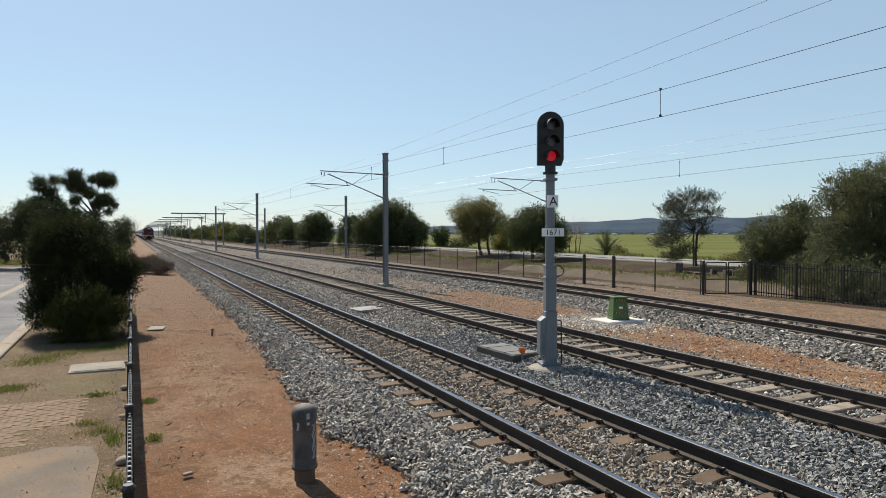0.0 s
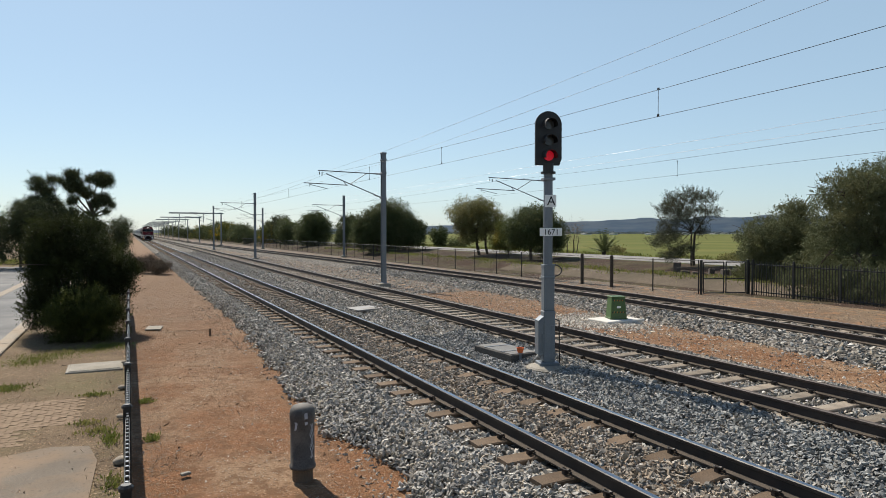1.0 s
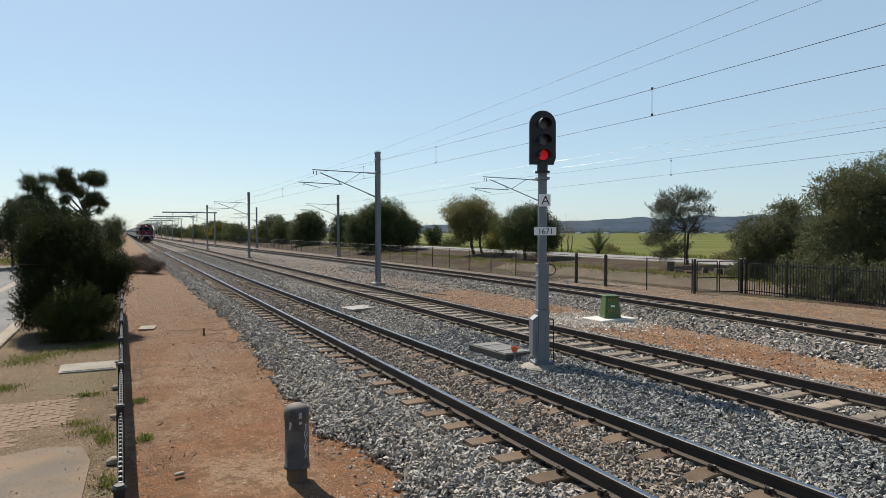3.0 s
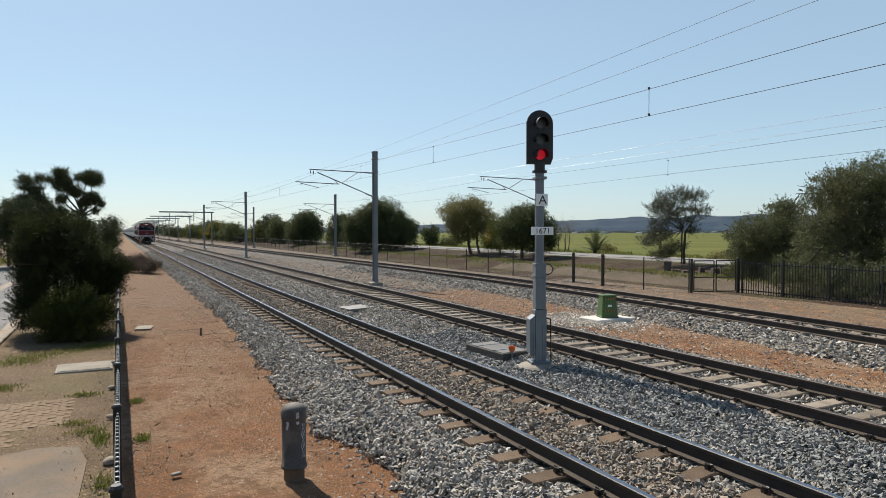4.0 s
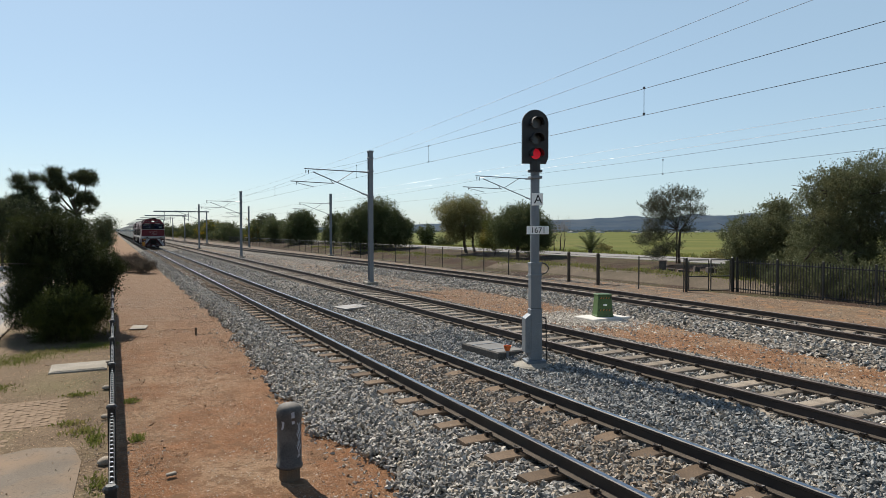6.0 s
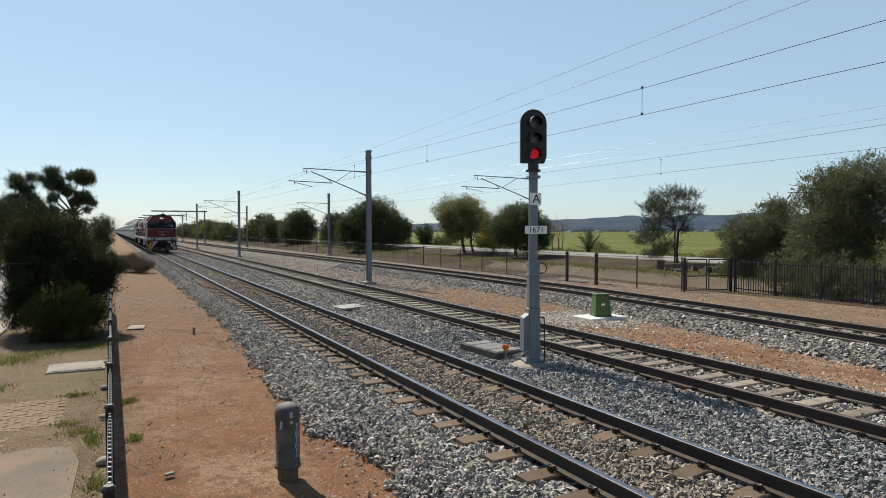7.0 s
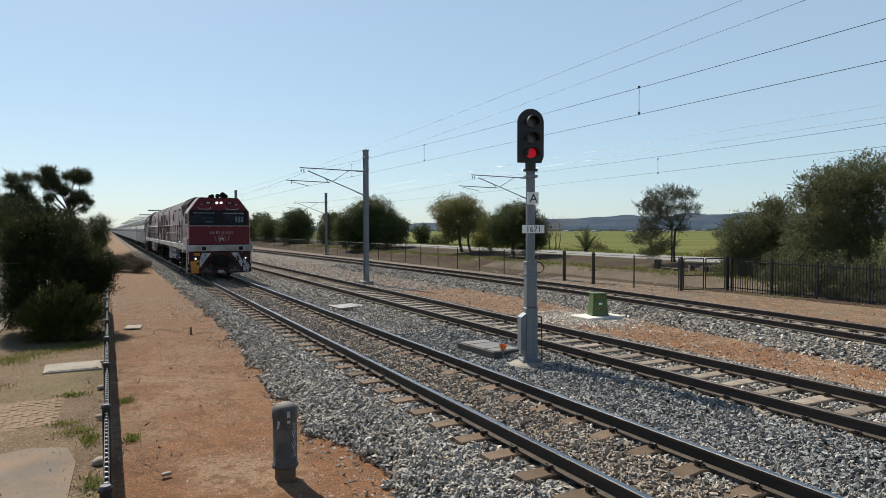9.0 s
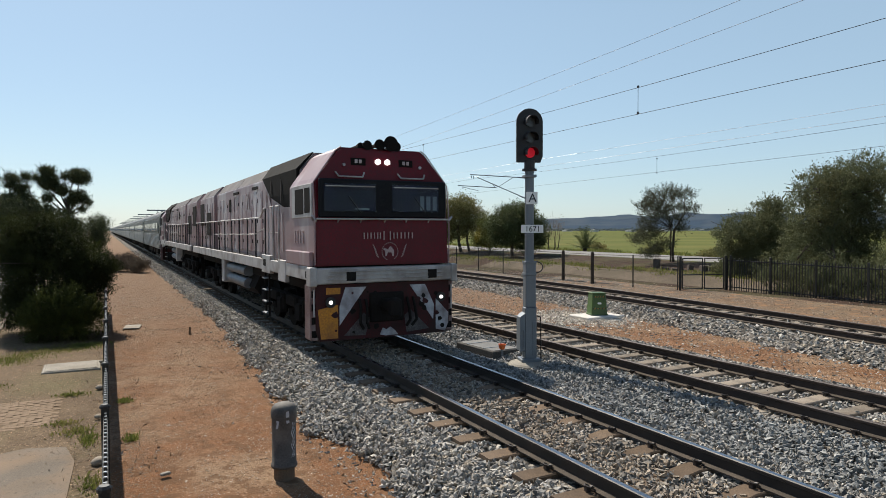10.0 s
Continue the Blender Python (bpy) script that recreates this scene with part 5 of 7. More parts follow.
def plant(name, label, category, at, lobes, mat, clumps, per, size, spread, seed, trunks=(), slim=0.4, droop=0.3, group="", sprigs=0):
    """A tapered trunk with limbs to the lobes, and a crown of many leaves. Lobes are relative to at."""
    rng = np.random.default_rng(seed)
    t = empty(name, label, category, group, at=at)
    if trunks:
        bm = bm_new()
        for (x, y, r, lean) in trunks:
            foot = Vector((x, y, -0.25))
            aim = min(lobes, key=lambda l: (l[0] - x) ** 2 + (l[1] - y) ** 2 + rng.uniform(0, 0.5))
            top = Vector((x + (aim[0] - x) * 0.5 + lean, y + (aim[1] - y) * 0.5, min(aim[2] - aim[5] * 0.55, 0.56 * max(l[2] for l in lobes))))
            mid = foot.lerp(top, 0.5) + Vector((lean * 0.4, rng.uniform(-0.1, 0.1), 0))
            rod(bm, foot, mid, r * 1.25, r, 9)
            rod(bm, mid, top, r, r * 0.8, 9)
            for l in lobes:
                if min(trunks, key=lambda q: (q[0] - l[0]) ** 2 + (q[1] - l[1]) ** 2)[:2] == (x, y):
                    tip = Vector(l[:3]) + Vector((0, 0, l[5] * 0.35))
                    elbow = top.lerp(tip, 0.5) + Vector((rng.uniform(-0.3, 0.3), rng.uniform(-0.3, 0.3), -0.15))
                    rod(bm, top, elbow, r * 0.6, r * 0.4, 7)
                    rod(bm, elbow, tip, r * 0.4, r * 0.12, 6)
                    for _ in range(3):
                        q = elbow.lerp(tip, rng.uniform(0.1, 0.9))
                        dd = Vector(rng.normal(size=3)) * 0.5
                        rod(bm, q, q + Vector((dd.x * l[3], dd.y * l[4], abs(dd.z) * l[5])), r * 0.25, r * 0.06, 5)
        part("trunk", bm, M["bark"], t)
    c, out = shell_points(rng, lobes, clumps)
    V, F = leaves(rng, c, rng.uniform(0.6, 1.4, clumps) * spread, per, size, slim, droop, out)
    if sprigs:
        sc = shoots(rng, lobes, sprigs, spread * 3.2, size)
        V2, F2 = leaves(rng, sc, np.full(len(sc), size * 0.4), 3, size * 0.8, slim, droop)
        V, F = np.concatenate((V, V2)), np.concatenate((F, F2 + len(V)))
    blade_mesh("crown", V, F, mat, t)
    return t


# the dark bush by the street, with a lower one at its foot
plant("bush", "large dense dark green bush beside the street", "bush", (-1.2, 20.6, GROUND),
      [(0, 0, 1.5, 1.25, 1.3, 1.35), (-0.5, 0.2, 2.2, 0.75, 0.9, 0.85), (0.4, 0.1, 1.8, 0.7, 0.9, 0.75), (0.9, 0.0, 1.55, 0.5, 0.8, 0.7), (-0.95, 0, 1.4, 0.42, 0.8, 0.9),
       (0.1, 0, 0.6, 1.05, 1.1, 0.65), (-0.1, 0.3, 2.75, 0.6, 0.6, 0.45), (-0.95, 0.3, 2.2, 0.5, 0.8, 0.6), (0.2, 0.1, 2.4, 0.4, 0.6, 0.35), (-0.75, 0.2, 2.75, 0.55, 0.6, 0.4), (1.1, -0.1, 1.6, 0.28, 0.6, 0.4), (-1.0, 0, 0.65, 0.45, 0.8, 0.6)],
      M["leaf_dark"], 3000, 36, 0.036, 0.08, 1, [(0, 0, 0.09, 0.1), (-0.4, 0.2, 0.07, -0.1), (0.4, 0.1, 0.07, 0.1)], 0.24, -0.9, sprigs=1100)
plant("bush", "low rounded green bush at the foot of a larger one", "bush", (-1.05, 18.9, GROUND),
      [(0, 0, 0.65, 0.85, 0.6, 0.7), (0.4, 0, 0.5, 0.6, 0.5, 0.55), (-0.45, 0, 0.45, 0.5, 0.5, 0.55)],
      M["leaf_low"], 900, 30, 0.03, 0.06, 2, [(0, 0, 0.05, 0.0)], 0.24, -0.9, sprigs=520)
# gums behind it
plant("gum_tree", "tall gum tree with separate rounded leaf clumps", "tree", (-2.9, 60, GROUND),
      [(-1.16, -0.27, 7.36, 0.54, 0.54, 0.39), (-1.04, -0.24, 6.55, 0.75, 0.75, 0.62), (-1.92, 0.11, 6.89, 0.3, 0.3, 0.26), (-0, 0.02, 7.03, 0.23, 0.23, 0.21), (1.11, -0.39, 6.99, 0.8, 0.8, 0.61), (0.72, -0.04, 7.2, 0.53, 0.53, 0.39), (0.95, -0.02, 5.4, 0.67, 0.67, 0.52), (-0.15, -0.22, 5.95, 0.55, 0.55, 0.45), (1.61, 0.08, 4.96, 0.27, 0.27, 0.2), (-1.19, -0.18, 5.32, 0.38, 0.38, 0.33), (-0.6, -0.05, 6.26, 0.39, 0.39, 0.33), (0.42, 0.01, 5.01, 0.37, 0.37, 0.24), (1.2, -0.02, 4.42, 0.29, 0.29, 0.21)],
      M["leaf_gum"], 1000, 34, 0.06, 0.13, 3, [(0.35, 0, 0.13, -0.1)], 0.34, 0.7, sprigs=90)
plant("gum_tree", "tall gum tree with a flat dark crown", "tree", (-5.6, 61, GROUND),
      [(-0.98, 0.07, 6.6, 0.65, 0.65, 0.68), (-0, 0.11, 6.93, 0.38, 0.38, 0.39), (-0.4, 0.35, 6.03, 0.63, 0.63, 0.44), (-0.6, -0.29, 5.28, 1.14, 1.14, 0.44), (-1.47, 0.13, 4.82, 0.74, 0.74, 0.66), (0.28, 0.15, 4.92, 0.64, 0.64, 0.51), (-1.05, -0.34, 4.16, 1.38, 1.38, 0.59), (0.97, -0.39, 4.18, 0.65, 0.65, 0.45), (0.06, 0.87, 3.58, 1.54, 1.54, 0.6)],
      M["leaf_gum"], 1300, 30, 0.065, 0.15, 4, [(0.1, 0, 0.13, 0.1), (-1.0, 0, 0.11, -0.2)], 0.34, 0.7, sprigs=60)
plant("tree", "broad dark tree with dense low foliage", "tree", (-6.6, 59, GROUND),
      [(0, 0, 4.0, 2.0, 1.6, 1.2), (1.8, 0, 4.0, 1.5, 1.4, 1.1), (3.4, 0, 3.2, 1.5, 1.4, 1.2), (-1.8, 0, 3.2, 1.5, 1.5, 1.2), (0, 0, 1.8, 3.0, 1.8, 1.5)],
      M["leaf_gum"], 900, 30, 0.08, 0.2, 5, [(0, 0, 0.15, 0.1), (2.5, 0, 0.12, 0.1)], 0.4, 0.3)
plant("cypress", "slim dark cypress behind other trees", "tree", (-7.9, 62, GROUND),
      [(0, 0, 4.6, 0.4, 0.4, 1.0), (0, 0, 3.2, 0.45, 0.45, 1.5)], M["leaf_dark"], 120, 24, 0.1, 0.14, 6, [(0, 0, 0.1, 0.0)], 0.3, -1)
plant("tree", "dark tree at the edge of the street", "tree", (-10.6, 60, GROUND),
      [(0, 0, 3.4, 1.5, 1.4, 1.3), (1.2, 0, 3.0, 1.0, 1.2, 1.0), (-1.5, 0, 3.0, 1.5, 1.4, 1.2), (0, 0, 1.6, 2.2, 1.5, 1.4)], M["leaf_gum"], 460, 24, 0.12, 0.2, 7, [(0, 0, 0.14, 0.1)])
plant("hedge_trees", "row of dense dark trees along the railway", "trees", (-3.0, 86, GROUND),
      [(1.9, 0, 2.9, 1.1, 2.5, 1.6), (2.5, 0, 3.6, 0.9, 1.5, 0.8), (0.3, 0, 2.9, 1.6, 2, 1.5), (-1.8, 0, 3.0, 2, 2, 1.6), (1.7, 0, 1.2, 1.4, 2.5, 1.2), (2.4, 6, 2.2, 0.9, 3, 1.5)],
      M["leaf_gum"], 700, 30, 0.09, 0.24, 8, [(0, 0, 0.15, 0.1), (1.5, 0, 0.14, 0.1)])
plant("dry_shrub", "brown leafless shrub beside the ballast", "shrub", (1.15, 49.0, GROUND),
      [(0, 0, 0.6, 0.85, 1.2, 0.55), (0.7, -1.5, 0.45, 0.7, 1.2, 0.45), (-0.6, 0.5, 0.5, 0.5, 1, 0.5)], M["dry_dark"], 620, 34, 0.08, 0.1, 9, (), 0.09, -1.2)

# trees beyond the tracks
plant("tree", "large dense dark green tree by the far road", "tree", (31.0, 81.0, -0.3),
      [(0, 0, 3.6, 3.2, 3.2, 2.6), (-2.2, 0, 2.8, 2.6, 2.6, 2.2), (2.6, 0, 3.0, 2.5, 2.6, 2.3), (0.8, 0, 5.2, 2.6, 2.4, 1.7), (-1.2, 0, 4.9, 2.0, 2.2, 1.5), (3.6, 0, 1.8, 1.9, 2, 1.6), (-3.4, 0, 1.7, 1.8, 2, 1.4), (0, 0, 1.2, 3.6, 2.4, 1.3), (-3.8, 0, 3.2, 1.3, 1.6, 1.4), (4.2, 0, 3.2, 1.2, 1.6, 1.5)],
      M["leaf_green"], 2000, 36, 0.1, 0.22, 11, [(0, 0, 0.2, 0.1), (-1.5, 0, 0.16, -0.2), (2, 0, 0.16, 0.3)], 0.45)
plant("tree", "rounded dark tree by the far road", "tree", (31.0, 119.0, -0.4),
      [(0, 0, 3.8, 3.0, 3, 2.4), (-1.6, 0, 2.6, 2.2, 2.4, 2.0), (1.8, 0, 2.6, 2.0, 2.4, 2.0), (0.2, 0, 5.0, 2.2, 2.2, 1.4), (0, 0, 1.0, 2.8, 2.4, 1.1)], M["leaf_green"], 1000, 34, 0.12, 0.27, 12, [(0, 0, 0.2, 0.1)])
plant("tree", "dark tree beside others by the far road", "tree", (33.0, 105.0, -0.4),
      [(0, 0, 3.4, 2.0, 2.2, 2.0), (-0.6, 0, 1.8, 1.8, 2, 1.5), (0.6, 0, 4.5, 1.4, 1.5, 1.1), (2.0, 0, 2.2, 1.4, 2, 1.6)], M["leaf_green"], 600, 34, 0.11, 0.25, 13, [(0, 0, 0.18, 0.1)])
plant("tree", "broad olive-yellow tree with an open crown", "tree", (32.6, 59.5, -0.35),
      [(-1.2, 0, 4.7, 2.0, 2.0, 1.45), (0.6, 0, 5.1, 1.6, 1.8, 1.15), (1.9, 0, 3.9, 1.5, 1.7, 1.3), (-0.2, 0, 3.4, 2.2, 2.0, 1.2), (2.8, 0, 3.0, 0.9, 1.2, 1.0), (-1.0, 0, 2.2, 1.2, 1.2, 0.8), (-1.6, 0, 3.6, 1.0, 1.2, 1.0), (1.0, 0, 2.4, 1.0, 1.2, 0.7)],
      M["leaf_olive"], 1150, 32, 0.08, 0.19, 14, [(0.5, 0, 0.15, -0.5), (1.5, 0, 0.12, -0.6)], 0.4)
plant("wattle", "yellow-green wattle leaning over the bank", "tree", (32.6, 53.8, -0.6),
      [(0, 0, 3.4, 1.0, 1.1, 1.1), (0.9, 0, 2.6, 0.9, 1.0, 0.8), (-0.8, 0, 1.9, 0.8, 0.9, 0.7), (0.4, 0, 1.4, 0.8, 0.9, 0.5), (1.5, 0, 3.3, 0.7, 0.8, 0.7)], M["leaf_wattle"], 420, 30, 0.065, 0.17, 15, [(-0.1, 0, 0.1, 0.3)], 0.4)
plant("tree", "dark rounded tree on two trunks", "tree", (32.8, 49.0, -0.5),
      [(0, 0, 3.6, 2.4, 2.4, 1.5), (-1.4, 0, 3.0, 1.5, 1.6, 1.2), (1.6, 0, 3.0, 1.6, 1.6, 1.3), (0.2, 0, 4.3, 1.7, 1.7, 0.85), (2.3, 0, 2.0, 0.9, 1.2, 1.0), (1.0, 0, 1.6, 1.6, 1.2, 0.9), (-1.5, 0, 1.9, 1.0, 1.2, 0.7)],
      M["leaf_green"], 1300, 34, 0.075, 0.18, 16, [(-0.4, 0, 0.15, -0.1), (0.7, 0, 0.12, 0.2)], 0.4)
plant("shrub", "dark shrub at the edge of the field", "shrub", (48.0, 101.0, -0.75),
      [(0, 0, 2.6, 1.6, 1.6, 1.3), (0.3, 0, 1.2, 1.2, 1.3, 1.1), (3.6, 0, 1.0, 2.0, 1.6, 0.8)], M["leaf_green"], 260, 20, 0.17, 0.26, 17, [(0, 0, 0.12, 0.1)])
plant("bare_tree", "thin leafless tree in the field", "tree", (44.5, 59.0, -0.4),
      [(0, 0, 2.6, 1.1, 1.0, 1.4), (-0.6, 0, 3.0, 0.7, 0.8, 0.9), (0.7, 0, 3.2, 0.6, 0.8, 0.8)], M["dry"], 150, 12, 0.1, 0.2, 18, [(0, 0, 0.07, 0.2), (-0.4, 0, 0.05, -0.2), (0.4, 0, 0.05, 0.3)], 0.08, -1)


def palm(at, seed):
    """A low palm: stiff folded fronds out of one crown."""
    rng = np.random.default_rng(seed)
    t = empty("palm", "low dark feathery palm at the edge of the field", "palm", at=at)
    bm = bm_new()
    rod(bm, (0, 0, -0.3), (0, 0, 0.9), 0.25, 0.2, 9)
    part("trunk", bm, M["bark"], t)
    V, F = [], []
    for k in range(64):
        az, el, ln = rng.uniform(0, math.tau), rng.uniform(0.3, 1.5), rng.uniform(1.5, 2.6)
        pts = []
        for u in np.linspace(0, 1, 7):
            r = ln * u
            pts.append(Vector((math.cos(az) * math.cos(el) * r, math.sin(az) * math.cos(el) * r, 0.8 + math.sin(el) * r - 0.5 * u * u * math.cos(el))))
        for a, b in zip(pts, pts[1:]):
            d = (b - a).normalized()
            sd = d.cross(Vector((0, 0, 1))).normalized()
            for q in (0.0, 0.5):
                p = a.lerp(b, q)
                for sg in (-1, 1):
                    i = len(V)
                    tip = p + sd * sg * 0.3 + d * 0.25 - Vector((0, 0, 0.08))
                    V += [p, p + d * 0.06, tip, p - d * 0.01]
                    F.append((i, i + 1, i + 2, i + 3))
    blade_mesh("crown", np.array([tuple(v) for v in V]), np.array(F), M["leaf_green"], t)


for x, y, w, h, sd in ((50.0, 49.5, 1.6, 1.3, 24), (53.0, 44.5, 2.2, 1.0, 25), (56.0, 66.0, 2.4, 1.4, 26), (46.5, 40.0, 1.2, 0.8, 27)):
    plant("shrub", "low yellow-green shrub in the field", "shrub", (x, y, -0.7), [(0, 0, h * 0.5, w * 0.6, w * 0.6, h * 0.5), (w * 0.5, 0, h * 0.4, w * 0.5, w * 0.5, h * 0.4)],
          M["leaf_olive"], 130, 18, 0.1, 0.16, sd, (), 0.4)
palm((44.0, 53.0, -0.5), 19)
plant("casuarina", "feathery grey-green tree leaning over the bank", "tree", (34.6, 32.6, -0.55),
      [(-0.26, -0.16, 5.26, 0.81, 0.81, 0.52), (1.09, -0.15, 5.18, 0.78, 0.78, 0.39), (-1.25, 0.27, 5.03, 0.7, 0.7, 0.45), (-2.74, 0.03, 4.34, 0.34, 0.34, 0.38), (-1.89, -0.02, 4.51, 0.56, 0.56, 0.38), (-0.14, 0.34, 4.37, 1.24, 1.24, 0.55), (1.33, -0.35, 4.2, 0.74, 0.74, 0.33), (-1.45, 0.21, 3.72, 1.01, 1.01, 0.54), (0.09, -0.13, 3.53, 0.99, 0.99, 0.42), (-2.3, -0.26, 3.08, 0.64, 0.64, 0.35), (-2.83, 0.13, 2.26, 0.81, 0.81, 0.41), (-1.55, 0.38, 2.57, 0.87, 0.87, 0.42), (-1.1, -0.25, 1.76, 0.84, 0.84, 0.35), (-1.75, 0.1, 1.24, 0.74, 0.74, 0.32), (0.66, -0.11, 2.91, 0.55, 0.55, 0.2)],
      M["leaf_dull"], 820, 26, 0.09, 0.14, 20, [(0.35, 0, 0.09, -0.25), (0.1, 0.1, 0.05, -0.1)], 0.11, 0.4, sprigs=380)
plant("tree", "low grey-green bushy tree behind the steel fence", "tree", (32.5, 24.4, -0.5),
      [(-1.4, 0, 2.3, 1.3, 1.4, 1.3), (0.2, 0, 2.6, 1.4, 1.5, 1.3), (1.4, 0, 3.0, 1.3, 1.4, 1.4), (-0.6, 0, 1.2, 1.8, 1.4, 1.0), (1.2, 0, 1.2, 1.6, 1.4, 1.0), (1.4, 0, 4.0, 0.7, 0.9, 0.6), (-1.6, 0, 0.5, 1.2, 1.3, 0.8), (0.4, 0, 0.5, 1.6, 1.4, 0.8), (2.3, 0, 1.6, 1.0, 1.2, 1.3)],
      M["leaf_grey"], 2500, 34, 0.058, 0.11, 21, [(0, 0, 0.12, 0.1), (1.4, 0, 0.1, 0.2)], 0.32, 0.8, sprigs=260)
plant("gum_tree", "large drooping grey-green gum behind the steel fence", "tree", (31.0, 18.8, -0.5),
      [(-1.6, 0, 4.5, 1.2, 1.5, 1.2), (-1.9, 0, 3.2, 1.2, 1.4, 1.2), (0.0, 0, 4.0, 1.5, 1.6, 1.4), (-1.4, 0, 1.9, 1.5, 1.5, 1.2), (0.6, 0, 2.6, 1.6, 1.6, 1.4), (1.8, 0, 3.6, 1.6, 1.6, 1.6), (1.4, 0, 1.5, 1.8, 1.5, 1.3), (-0.6, 0, 5.0, 0.8, 1.0, 0.7), (-1.5, 0, 0.7, 1.5, 1.4, 1.0), (0.6, 0, 0.7, 1.7, 1.4, 1.0), (2.2, 0, 0.6, 1.5, 1.4, 1.0), (-2.5, 0, 2.2, 1.0, 1.2, 1.3), (-3.6, 0, 0.7, 1.3, 1.8, 1.0), (-3.4, -2.0, 0.7, 1.3, 1.5, 1.0), (1.6, 0, 5.4, 1.4, 1.5, 1.1), (2.6, 0, 5.0, 1.4, 1.5, 1.5), (0.4, 0, 5.0, 1.1, 1.4, 0.8)],
      M["leaf_grey"], 3100, 34, 0.058, 0.11, 22, [(-0.6, 0, 0.16, -0.2), (0.8, 0, 0.16, 0.2)], 0.3, 1.0, sprigs=360)
plant("gum_tree", "tall grey-green gum at the end of the steel fence", "tree", (31.4, 14.6, -0.5),
      [(-1.0, 0, 5.2, 1.4, 1.6, 1.3), (0.6, 0, 5.6, 1.6, 1.7, 1.3), (-0.4, 0, 3.6, 1.8, 1.7, 1.5), (1.2, 0, 3.4, 1.8, 1.7, 1.6), (0, 0, 1.8, 2.2, 1.7, 1.5), (2.4, 0, 4.6, 1.5, 1.6, 1.6), (-1.4, 0, 0.6, 1.6, 1.4, 0.9), (1.2, 0, 0.6, 1.8, 1.5, 0.9), (0.2, 0, 6.1, 1.0, 1.1, 0.6), (-3.6, 0, 0.8, 1.3, 1.8, 1.1), (-3.6, -2.0, 0.8, 1.3, 1.6, 1.1)],
      M["leaf_grey"], 2000, 28, 0.06, 0.12, 23, [(0, 0, 0.18, 0.1), (1.2, 0, 0.16, 0.3)], 0.3, 1.0, sprigs=320)
far_rng = np.random.default_rng(31)
for k, (x, y, w, h, mt) in enumerate(((31, 140, 3.4, 4.8, "leaf_green"), (32, 152, 4.2, 5.9, "leaf_gum"), (30, 160, 4.5, 4.6, "leaf_wattle"), (29, 176, 5, 5.0, "leaf_green"), (28, 192, 5, 5.2, "leaf_green"),
                                      (27, 210, 5.5, 5.6, "leaf_wattle"), (26.5, 228, 5.5, 6.0, "leaf_green"), (26, 250, 6, 6.2, "leaf_green"), (25.5, 275, 6, 6.8, "leaf_wattle"), (25, 305, 7, 7.0, "leaf_gum"),
                                      (25, 345, 8, 8.0, "leaf_green"), (25, 395, 9, 8.4, "leaf_gum"), (24, 450, 10, 8.8, "leaf_gum"), (38, 100, 3, 3.2, "leaf_green"))):
    h *= far_rng.uniform(0.85, 1.3)
    lobes = [(far_rng.uniform(-0.5, 0.5) * w, far_rng.uniform(-3, 3), h * far_rng.uniform(0.3, 0.72), w * far_rng.uniform(0.3, 0.5), 3.0, h * far_rng.uniform(0.2, 0.3)) for _ in range(6)]
    lobes.append((0, 0, h * 0.25, w * 0.75, 3.5, h * 0.27))
    plant("tree", "flowering yellow-green tree in the row by the railway" if mt == "leaf_wattle" else "dense green tree in the row by the railway", "tree",
          (x, y, -0.5), lobes, M[mt], 300, 30, 0.16, 0.38, 40 + k, [(0, 0, 0.2, 0.1)], 0.5, group="row of trees by the railway")


def tufts(name, label, spots, n, h, mat, seed, slim=0.06, rise=1.0):
    """Upright blades in loose patches on the ground: (x, y, radius x, radius y)."""
    rng = np.random.default_rng(seed)
    S = np.array(spots)[rng.integers(0, len(spots), n)]
    p = S[:, :2] + rng.normal(size=(n, 2)) * S[:, 2:] * 0.5
    z = np.array([land(a, b) for a, b in p])
    base = np.column_stack((p, z))
    d = rng.normal(size=(n, 3)) * 0.5
    d[:, 2] = rise
    d /= np.linalg.norm(d, axis=1)[:, None]
    e = np.cross(d, rng.normal(size=(n, 3)) if rise > 0.5 else np.tile((0.0, 0.0, 1.0), (n, 1)))
    e /= np.linalg.norm(e, axis=1)[:, None]
    base[:, 2] += 0.004
    s = h * rng.uniform(0.4, 1.3, (n, 1))
    V = np.stack([base, base + d * s * 0.5 + e * s * slim, base + d * s, base + d * s * 0.5 - e * s * slim], 1).reshape(-1, 3)
    return tagged(blade_mesh(name, V, np.arange(len(V)).reshape(-1, 4), mat), label, "grass", kind="stuff")


tufts("grass", "patchy green grass in front of the bush", [(-1.6, 17.0, 0.7, 0.7), (-0.9, 17.4, 0.8, 0.5), (-0.4, 17.9, 0.5, 0.4), (-1.9, 16.3, 0.5, 0.6), (-2.0, 13.6, 0.35, 0.3)], 5200, 0.05, M["weed"], 51, 0.14)
tufts("weeds", "small green weeds along the fence", [(-0.55, 12.5, 0.22, 0.12), (-0.42, 10.2, 0.22, 0.25), (-0.25, 9.7, 0.12, 0.3), (-0.6, 10.7, 0.2, 0.15), (0.22, 11.7, 0.1, 0.14), (-0.18, 8.0, 0.12, 0.3), (0.25, 9.5, 0.1, 0.2)], 1500, 0.06, M["weed"], 52, 0.16)
tufts("litter", "dry stalks and leaf litter strewn on the dirt", [(0.3 + 0.35 * (k % 8), 5.5 + k * 0.55, 0.5, 0.9) for k in range(46)], 2600, 0.04, M["dry"], 56, 0.12, 0.06)
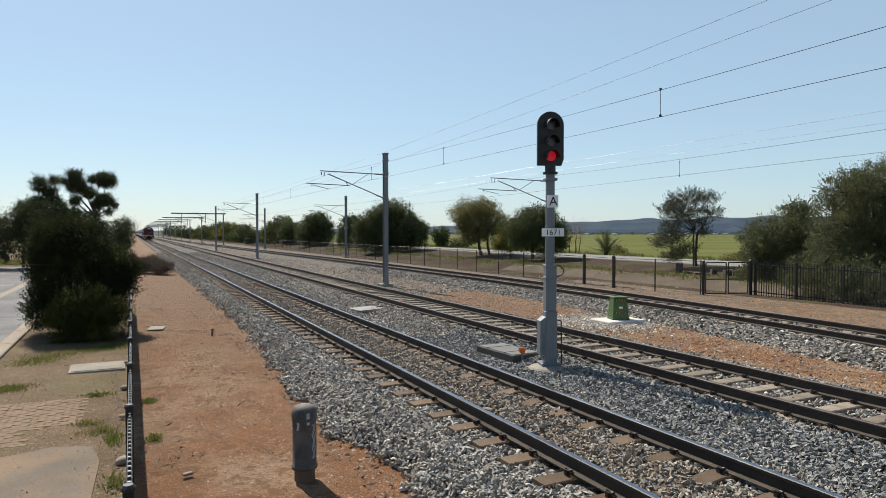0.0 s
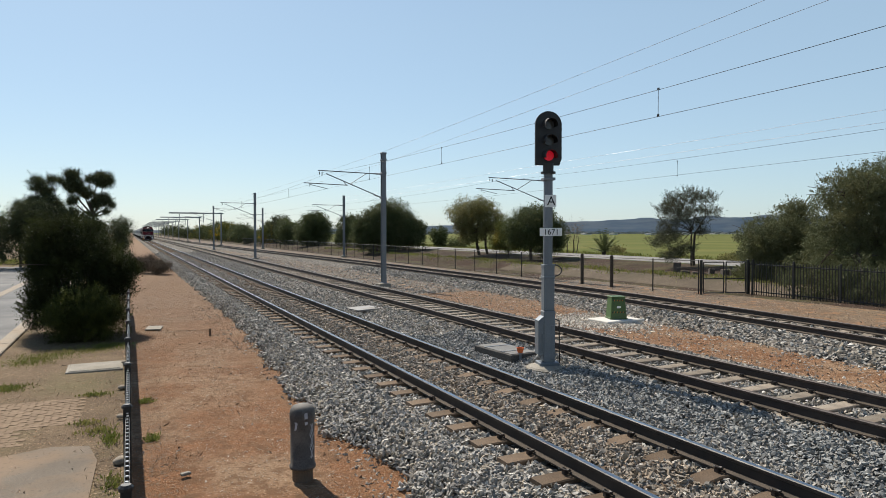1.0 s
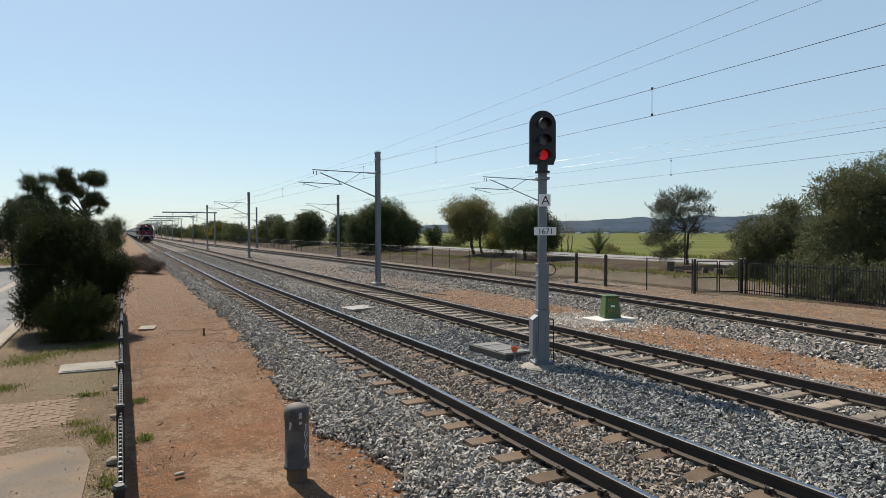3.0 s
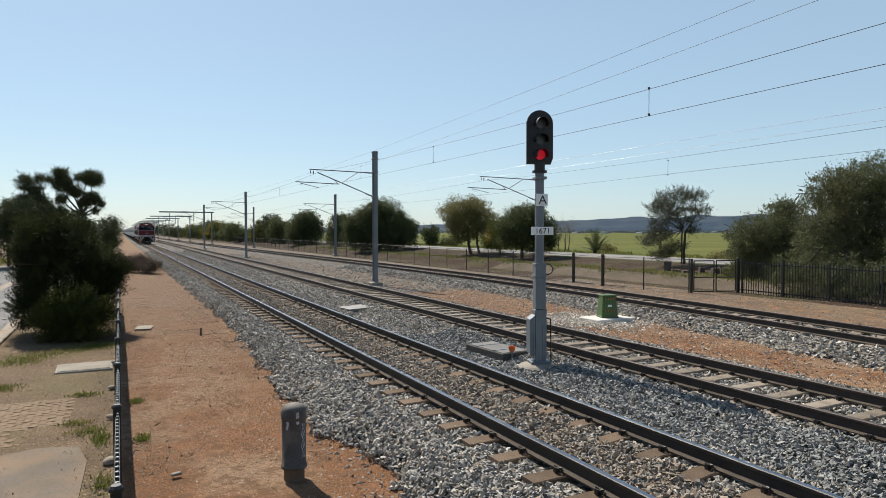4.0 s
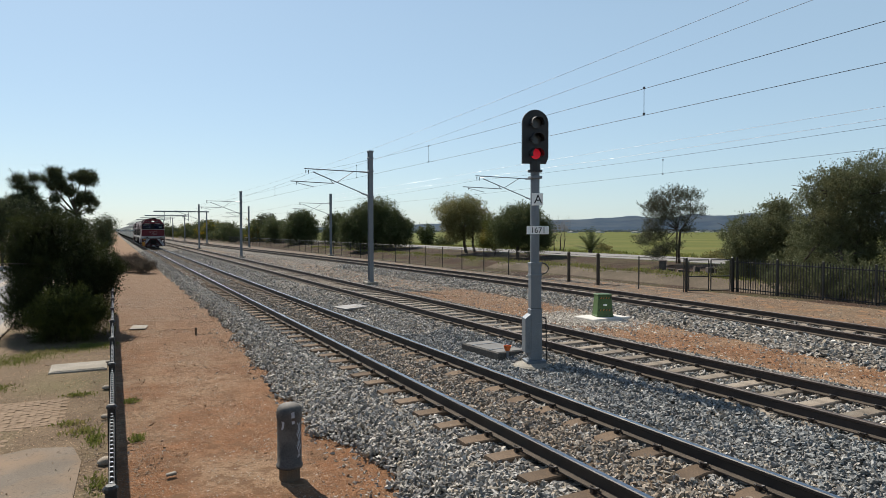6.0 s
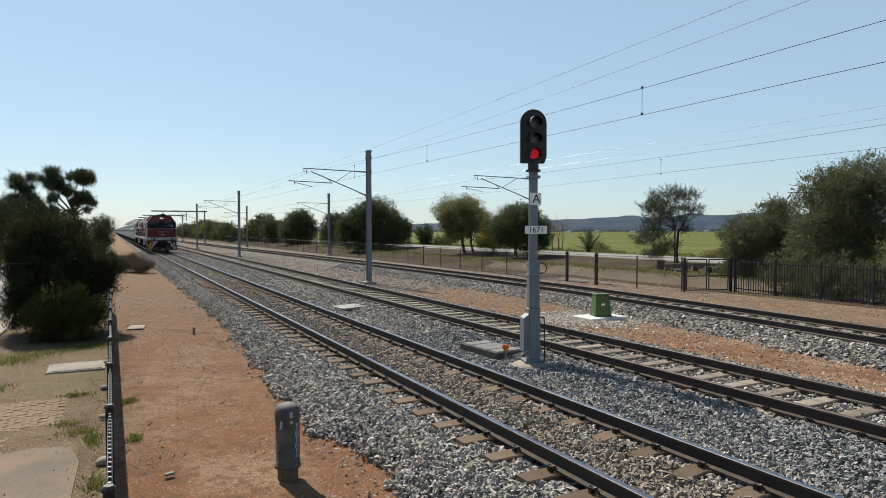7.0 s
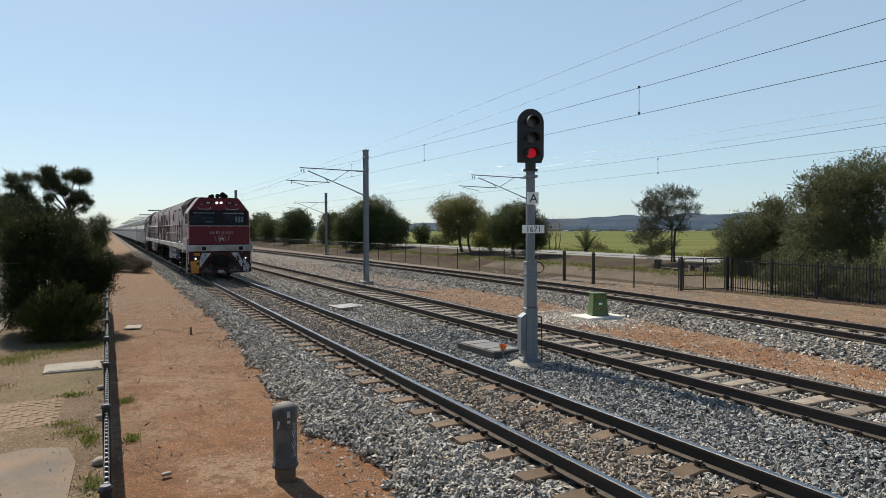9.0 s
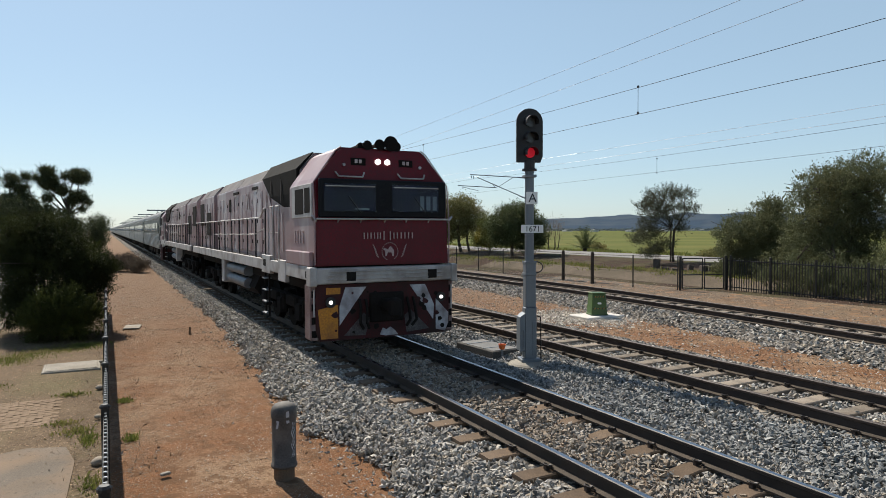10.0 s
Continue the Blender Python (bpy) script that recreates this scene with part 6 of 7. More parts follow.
tufts("litter", "dry stalks and leaf litter at the foot of the fence", [(0.25, 7 + k * 0.4, 0.3, 0.4) for k in range(28)] + [(-0.3, 7 + k * 0.4, 0.35, 0.4) for k in range(28)], 4200, 0.06, M["dry"], 57, 0.1, 0.1)
tufts("dry_grass", "dry and green grass on the bank", [(28.9 + 0.5 * (k % 3), 22 + k * 1.9, 0.8, 1.6) for k in range(44)], 9000, 0.2, M["weed"], 53, 0.1)
tufts("field_grass", "rough green grass at the edge of the field", [(47 + (k % 5) * 3, 34 + k * 2.4, 3, 3) for k in range(40)], 9000, 0.5, M["weed"], 54, 0.1)
# ---- beyond the field ----
def hills():
    """A long low ridge at the horizon, clad in dark scrub."""
    rng = np.random.default_rng(5)
    n = 420
    V, F = [], []
    az = np.linspace(radians(-75), radians(95), n)
    for k, a in enumerate(az):
        d = 4300
        deg = math.degrees(a)
        top = float(np.interp(deg, (-75, -10, 8, 22, 26, 32, 40, 46, 50, 58, 70, 95), (8, 10, 16, 34, 50, 62, 78, 90, 98, 92, 84, 70)))
        top += 4 * noise.noise((a * 22, 0, 0)) + 2.5 * noise.noise((a * 90, 2, 0)) + 1.5 * noise.noise((a * 300, 4, 0))
        for j, (q, h) in enumerate(((0.78, 0.0), (0.84, 0.35), (0.9, 0.7), (0.96, 1.0), (1.0, 0.9))):
            hh = top * h * (1 + 0.18 * noise.noise((a * 30, j * 0.8, 5)))
            V.append((math.sin(a) * d * q, math.cos(a) * d * q, -1 + hh))
    for k in range(n - 1):
        for j in range(4):
            F.append((k * 5 + j, (k + 1) * 5 + j, (k + 1) * 5 + j + 1, k * 5 + j + 1))
    # the haze of distance is painted into the scrub's blue-grey
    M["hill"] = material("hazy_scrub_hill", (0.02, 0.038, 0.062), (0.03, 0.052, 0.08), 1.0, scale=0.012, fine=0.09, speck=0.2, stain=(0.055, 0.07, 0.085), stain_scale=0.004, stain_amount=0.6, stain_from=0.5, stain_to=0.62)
    tagged(raw("hills", V, F, M["hill"], smooth=True), "long low hills at the horizon with haze painted in blue-grey", "hills", kind="structure")


hills()


def far_strip(name, label, category, items, mat):
    for x, y, w, d, h in items:
        bm = bm_new()
        box(bm, -w / 2, w / 2, -d / 2, d / 2, -0.3, h)
        prism(bm, [(-w / 2 - 0.4, h), (w / 2 + 0.4, h), (0, h + min(2.5, w * 0.12))], "y", -d / 2 - 0.4, d / 2 + 0.4, 1)
        o = tagged(part(name, bm, [mat, M["car_roof"]]), label, category, "far sheds")
        o.location = (x, y, -0.8)


M["shed"] = material("pale_far_wall", (0.62, 0.62, 0.6), (0.5, 0.5, 0.49), 0.8, scale=0.2, fine=1)
rb = random.Random(8)
far_strip("shed", "low pale far-off shed beyond the field", "building",
          [(900 * math.sin(a) * q, 900 * math.cos(a) * q, rb.uniform(5, 12), 8, rb.uniform(0.8, 1.8)) for a, q in
           ((radians(v), rb.uniform(0.85, 1.15)) for v in (24.2, 25.1, 26.0, 33.5, 35.0, 36.4, 38.2, 40.5, 43.5, 45.0, 46.2, 47.3, 48.4, 49.2, 50.3))], M["shed"])


def scrub_band():
    """A far belt of dark trees between the field and the hills."""
    rng = np.random.default_rng(61)
    n = 1500
    a = rng.uniform(radians(16), radians(66), n)
    d = rng.uniform(1000, 1500, n)
    c = np.column_stack((np.sin(a) * d, np.cos(a) * d, rng.uniform(-1.0, 2.0, n)))
    V, F = leaves(rng, c, np.full(n, 3.5), 14, 1.5, 0.7)
    V[:, 2] = np.maximum(V[:, 2] * 0.45, -0.7)
    # bluish leaf tones stand in for haze over the far trees
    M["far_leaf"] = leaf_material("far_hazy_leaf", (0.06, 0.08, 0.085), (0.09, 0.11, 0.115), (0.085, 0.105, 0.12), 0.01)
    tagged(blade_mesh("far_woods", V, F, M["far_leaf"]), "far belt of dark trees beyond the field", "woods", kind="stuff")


scrub_band()

# ---- far road on the bank ----
M["pale_road"] = material("pale_far_road", (0.25, 0.24, 0.225), (0.2, 0.19, 0.18), 0.85, scale=0.5, fine=20, bump=0.2)
ys = list(range(-60, 420, 6))
V = [(x, y, 0.075) for y in ys for x in (36.3, 42.7)]
F = [(2 * k, 2 * k + 1, 2 * k + 3, 2 * k + 2) for k in range(len(ys) - 1)]
n = len(V)
V += [(x, y, -0.3) for y in ys for x in (36.3, 42.7)]
F += [(2 * k, 2 * k + 2, n + 2 * k + 2, n + 2 * k) for k in range(len(ys) - 1)]
tagged(raw("far_road", V, F, M["pale_road"]), "pale road along the top of the bank", "road", kind="structure")
# drain wall below the bank
M["drain"] = material("stained_drain_concrete", (0.15, 0.118, 0.085), (0.1, 0.08, 0.058), 0.9, scale=0.8, fine=12, bump=0.5, stain=(0.062, 0.054, 0.034), stain_scale=0.3, stain_amount=0.8)
bm = bm_new()
prism(bm, [(26.95, -0.79), (28.85, -0.25), (29.05, -0.26), (29.05, -0.5), (26.95, -1.0)], "y", 4, 46)
tagged(part("drain", bm, M["drain"]), "pale concrete edge of a shallow drain", "drain", kind="structure")


# ---- fences ----
def mesh_fence():
    f = empty("wire_fence", "tall thin dark wire fence with slim steel posts", "fence")
    ys = [20.5, 22.6, 25.0, 27.4] + [27.4 + 3.0 * k for k in range(1, 40)]
    fx = lambda y: float(np.interp(y, (20.5, 24, 30, 200), (22.2, 21.2, 21.4, 22.5)))
    for k, y in enumerate(ys):
        thick = 0.085 if k in (2, 3) else 0.028
        bm = bm_new()
        x = fx(y)
        rod(bm, (x, y, -0.6), (x, y, 1.12), thick, seg=8)
        if thick > 0.05:
            lathe(bm, [(thick, 1.12), (thick * 0.9, 1.17), (thick * 0.4, 1.2)], 8, (x, y, 0))
        part("post", bm, M["bark"] if thick > 0.05 else M["dark_steel"], f, "weathered brown timber post" if thick > 0.05 else "")
    for z, r in ((1.08, 0.014), (0.35, 0.004), (-0.3, 0.006), (0.75, 0.003)):
        bm = bm_new()
        for a, b in zip(ys, ys[1:]):
            rod(bm, (fx(a), a, z), (fx(b), b, z), r, seg=5)
        part("fence_wire", bm, M["dark_steel"], f)
    V, F = [], []
    y = 30.0
    while y < ys[-1]:        # fine upright wires of the mesh
        x, k, r = fx(y), len(V), 0.003
        V += [(x + a * r, y + b * r, z) for z in (-0.36, 1.08) for a, b in ((1, 0), (-0.5, 0.87), (-0.5, -0.87))]
        F += [(k + a, k + (a + 1) % 3, k + 3 + (a + 1) % 3, k + 3 + a) for a in range(3)]
        y += 0.1
    raw("mesh_infill", V, F, M["dark_steel"], f)["kind"] = "stuff"
    return f


mesh_fence()


def gate():
    g = empty("gate", "closed double gate of black tubes with mesh", "gate")
    a, b = Vector((22.3, 20.45, 0)), Vector((24.4, 19.8, 0))
    for p in (a, b):
        bm = bm_new()
        box(bm, p.x - 0.045, p.x + 0.045, p.y - 0.045, p.y + 0.045, -0.6, 1.12, 0.01)
        part("gate_post", bm, M["dark_steel"], g)
    for u0, u1 in ((0.05, 0.48), (0.53, 0.95)):
        p, q = a.lerp(b, u0), a.lerp(b, u1)
        bm = bm_new()
        for z in (-0.32, 0.3, 1.02):
            rod(bm, (p.x, p.y, z), (q.x, q.y, z), 0.025, seg=8)
        for e in (p, q):
            rod(bm, (e.x, e.y, -0.32), (e.x, e.y, 1.02), 0.025, seg=8)
        part("gate_leaf", bm, M["dark_steel"], g)


gate()


def palisade():
    f = empty("steel_fence", "black steel palisade fence with upright pickets", "fence")
    x = 24.45
    y = 19.75
    src = None
    while y > 3:
        if src is None:
            bm = bm_new()
            box(bm, -0.013, 0.013, -0.013, 0.013, -0.75, 0.72, 0.003)
            rod(bm, (0, 0, 0.72), (0, 0, 0.8), 0.015, 0.002, 4)
            src = part("picket", bm, M["dark_steel"], f)
            src.location = (x, y, 0.3)
        else:
            share(src, pose(x, y, 0.3 - 0.01 * (19.75 - y)), f)
        y -= 0.12
    for k in range(9):
        yy = 19.6 - 1.95 * k
        bm = bm_new()
        box(bm, x - 0.036, x + 0.036, yy - 0.036, yy + 0.036, -0.9, 1.14 - 0.02 * k, 0.01)
        part("post", bm, M["dark_steel"], f)
    for z in (-0.25, 0.92):
        bm = bm_new()
        rod(bm, (x + 0.03, 19.75, z), (x + 0.03, 3, z - 0.17), 0.025, seg=6)
        part("cross_rail", bm, M["dark_steel"], f)


palisade()


def street_fence():
    """The low black fence of hollow bars along the footpath, seen end on."""
    f = empty("pool_style_fence", "low black tubular steel fence with upright bars along the footpath", "fence")
    top = 0.75
    posts = [-3.85 + 2.055 * k for k in range(15)]
    for y in posts:
        bm = bm_new()
        box(bm, -0.032, 0.032, y - 0.032, y + 0.032, GROUND - 0.2, top, 0.005)
        lathe(bm, [(0.045, top), (0.045, top + 0.02), (0.03, top + 0.035)], 10, (0, y, 0))
        o = part("post", bm, M["dark_steel"], f)
        o.location.x = -0.035
    for z in (top - 0.09, GROUND + 0.12):
        bm = bm_new()
        box(bm, -0.05, -0.012, posts[0], posts[-1], z - 0.018, z + 0.018, 0.004)
        part("cross_rail", bm, M["dark_steel"], f)
    src = None
    y = posts[0] + 0.1
    while y < posts[-1]:
        if src is None:
            bm = bm_new()
            rod(bm, (0, 0, GROUND + 0.06), (0, 0, top - 0.03), 0.0138, seg=6)
            rod(bm, (0, 0, top - 0.03), (0, 0, top - 0.024), 0.012, seg=6, mat=1)
            src = part("bar", bm, [M["dark_steel"], M["galv"]], f)
            src.location = (-0.031, y, 0)
        elif min(abs(y - p) for p in posts) > 0.05:
            share(src, pose(-0.031, y, 0), f)
        y += 0.103
    return f


street_fence()


# ---- things on the railway land ----
def bollard(x, y):
    b = empty("bollard", "stout dark grey concrete bollard with scrawled white paint", "bollard", at=(x, y, GROUND - 0.03))
    M["bollard"] = material("weathered_bollard", (0.1, 0.09, 0.082), (0.07, 0.063, 0.057), 0.75, scale=6, fine=60, bump=0.3, stain=(0.22, 0.2, 0.17), stain_scale=4, stain_amount=0.6)
    bm = bm_new()
    lathe(bm, [(0.115, -0.2), (0.115, 0.13)], 24)
    part("footing", bm, M["sleeper"], b, "bare brown concrete foot")
    bm = bm_new()
    lathe(bm, [(0.145, 0.13), (0.148, 0.16), (0.135, 0.17), (0.134, 0.67), (0.142, 0.69), (0.143, 0.75), (0.135, 0.795), (0.11, 0.83), (0.06, 0.85), (0.01, 0.854)], 28)
    body = part("body", bm, M["bollard"], b, smooth=True)
    rng = random.Random(4)
    # paint strokes follow the round face
    def stroke(pts, wd, mat):
        bm = bm_new()
        prev = None
        for a, z in pts:
            r = 0.137 if z < 0.7 else 0.1455
            ca, sa = math.cos(radians(a)), math.sin(radians(a))
            v = [bm.verts.new((r * math.cos(radians(a - wd)), r * math.sin(radians(a - wd)), z)), bm.verts.new((r * math.cos(radians(a + wd)), r * math.sin(radians(a + wd)), z + 0.01))]
            if prev:
                bm.faces.new((prev[0], prev[1], v[1], v[0]))
            prev = v
        part("paint_mark", bm, mat, body)
    stroke([(-88, 0.775), (-87, 0.72), (-86, 0.68), (-84, 0.64)], 7, M["stripe"])
    for k in range(3):
        a0 = -62 + k * 8
        stroke([(a0 + 5 * math.sin(i * 1.3 + k), 0.64 - i * 0.03) for i in range(14)], 1.8, M["stripe"])
    stroke([(-140, 0.69), (-132, 0.65), (-138, 0.58)], 6, M["stripe"])
    return b


bollard(1.75, 7.3)


def pit(name, label, x, y, z, w, d, h, mat, turn=0, lid=True, frame_mat=None):
    p = empty(name, label, "service pit", at=(x, y, z))
    p.rotation_euler.z = radians(turn)
    bm = bm_new()
    box(bm, -w / 2, w / 2, -d / 2, d / 2, -0.3, h, 0.012)
    part("frame", bm, frame_mat or M["concrete"], p)
    if lid:
        bm = bm_new()
        box(bm, -w / 2 + 0.05, w / 2 - 0.05, -d / 2 + 0.05, d / 2 - 0.05, h - 0.01, h + 0.012, 0.006)
        part("lid", bm, mat, p)
    return p


M["lid"] = material("dull_grey_lid", (0.27, 0.265, 0.255), (0.21, 0.205, 0.2), 0.7, 0.1, scale=3, fine=60, bump=0.4, stain=(0.15, 0.12, 0.09), stain_scale=1.6, stain_amount=0.6)
M["pit_lid"] = material("grey_pit_lid", (0.16, 0.158, 0.15), (0.12, 0.118, 0.112), 0.75, 0.1, scale=3, fine=70, bump=0.4, stain=(0.22, 0.2, 0.17), stain_scale=1.6, stain_amount=0.5)
# pit concrete darkened in colour for the shade on its near side
M["pit_side"] = material("dark_pit_concrete", (0.11, 0.105, 0.095), (0.08, 0.076, 0.07), 0.9, scale=4, fine=60, bump=0.4)
cp = pit("cable_pit", "grey concrete cable pit with a flat lid beside the signal", 7.1, 11.65, -0.27, 0.72, 1.35, 0.15, M["pit_lid"], 4, frame_mat=M["pit_side"])
for k in range(2):
    bm = bm_new()
    box(bm, -0.33, 0.33, -0.02 + (k - 0.5) * 0.62, 0.02 + (k - 0.5) * 0.62, 0.155, 0.17)
    part("lid_bar", bm, M["galv"], cp)


def marker_cup(x, y):
    m = empty("orange_marker", "small orange plastic cup on a short steel stake", "marker", at=(x, y, -0.28))
    bm = bm_new()
    box(bm, -0.025, 0.025, -0.012, 0.012, -0.1, 0.24, 0.004)
    part("stake", bm, M["galv"], m)
    bm = bm_new()
    lathe(bm, [(0.05, 0.2), (0.075, 0.29), (0.08, 0.3), (0.072, 0.3), (0.048, 0.215)], 14)
    part("cup", bm, M["orange"], m)


marker_cup(7.0, 10.95)


def green_box(x, y):
    M["green_paint"] = material("green_cabinet_paint", (0.062, 0.125, 0.03), (0.05, 0.1, 0.026), 0.5, scale=4, fine=50, stain=(0.12, 0.14, 0.06), stain_scale=2, stain_amount=0.4)
    M["slab"] = material("fresh_pale_concrete", (0.58, 0.56, 0.52), (0.48, 0.46, 0.42), 0.9, scale=3, fine=60, bump=0.3)
    slab = empty("concrete_slab", "pale concrete slab under a small cabinet", "slab", at=(x, y, -0.36))
    bm = bm_new()
    box(bm, -0.75, 0.62, -0.5, 0.45, -0.2, 0.085, 0.02)
    part("slab_body", bm, M["slab"], slab)
    g = empty("cable_cabinet", "small green tapered cable cabinet with hazard strips", "cabinet", at=(x - 0.02, y, -0.275))
    g.scale = (0.93, 0.93, 0.93)
    g.rotation_euler.z = radians(-20)
    bm = bm_new()
    w0, w1 = 0.27, 0.22
    r0 = [bm.verts.new((sx * w0, sy * w0 * 0.9, 0.0)) for sx, sy in ((-1, -1), (1, -1), (1, 1), (-1, 1))]
    r1 = [bm.verts.new((sx * w1, sy * w1 * 0.9, 0.68)) for sx, sy in ((-1, -1), (1, -1), (1, 1), (-1, 1))]
    bm.faces.new(r0[::-1])
    bm.faces.new(r1)
    for k in range(4):
        bm.faces.new((r0[k], r0[(k + 1) % 4], r1[(k + 1) % 4], r1[k]))
    bmesh.ops.bevel(bm, geom=list(bm.edges), offset=0.015, segments=1, affect="EDGES")
    part("body", bm, M["green_paint"], g)
    bm = bm_new()
    box(bm, -0.235, 0.235, -0.215, 0.215, 0.68, 0.73, 0.012)
    part("cap", bm, M["green_paint"], g)
    bm = bm_new()
    box(bm, -0.285, 0.285, -0.26, 0.26, 0.0, 0.05, 0.01)
    part("plinth", bm, M["green_paint"], g)
    for z in (0.2, 0.58):
        w = w0 + (w1 - w0) * z / 0.68
        for sgn, ax in ((-1, "y"), (1, "x")):
            for k in range(9):
                u = -w + 0.03 + k * (2 * w - 0.06) / 9
                bm = bm_new()
                e = (2 * w - 0.06) / 9
                if ax == "y":
                    prism(bm, [(u, z), (u + e * 0.5, z), (u + e, z + 0.05), (u + e * 0.5, z + 0.05)], "y", -w * 0.9 - 0.006, -w * 0.9 + 0.02)
                else:
                    prism(bm, [(u * 0.9, z), (u * 0.9 + e * 0.5, z), (u * 0.9 + e, z + 0.05), (u * 0.9 + e * 0.5, z + 0.05)], "x", w - 0.02, w + 0.006)
                part("hazard_mark", bm, M["yellow"] if k % 2 else M["sig_black"], g)
    bm = bm_new()
    box(bm, -0.06, 0.06, -0.235, -0.2, 0.36, 0.42)
    part("plate", bm, M["white_sign"], g)


green_box(13.2, 15.3)


def plate(name, label, x, y, z, w, d, turn, mat, t=0.04):
    bm = bm_new()
    box(bm, -w / 2, w / 2, -d / 2, d / 2, -t, t * 0.5, 0.008)
    o = tagged(part(name, bm, mat), label, "plate")
    o.matrix_basis = pose(x, y, z, random.uniform(-2, 2), random.uniform(-2, 2), turn)
    return o


plate("flat_lid", "flat grey cover lying in the ballast", 7.0, 20.5, -0.2, 0.9, 0.9, 10, M["lid"])
plate("flat_lid", "flat weathered grey board lying on the dirt", 0.62, 20.5, GROUND + 0.012, 0.42, 0.75, -8, M["concrete"], 0.016)
plate("flat_lid", "small grey slate lying on the dirt", 0.55, 7.9, GROUND + 0.02, 0.11, 0.06, 15, M["concrete"], 0.02)
for x, y, z in ((1.95, 18.6, 0.0),):
    bm = bm_new()
    rod(bm, (0, 0, -0.1), (0.01, 0, 0.16), 0.03, 0.028, 8)
    o = tagged(part("stump", bm, M["sleeper"]), "short rusty brown stake in the dirt", "stake")
    o.location = (x, y, GROUND)

# ---- street side ----
M["kerb"] = material("pale_kerb_concrete", (0.36, 0.315, 0.255), (0.3, 0.26, 0.21), 0.9, scale=2, fine=60, bump=0.3, stain=(0.28, 0.22, 0.16), stain_scale=0.8, stain_amount=0.6)
M["paver"] = material("terracotta_grey_paver", (0.25, 0.178, 0.118), (0.2, 0.145, 0.098), 0.9, scale=3, fine=80, bump=0.4, per_piece=0.1)
V, F = [], []
ys = np.linspace(-20, 140, 41)
for y in ys:
    V += [(-5.0, y, GROUND + 0.012), (-2.9, y, GROUND + 0.012)]
for k in range(len(ys) - 1):
    F.append((2 * k, 2 * k + 1, 2 * k + 3, 2 * k + 2))
tagged(raw("street", V, F, M["asphalt"]), "worn pale grey asphalt street", "road", kind="structure")
V = [(x, y, GROUND + 0.008) for y in (-20, 62) for x in (-16, -5.3)]
tagged(raw("car_park", V, [(0, 1, 3, 2)], M["asphalt"]), "worn grey asphalt beyond the gutter", "road", kind="structure")
for x0, x1, h, nm, lb in ((-2.95, -2.62, 0.07, "kerb", "pale concrete kerb along the street"), (-5.35, -4.98, 0.03, "gutter", "pale concrete gutter strip across the asphalt")):
    k = empty(nm, lb, "kerb", kind="structure")
    src = None
    for i in range(36):
        y = 2.0 + i * 2.4
        if src is None:
            bm = bm_new()
            box(bm, x0, x1, 0.006, 2.394, -0.15, h, 0.02)
            src = part("kerb_stone", bm, M["kerb"], k)
            src.location = (0, y, GROUND)
        else:
            share(src, pose(0, y, GROUND + random.uniform(-0.004, 0.004)), k)
tufts("lawn", "short green lawn beyond the asphalt", [(-12 + 2 * (i % 4), 66 + 3 * (i // 4), 2.5, 3) for i in range(16)], 5000, 0.2, M["weed"], 55, 0.12)

# interlocking pavers
pv = empty("paving", "worn interlocking brick-like pavers beside the fence", "paving", kind="structure")
src = None
rp = random.Random(12)
for i in range(23):
    for j in range(10):
        x = -0.78 - j * 0.2 - (i % 2) * 0.1
        y = 10.02 + i * 0.108 + 0.04 * math.sin(x * 2.0)
        if y < 10.75 and x > -1.3 - (y - 10.0) * 0.3:
            continue
        if src is None:
            bm = bm_new()
            prism(bm, [(-0.097, -0.05), (-0.05, -0.066), (0.0, -0.05), (0.05, -0.066), (0.097, -0.05), (0.097, 0.036), (0.05, 0.052), (0.0, 0.036), (-0.05, 0.052), (-0.097, 0.036)], "z", -0.05, 0.003)
            src = part("paver", bm, M["paver"], pv)
            src.location = (x, y, land(x, y))
        else:
            share(src, pose(x, y, land(x, y) + rp.uniform(-0.002, 0.004), rp.uniform(-1.0, 1.0), rp.uniform(-1.0, 1.0), rp.uniform(-1, 1)), pv)
bm = bm_new()
pts = [(-0.42, 3.0), (-0.42, 7.4), (-0.38, 8.9), (-0.5, 9.55), (-0.95, 9.72), (-1.6, 9.5), (-2.6, 9.7), (-2.6, 3.0)]
prism(bm, pts, "z", GROUND - 0.2, GROUND - 0.006)
M["apron"] = material("grey_path_concrete", (0.2, 0.168, 0.135), (0.16, 0.135, 0.108), 0.9, scale=1.5, fine=70, bump=0.3, stain=(0.215, 0.148, 0.095), stain_scale=0.9, stain_amount=0.7, stain_from=0.42, stain_to=0.58,
                      grit=((22, (0.1, 0.08, 0.06), 0.6),))
tagged(part("footpath", bm, M["apron"]), "worn grey concrete footpath with dusty edges", "path", kind="structure")
sl = pit("service_lid", "pale ribbed concrete service lid set in the verge", -0.66, 15.1, GROUND, 1.02, 0.9, 0.012, M["concrete"], 1)
for k in range(12):
    bm = bm_new()
    box(bm, -0.42 + k * 0.075, -0.395 + k * 0.075, -0.36, 0.36, 0.024, 0.03)
    part("rib", bm, M["concrete"], sl)


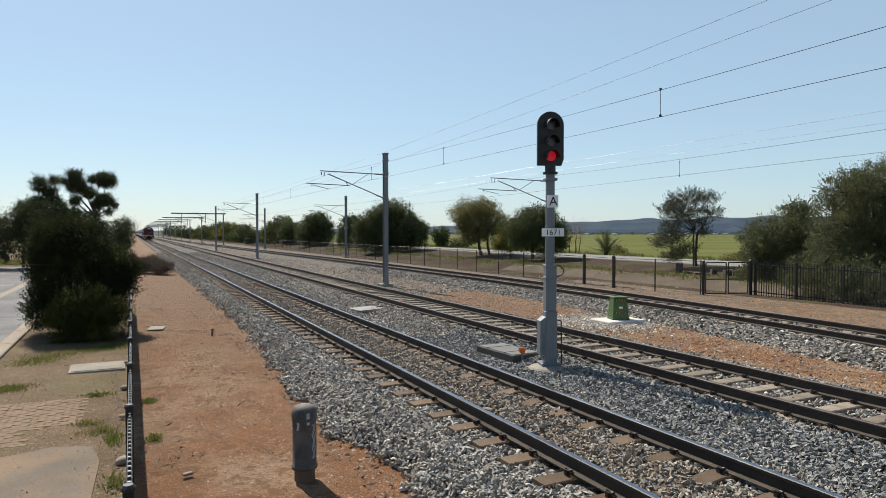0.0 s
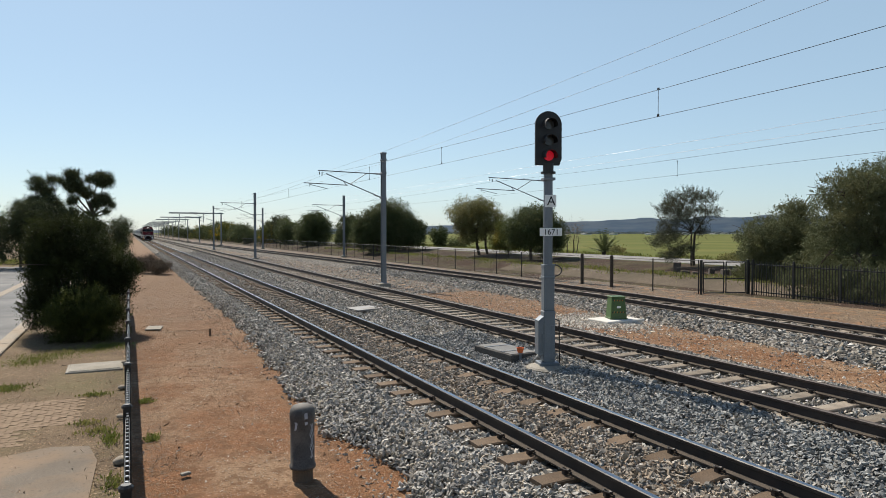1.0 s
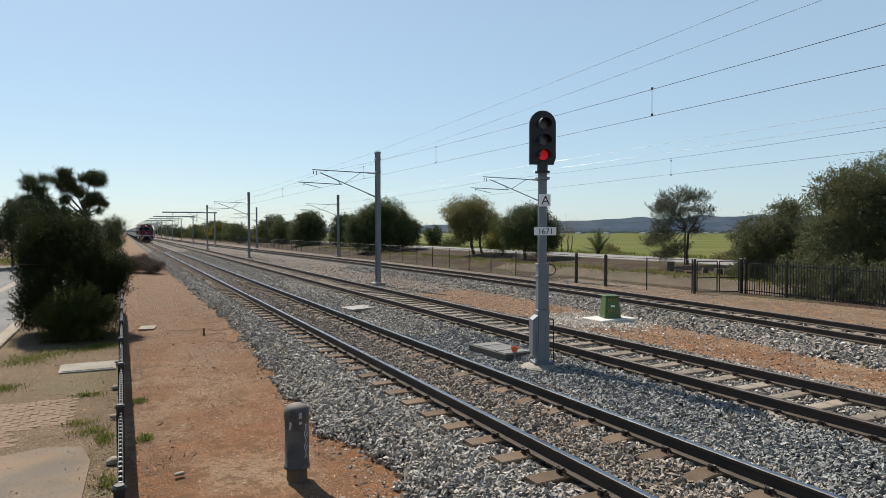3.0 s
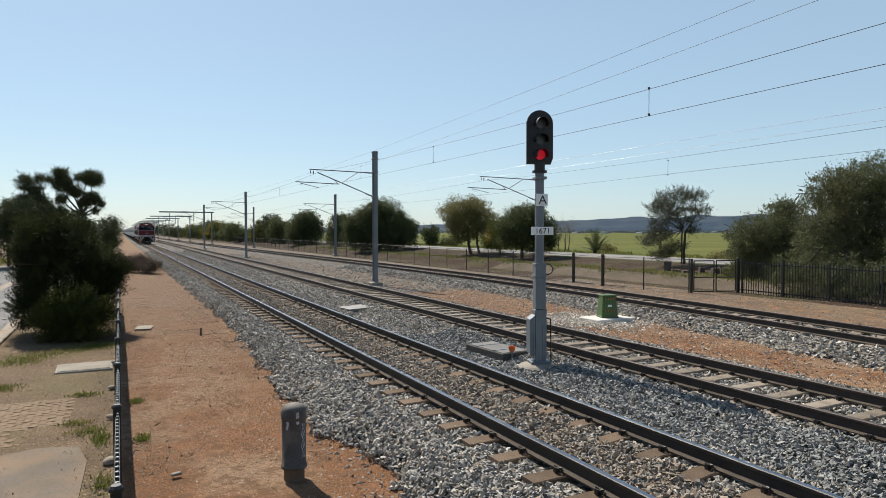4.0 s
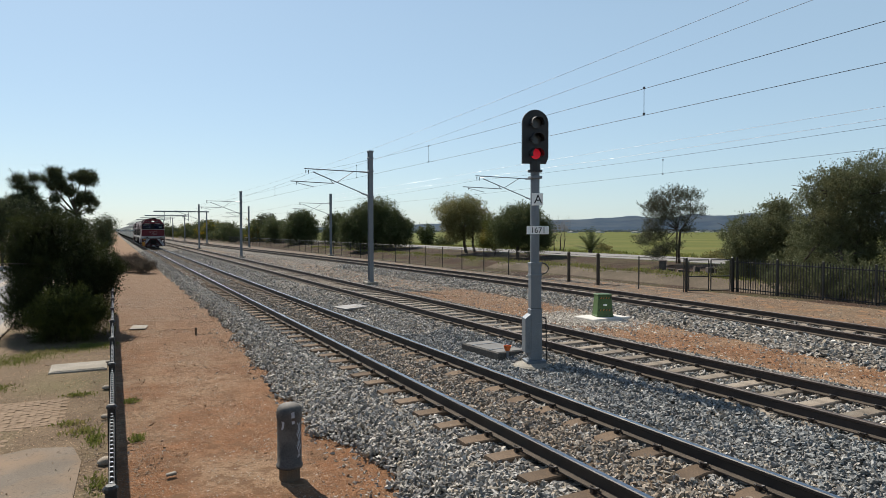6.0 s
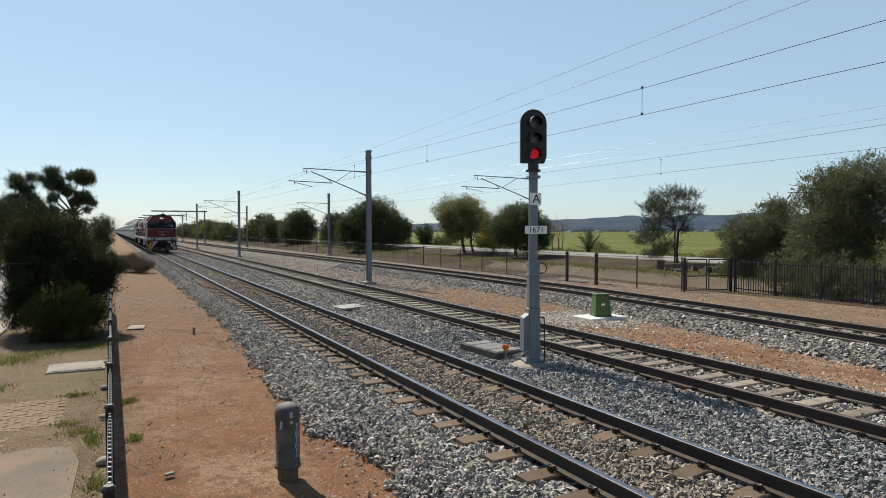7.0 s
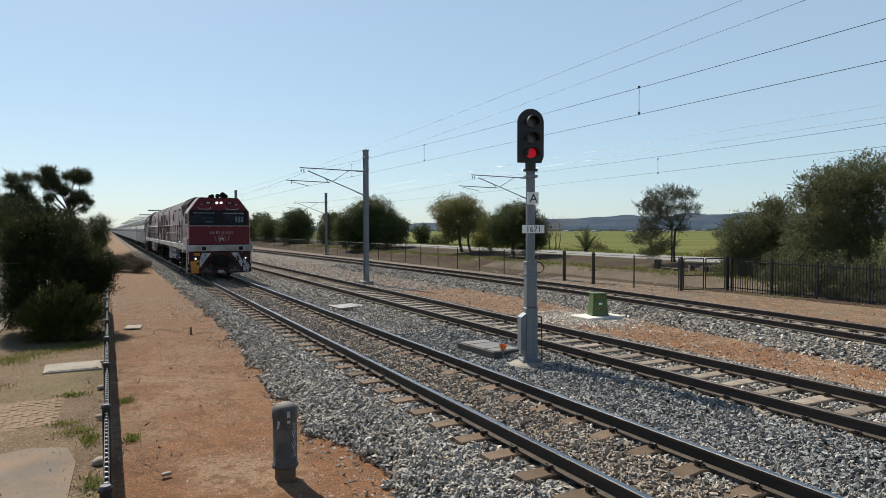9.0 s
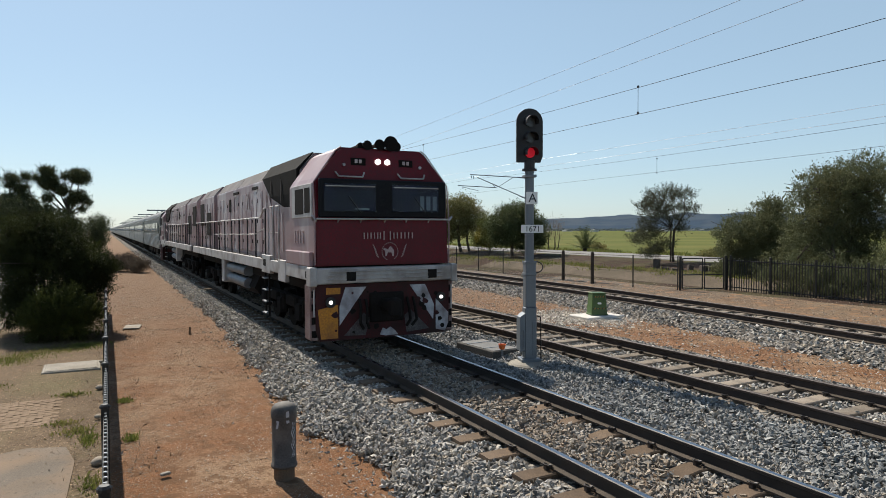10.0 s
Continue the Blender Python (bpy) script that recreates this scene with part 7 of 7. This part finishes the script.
# rubble left on the bank under the leaning tree
rr = random.Random(41)
M["block"] = material("dark_weathered_block", (0.14, 0.12, 0.105), (0.1, 0.085, 0.075), 0.9, scale=4, fine=60, bump=0.4)
for x, y, w, h in ((31.0, 30.35, 0.42, 0.62), (31.2, 27.85, 0.32, 0.3), (31.3, 26.85, 0.5, 0.32), (31.3, 26.35, 0.4, 0.32), (30.6, 29.3, 0.5, 0.16), (30.5, 28.4, 0.36, 0.14), (30.3, 27.6, 0.3, 0.12)):
    bm = bm_new()
    box(bm, -w / 2, w / 2, -w * 0.4, w * 0.4, -0.12, h, 0.03)
    for v in bm.verts:
        v.co += Vector((rr.uniform(-0.02, 0.02), rr.uniform(-0.02, 0.02), rr.uniform(-0.015, 0.015)))
    bk = tagged(part("concrete_block", bm, M["block"]), "dark weathered concrete block lying on the bank", "block", "blocks on the bank")
    bk.matrix_basis = pose(x, y, land(x, y), rr.uniform(-3, 3), rr.uniform(-3, 3), rr.uniform(-25, 25) - 40)


# ---- loose stones ----
def stones(name, label, n, place, size, mat, seed, flat=0.65, category="gravel", blocky=False):
    """Broken rock: each chunk bent its own way, joined into one bed."""
    rng = np.random.default_rng(seed)
    p = place(rng, n)
    n = len(p)
    scale = (size * rng.uniform(0.5, 1.3, (n, 1, 1))) * np.stack([rng.uniform(0.8, 1.6, n), rng.uniform(0.5, 0.95, n), rng.uniform(0.2, flat, n)], 1)[:, None]
    if blocky:       # eight-cornered chunks with skewed faces
        corner = np.array([(-1, -1, -1), (1, -1, -1), (1, 1, -1), (-1, 1, -1), (-1, -1, 1), (1, -1, 1), (1, 1, 1), (-1, 1, 1)], float) * 0.8
        v = corner[None] + rng.uniform(-0.42, 0.42, (n, 8, 3))
        v[:, 4:, :2] *= rng.uniform(0.45, 0.95, (n, 4, 1))
        f = np.array([(3, 2, 1, 0), (4, 5, 6, 7), (0, 1, 5, 4), (1, 2, 6, 5), (2, 3, 7, 6), (3, 0, 4, 7)])
    else:
        corner = np.array([(1, 0, 0), (-1, 0, 0), (0, 1, 0), (0, -1, 0), (0, 0, 1), (0, 0, -1)], float)
        v = corner[None] * rng.uniform(0.8, 1.25, (n, 6, 1)) + rng.uniform(-0.35, 0.35, (n, 6, 3))
        f = np.array([(0, 2, 4), (2, 1, 4), (1, 3, 4), (3, 0, 4), (2, 0, 5), (1, 2, 5), (3, 1, 5), (0, 3, 5)])
    v *= scale
    q = rng.normal(size=(n, 4)) * np.array([1.0, 0.5, 0.5, 1.2])
    q /= np.linalg.norm(q, axis=1)[:, None]
    w, x, y, z = q.T
    R = np.stack([np.stack([1 - 2 * (y * y + z * z), 2 * (x * y - w * z), 2 * (x * z + w * y)], 1),
                  np.stack([2 * (x * y + w * z), 1 - 2 * (x * x + z * z), 2 * (y * z - w * x)], 1),
                  np.stack([2 * (x * z - w * y), 2 * (y * z + w * x), 1 - 2 * (x * x + y * y)], 1)], 1)
    v = np.einsum("nij,nkj->nki", R, v) + p[:, None]
    F = (f[None] + v.shape[1] * np.arange(n)[:, None, None]).reshape(-1, f.shape[1])
    return tagged(blade_mesh(name, v.reshape(-1, 3), F, mat), label, category, kind="stuff")


def bed_height(x, c, half, crown, end=None, shoulder=0.0):
    """Height of a bed; end: how far its toe lies from the track's middle."""
    d = np.abs(x - c)
    e = half + 0.75 if end is None else end
    u = np.clip((d - half - 0.1) / (e - half - 0.1), 0, 1)
    h = shoulder * np.clip((d - 0.86) / 0.14, 0, 1) * np.clip((half + 0.1 - d) / (half - 1.35), 0, 1)
    return h + np.where(d < half + 0.1, crown - 0.03 * np.clip((d - half + 0.3) / 0.4, 0, 1), crown - 0.03 + u * (GROUND - 0.02 - crown + 0.03))


def on_bed(c, half, crown, y0, y1, lo, hi, lift=0.012, left=None, fill=0.0, shoulder=0.0, y_first=-8.0, pitch=0.632, half_sleeper=1.27, bare=0.9):
    def f(rng, n):
        u = rng.uniform(0, 1, n)
        y = 1.0 / (1.0 / y0 + u * (1.0 / y1 - 1.0 / y0)) * 0.55 + (y0 + u * (y1 - y0)) * 0.45
        x = c + rng.uniform(lo, hi, n)
        d = np.abs(np.abs(x - c) - GAUGE / 2)
        keep = d > 0.095
        ph = (y - y_first) % pitch
        on = (ph < 0.15) | (ph > pitch - 0.15)
        keep &= ~(on & (np.abs(x - c) < half_sleeper) & (rng.uniform(0, 1, n) < np.where(np.abs(x - c) < 0.32, bare, np.where((np.abs(x - c) > 0.86) & (shoulder > 0), 0.0, 0.93))))
        if left:
            keep &= (c - x) < left(y) + rng.uniform(-0.1, 0.12, n) ** 3 * 60
        x, y = x[keep], y[keep]
        end = np.where(x < c, left(y), half + 0.75) if left else None
        z = bed_height(x, c, half, crown, end, shoulder) + rng.uniform(-0.015, 0.03, len(x)) + lift + fill * (np.abs(x - c) < 0.52)
        return np.column_stack((x, y, z))
    return f


NEAR = dict(y_first=-8.42, pitch=0.66, half_sleeper=1.22, bare=0.45)
stones("ballast_stones", "loose grey crushed rock of the nearest track", 82000, on_bed(T1, 1.62, BED - 0.012, 3.3, 34, -2.6, 2.0, left=toe, **NEAR), 0.031, M["stone"], 71, 0.5, blocky=True)
stones("ballast_stones", "brown-stained crushed rock between the sleepers", 11000, on_bed(T1, 1.62, BED, 3.8, 34, -0.6, 0.6, fill=0.018, **NEAR), 0.03, M["stone_brown"], 72, 0.5, blocky=True)
stones("ballast_stones", "loose grey crushed rock of the middle track", 46000, on_bed(T2, 1.75, BED - 0.01, 2.9, 34, -2.1, 2.5, shoulder=0.045), 0.032, M["stone"], 73, 0.5, blocky=True)


def by_signal(rng, n):
    """A low heap of fresher rock spread beside the signal."""
    y = rng.uniform(3.6, 14.5, n)
    x = rng.normal(6.95, 0.42, n) + 0.12 * np.sin(y * 1.7)
    keep = (x > T1 + 0.95) & (x < T2 - 0.9) & (np.hypot(x - 7.13, y - 10.2) > 0.46) & ((np.abs(x - 7.1) > 0.42) | (np.abs(y - 11.65) > 0.74))
    x, y = x[keep], y[keep]
    z = np.maximum(bed_height(x, T1, 1.62, BED), bed_height(x, T2, 1.75, BED - 0.01, None, 0.06))
    return np.column_stack((x, y, z + 0.03 + rng.uniform(0, 0.03, len(x))))


stones("ballast_stones", "fresh blue-grey crushed rock beside the signal", 10000, by_signal, 0.031, M["stone_blue"], 93, 0.5, blocky=True)


def by_t3(rng, n):
    y = rng.uniform(7, 46, n)
    o = rng.uniform(-2.6, 2.3, n)
    keep = np.abs(np.abs(o) - GAUGE / 2) > 0.1
    y, o = y[keep], o[keep]
    x = np.array([t3_x(v) for v in y]) + o
    return np.column_stack((x, y, bed_height(o, 0.0, 1.9, BED, None, 0.055) + 0.015))


stones("ballast_stones", "loose grey crushed rock of the far track", 15000, by_t3, 0.046, M["stone"], 74, 0.6, blocky=True)


def scatter(x0, x1, y0, y1, power=1.0, clump=None):
    def f(rng, n):
        x = rng.uniform(x0, x1, n)
        y = y0 + (y1 - y0) * rng.uniform(0, 1, n) ** power
        if clump is not None:
            keep = np.array([noise.noise((a * 1.1, b * 0.9, 5)) + 0.5 * noise.noise((a * 3, b * 3, 2)) > clump for a, b in zip(x, y)]) | (rng.uniform(0, 1, n) < 0.12)
            x, y = x[keep], y[keep]
        return np.column_stack((x, y, [land(a, b) - 0.003 for a, b in zip(x, y)]))
    return f


M["pale_gravel"] = material("pale_crushed_stone", (0.6, 0.55, 0.47), (0.42, 0.38, 0.32), 0.9, scale=9, fine=90, island=0.4)
M["clod"] = material("brown_clod", (0.25, 0.155, 0.095), (0.19, 0.118, 0.074), 0.95, scale=9, fine=90, island=0.4, speck=0.2)
M["pebble"] = material("dirt_pebble", (0.33, 0.19, 0.11), (0.4, 0.28, 0.19), 0.95, scale=9, fine=90, island=0.4, speck=0.2)
stones("pebbles", "small stones strewn on the orange dirt", 14000, scatter(0.05, 3.0, 4.5, 44, 1.3, -0.05), 0.013, M["pebble"], 75, 0.45)
stones("pebbles", "brown stones and clods strewn along the dirt strip", 1500, scatter(0.1, 2.9, 11, 48, 1.2, 0.05), 0.022, M["clod"], 91, 0.5)
stones("pebbles", "larger stones strewn on the orange dirt", 900, scatter(0.1, 2.8, 4.8, 30, 1.3, 0.12), 0.024, M["clod"], 81, 0.6)
stones("pebbles", "grey grit strewn on the orange dirt", 22000, scatter(0.1, 3.0, 4.8, 30, 1.5, -0.12), 0.0095, M["grit"], 82, 0.6)
stones("pebbles", "dark crumbs of earth strewn on the orange dirt", 9000, scatter(0.1, 3.0, 4.8, 26, 1.5, -0.02), 0.009, M["clod"], 94, 0.9)
stones("pebbles", "pale grit trodden into the middle of the dirt strip", 7000, scatter(0.5, 2.2, 4.8, 30, 1.4, -0.1), 0.011, M["pale_gravel"], 95, 0.5)
stones("pebbles", "flat grey slivers strewn on the dirt", 900, scatter(0.1, 3.0, 4.8, 34, 1.3, 0.15), 0.024, M["grit"], 84, 0.35)
stones("pebbles", "grey gravel mixed into the dirt between the tracks", 5000, scatter(10.6, 14.8, 6, 40, 1.2), 0.034, M["stone"], 85)


def by_cabinet(rng, n):
    p = rng.normal(size=(n, 2)) * (0.75, 0.9) + (12.7, 15.4)
    p = p[(np.abs(p[:, 0] - 13.14) > 0.7) | (np.abs(p[:, 1] - 15.28) > 0.5)]
    return np.column_stack((p, [land(a, b) + 0.004 for a, b in p]))


stones("pebbles", "pale crushed stone round the cabinet's slab", 5000, by_cabinet, 0.034, M["pale_gravel"], 86)
stones("pebbles", "grey stones spread between the farther tracks", 5000, scatter(10.8, 15.0, 26, 80, 1.3), 0.05, M["stone"], 92)
stones("pebbles", "pale stones strewn by the far fence", 3000, scatter(18.2, 24.2, 6, 40, 1.2), 0.03, M["stone_brown"], 83, 0.8)
stones("pebbles", "small stones strewn on the verge", 6000, scatter(-2.6, -0.1, 5, 18, 1.3), 0.013, M["pebble"], 76, 0.8)
stones("ballast_stones", "crushed rock of the nearest track farther along", 17000, on_bed(T1, 1.62, BED, 33, 90, -2.3, 2.0, 0.015, toe, **NEAR), 0.05, M["stone"], 79)
stones("ballast_stones", "crushed rock of the middle track farther along", 14000, on_bed(T2, 1.75, BED - 0.01, 33, 90, -2.1, 2.5, 0.015, shoulder=0.06), 0.05, M["stone"], 80)
stones("pebbles", "grey stones strewn beside the ballast", 900, scatter(2.3, 3.0, 5, 26, 1.5, 0.0), 0.026, M["stone"], 77, 0.45, blocky=True)
stones("pebbles", "brown stones strewn between the middle and far tracks", 6000, scatter(10.6, 14.6, 6, 40, 1.3), 0.026, M["pebble"], 78)
for x, y, s in ((-0.13, 8.7, 0.08), (-0.14, 10.8, 0.06), (-0.14, 12.8, 0.07), (-0.12, 15.3, 0.06)):
    bm = bm_new()
    bmesh.ops.create_icosphere(bm, subdivisions=3, radius=s)
    for v in bm.verts:
        v.co *= 1 + 0.25 * noise.noise(v.co * 9 + Vector((y, 0, 0)))
        v.co.z *= 0.6
    rk = tagged(part("rock", bm, M["kerb"], smooth=True), "pale rounded rock at the foot of the fence", "rock", "rocks along the fence")
    rk.matrix_basis = pose(x, y, GROUND + 0.02, 0, 0, y * 40)
# ---- all movement ----
SPEED, FRONT_AT_END = 21.2, 11.8


def motions():
    for thing, behind, turn in TRAIN:
        walk(thing, [(t, pose(T1, FRONT_AT_END + behind + SPEED * (10 - t), 0, 0, 0, turn)) for t in (k / 10 for k in range(101))])
    # the leading locomotive's wheels roll
    for wheel, at, radius in lead_wheels:
        walk(wheel, [(k / 30, pose(*at, math.degrees(SPEED * k / 30 / radius), 0, 0)) for k in range(301)])


motions()
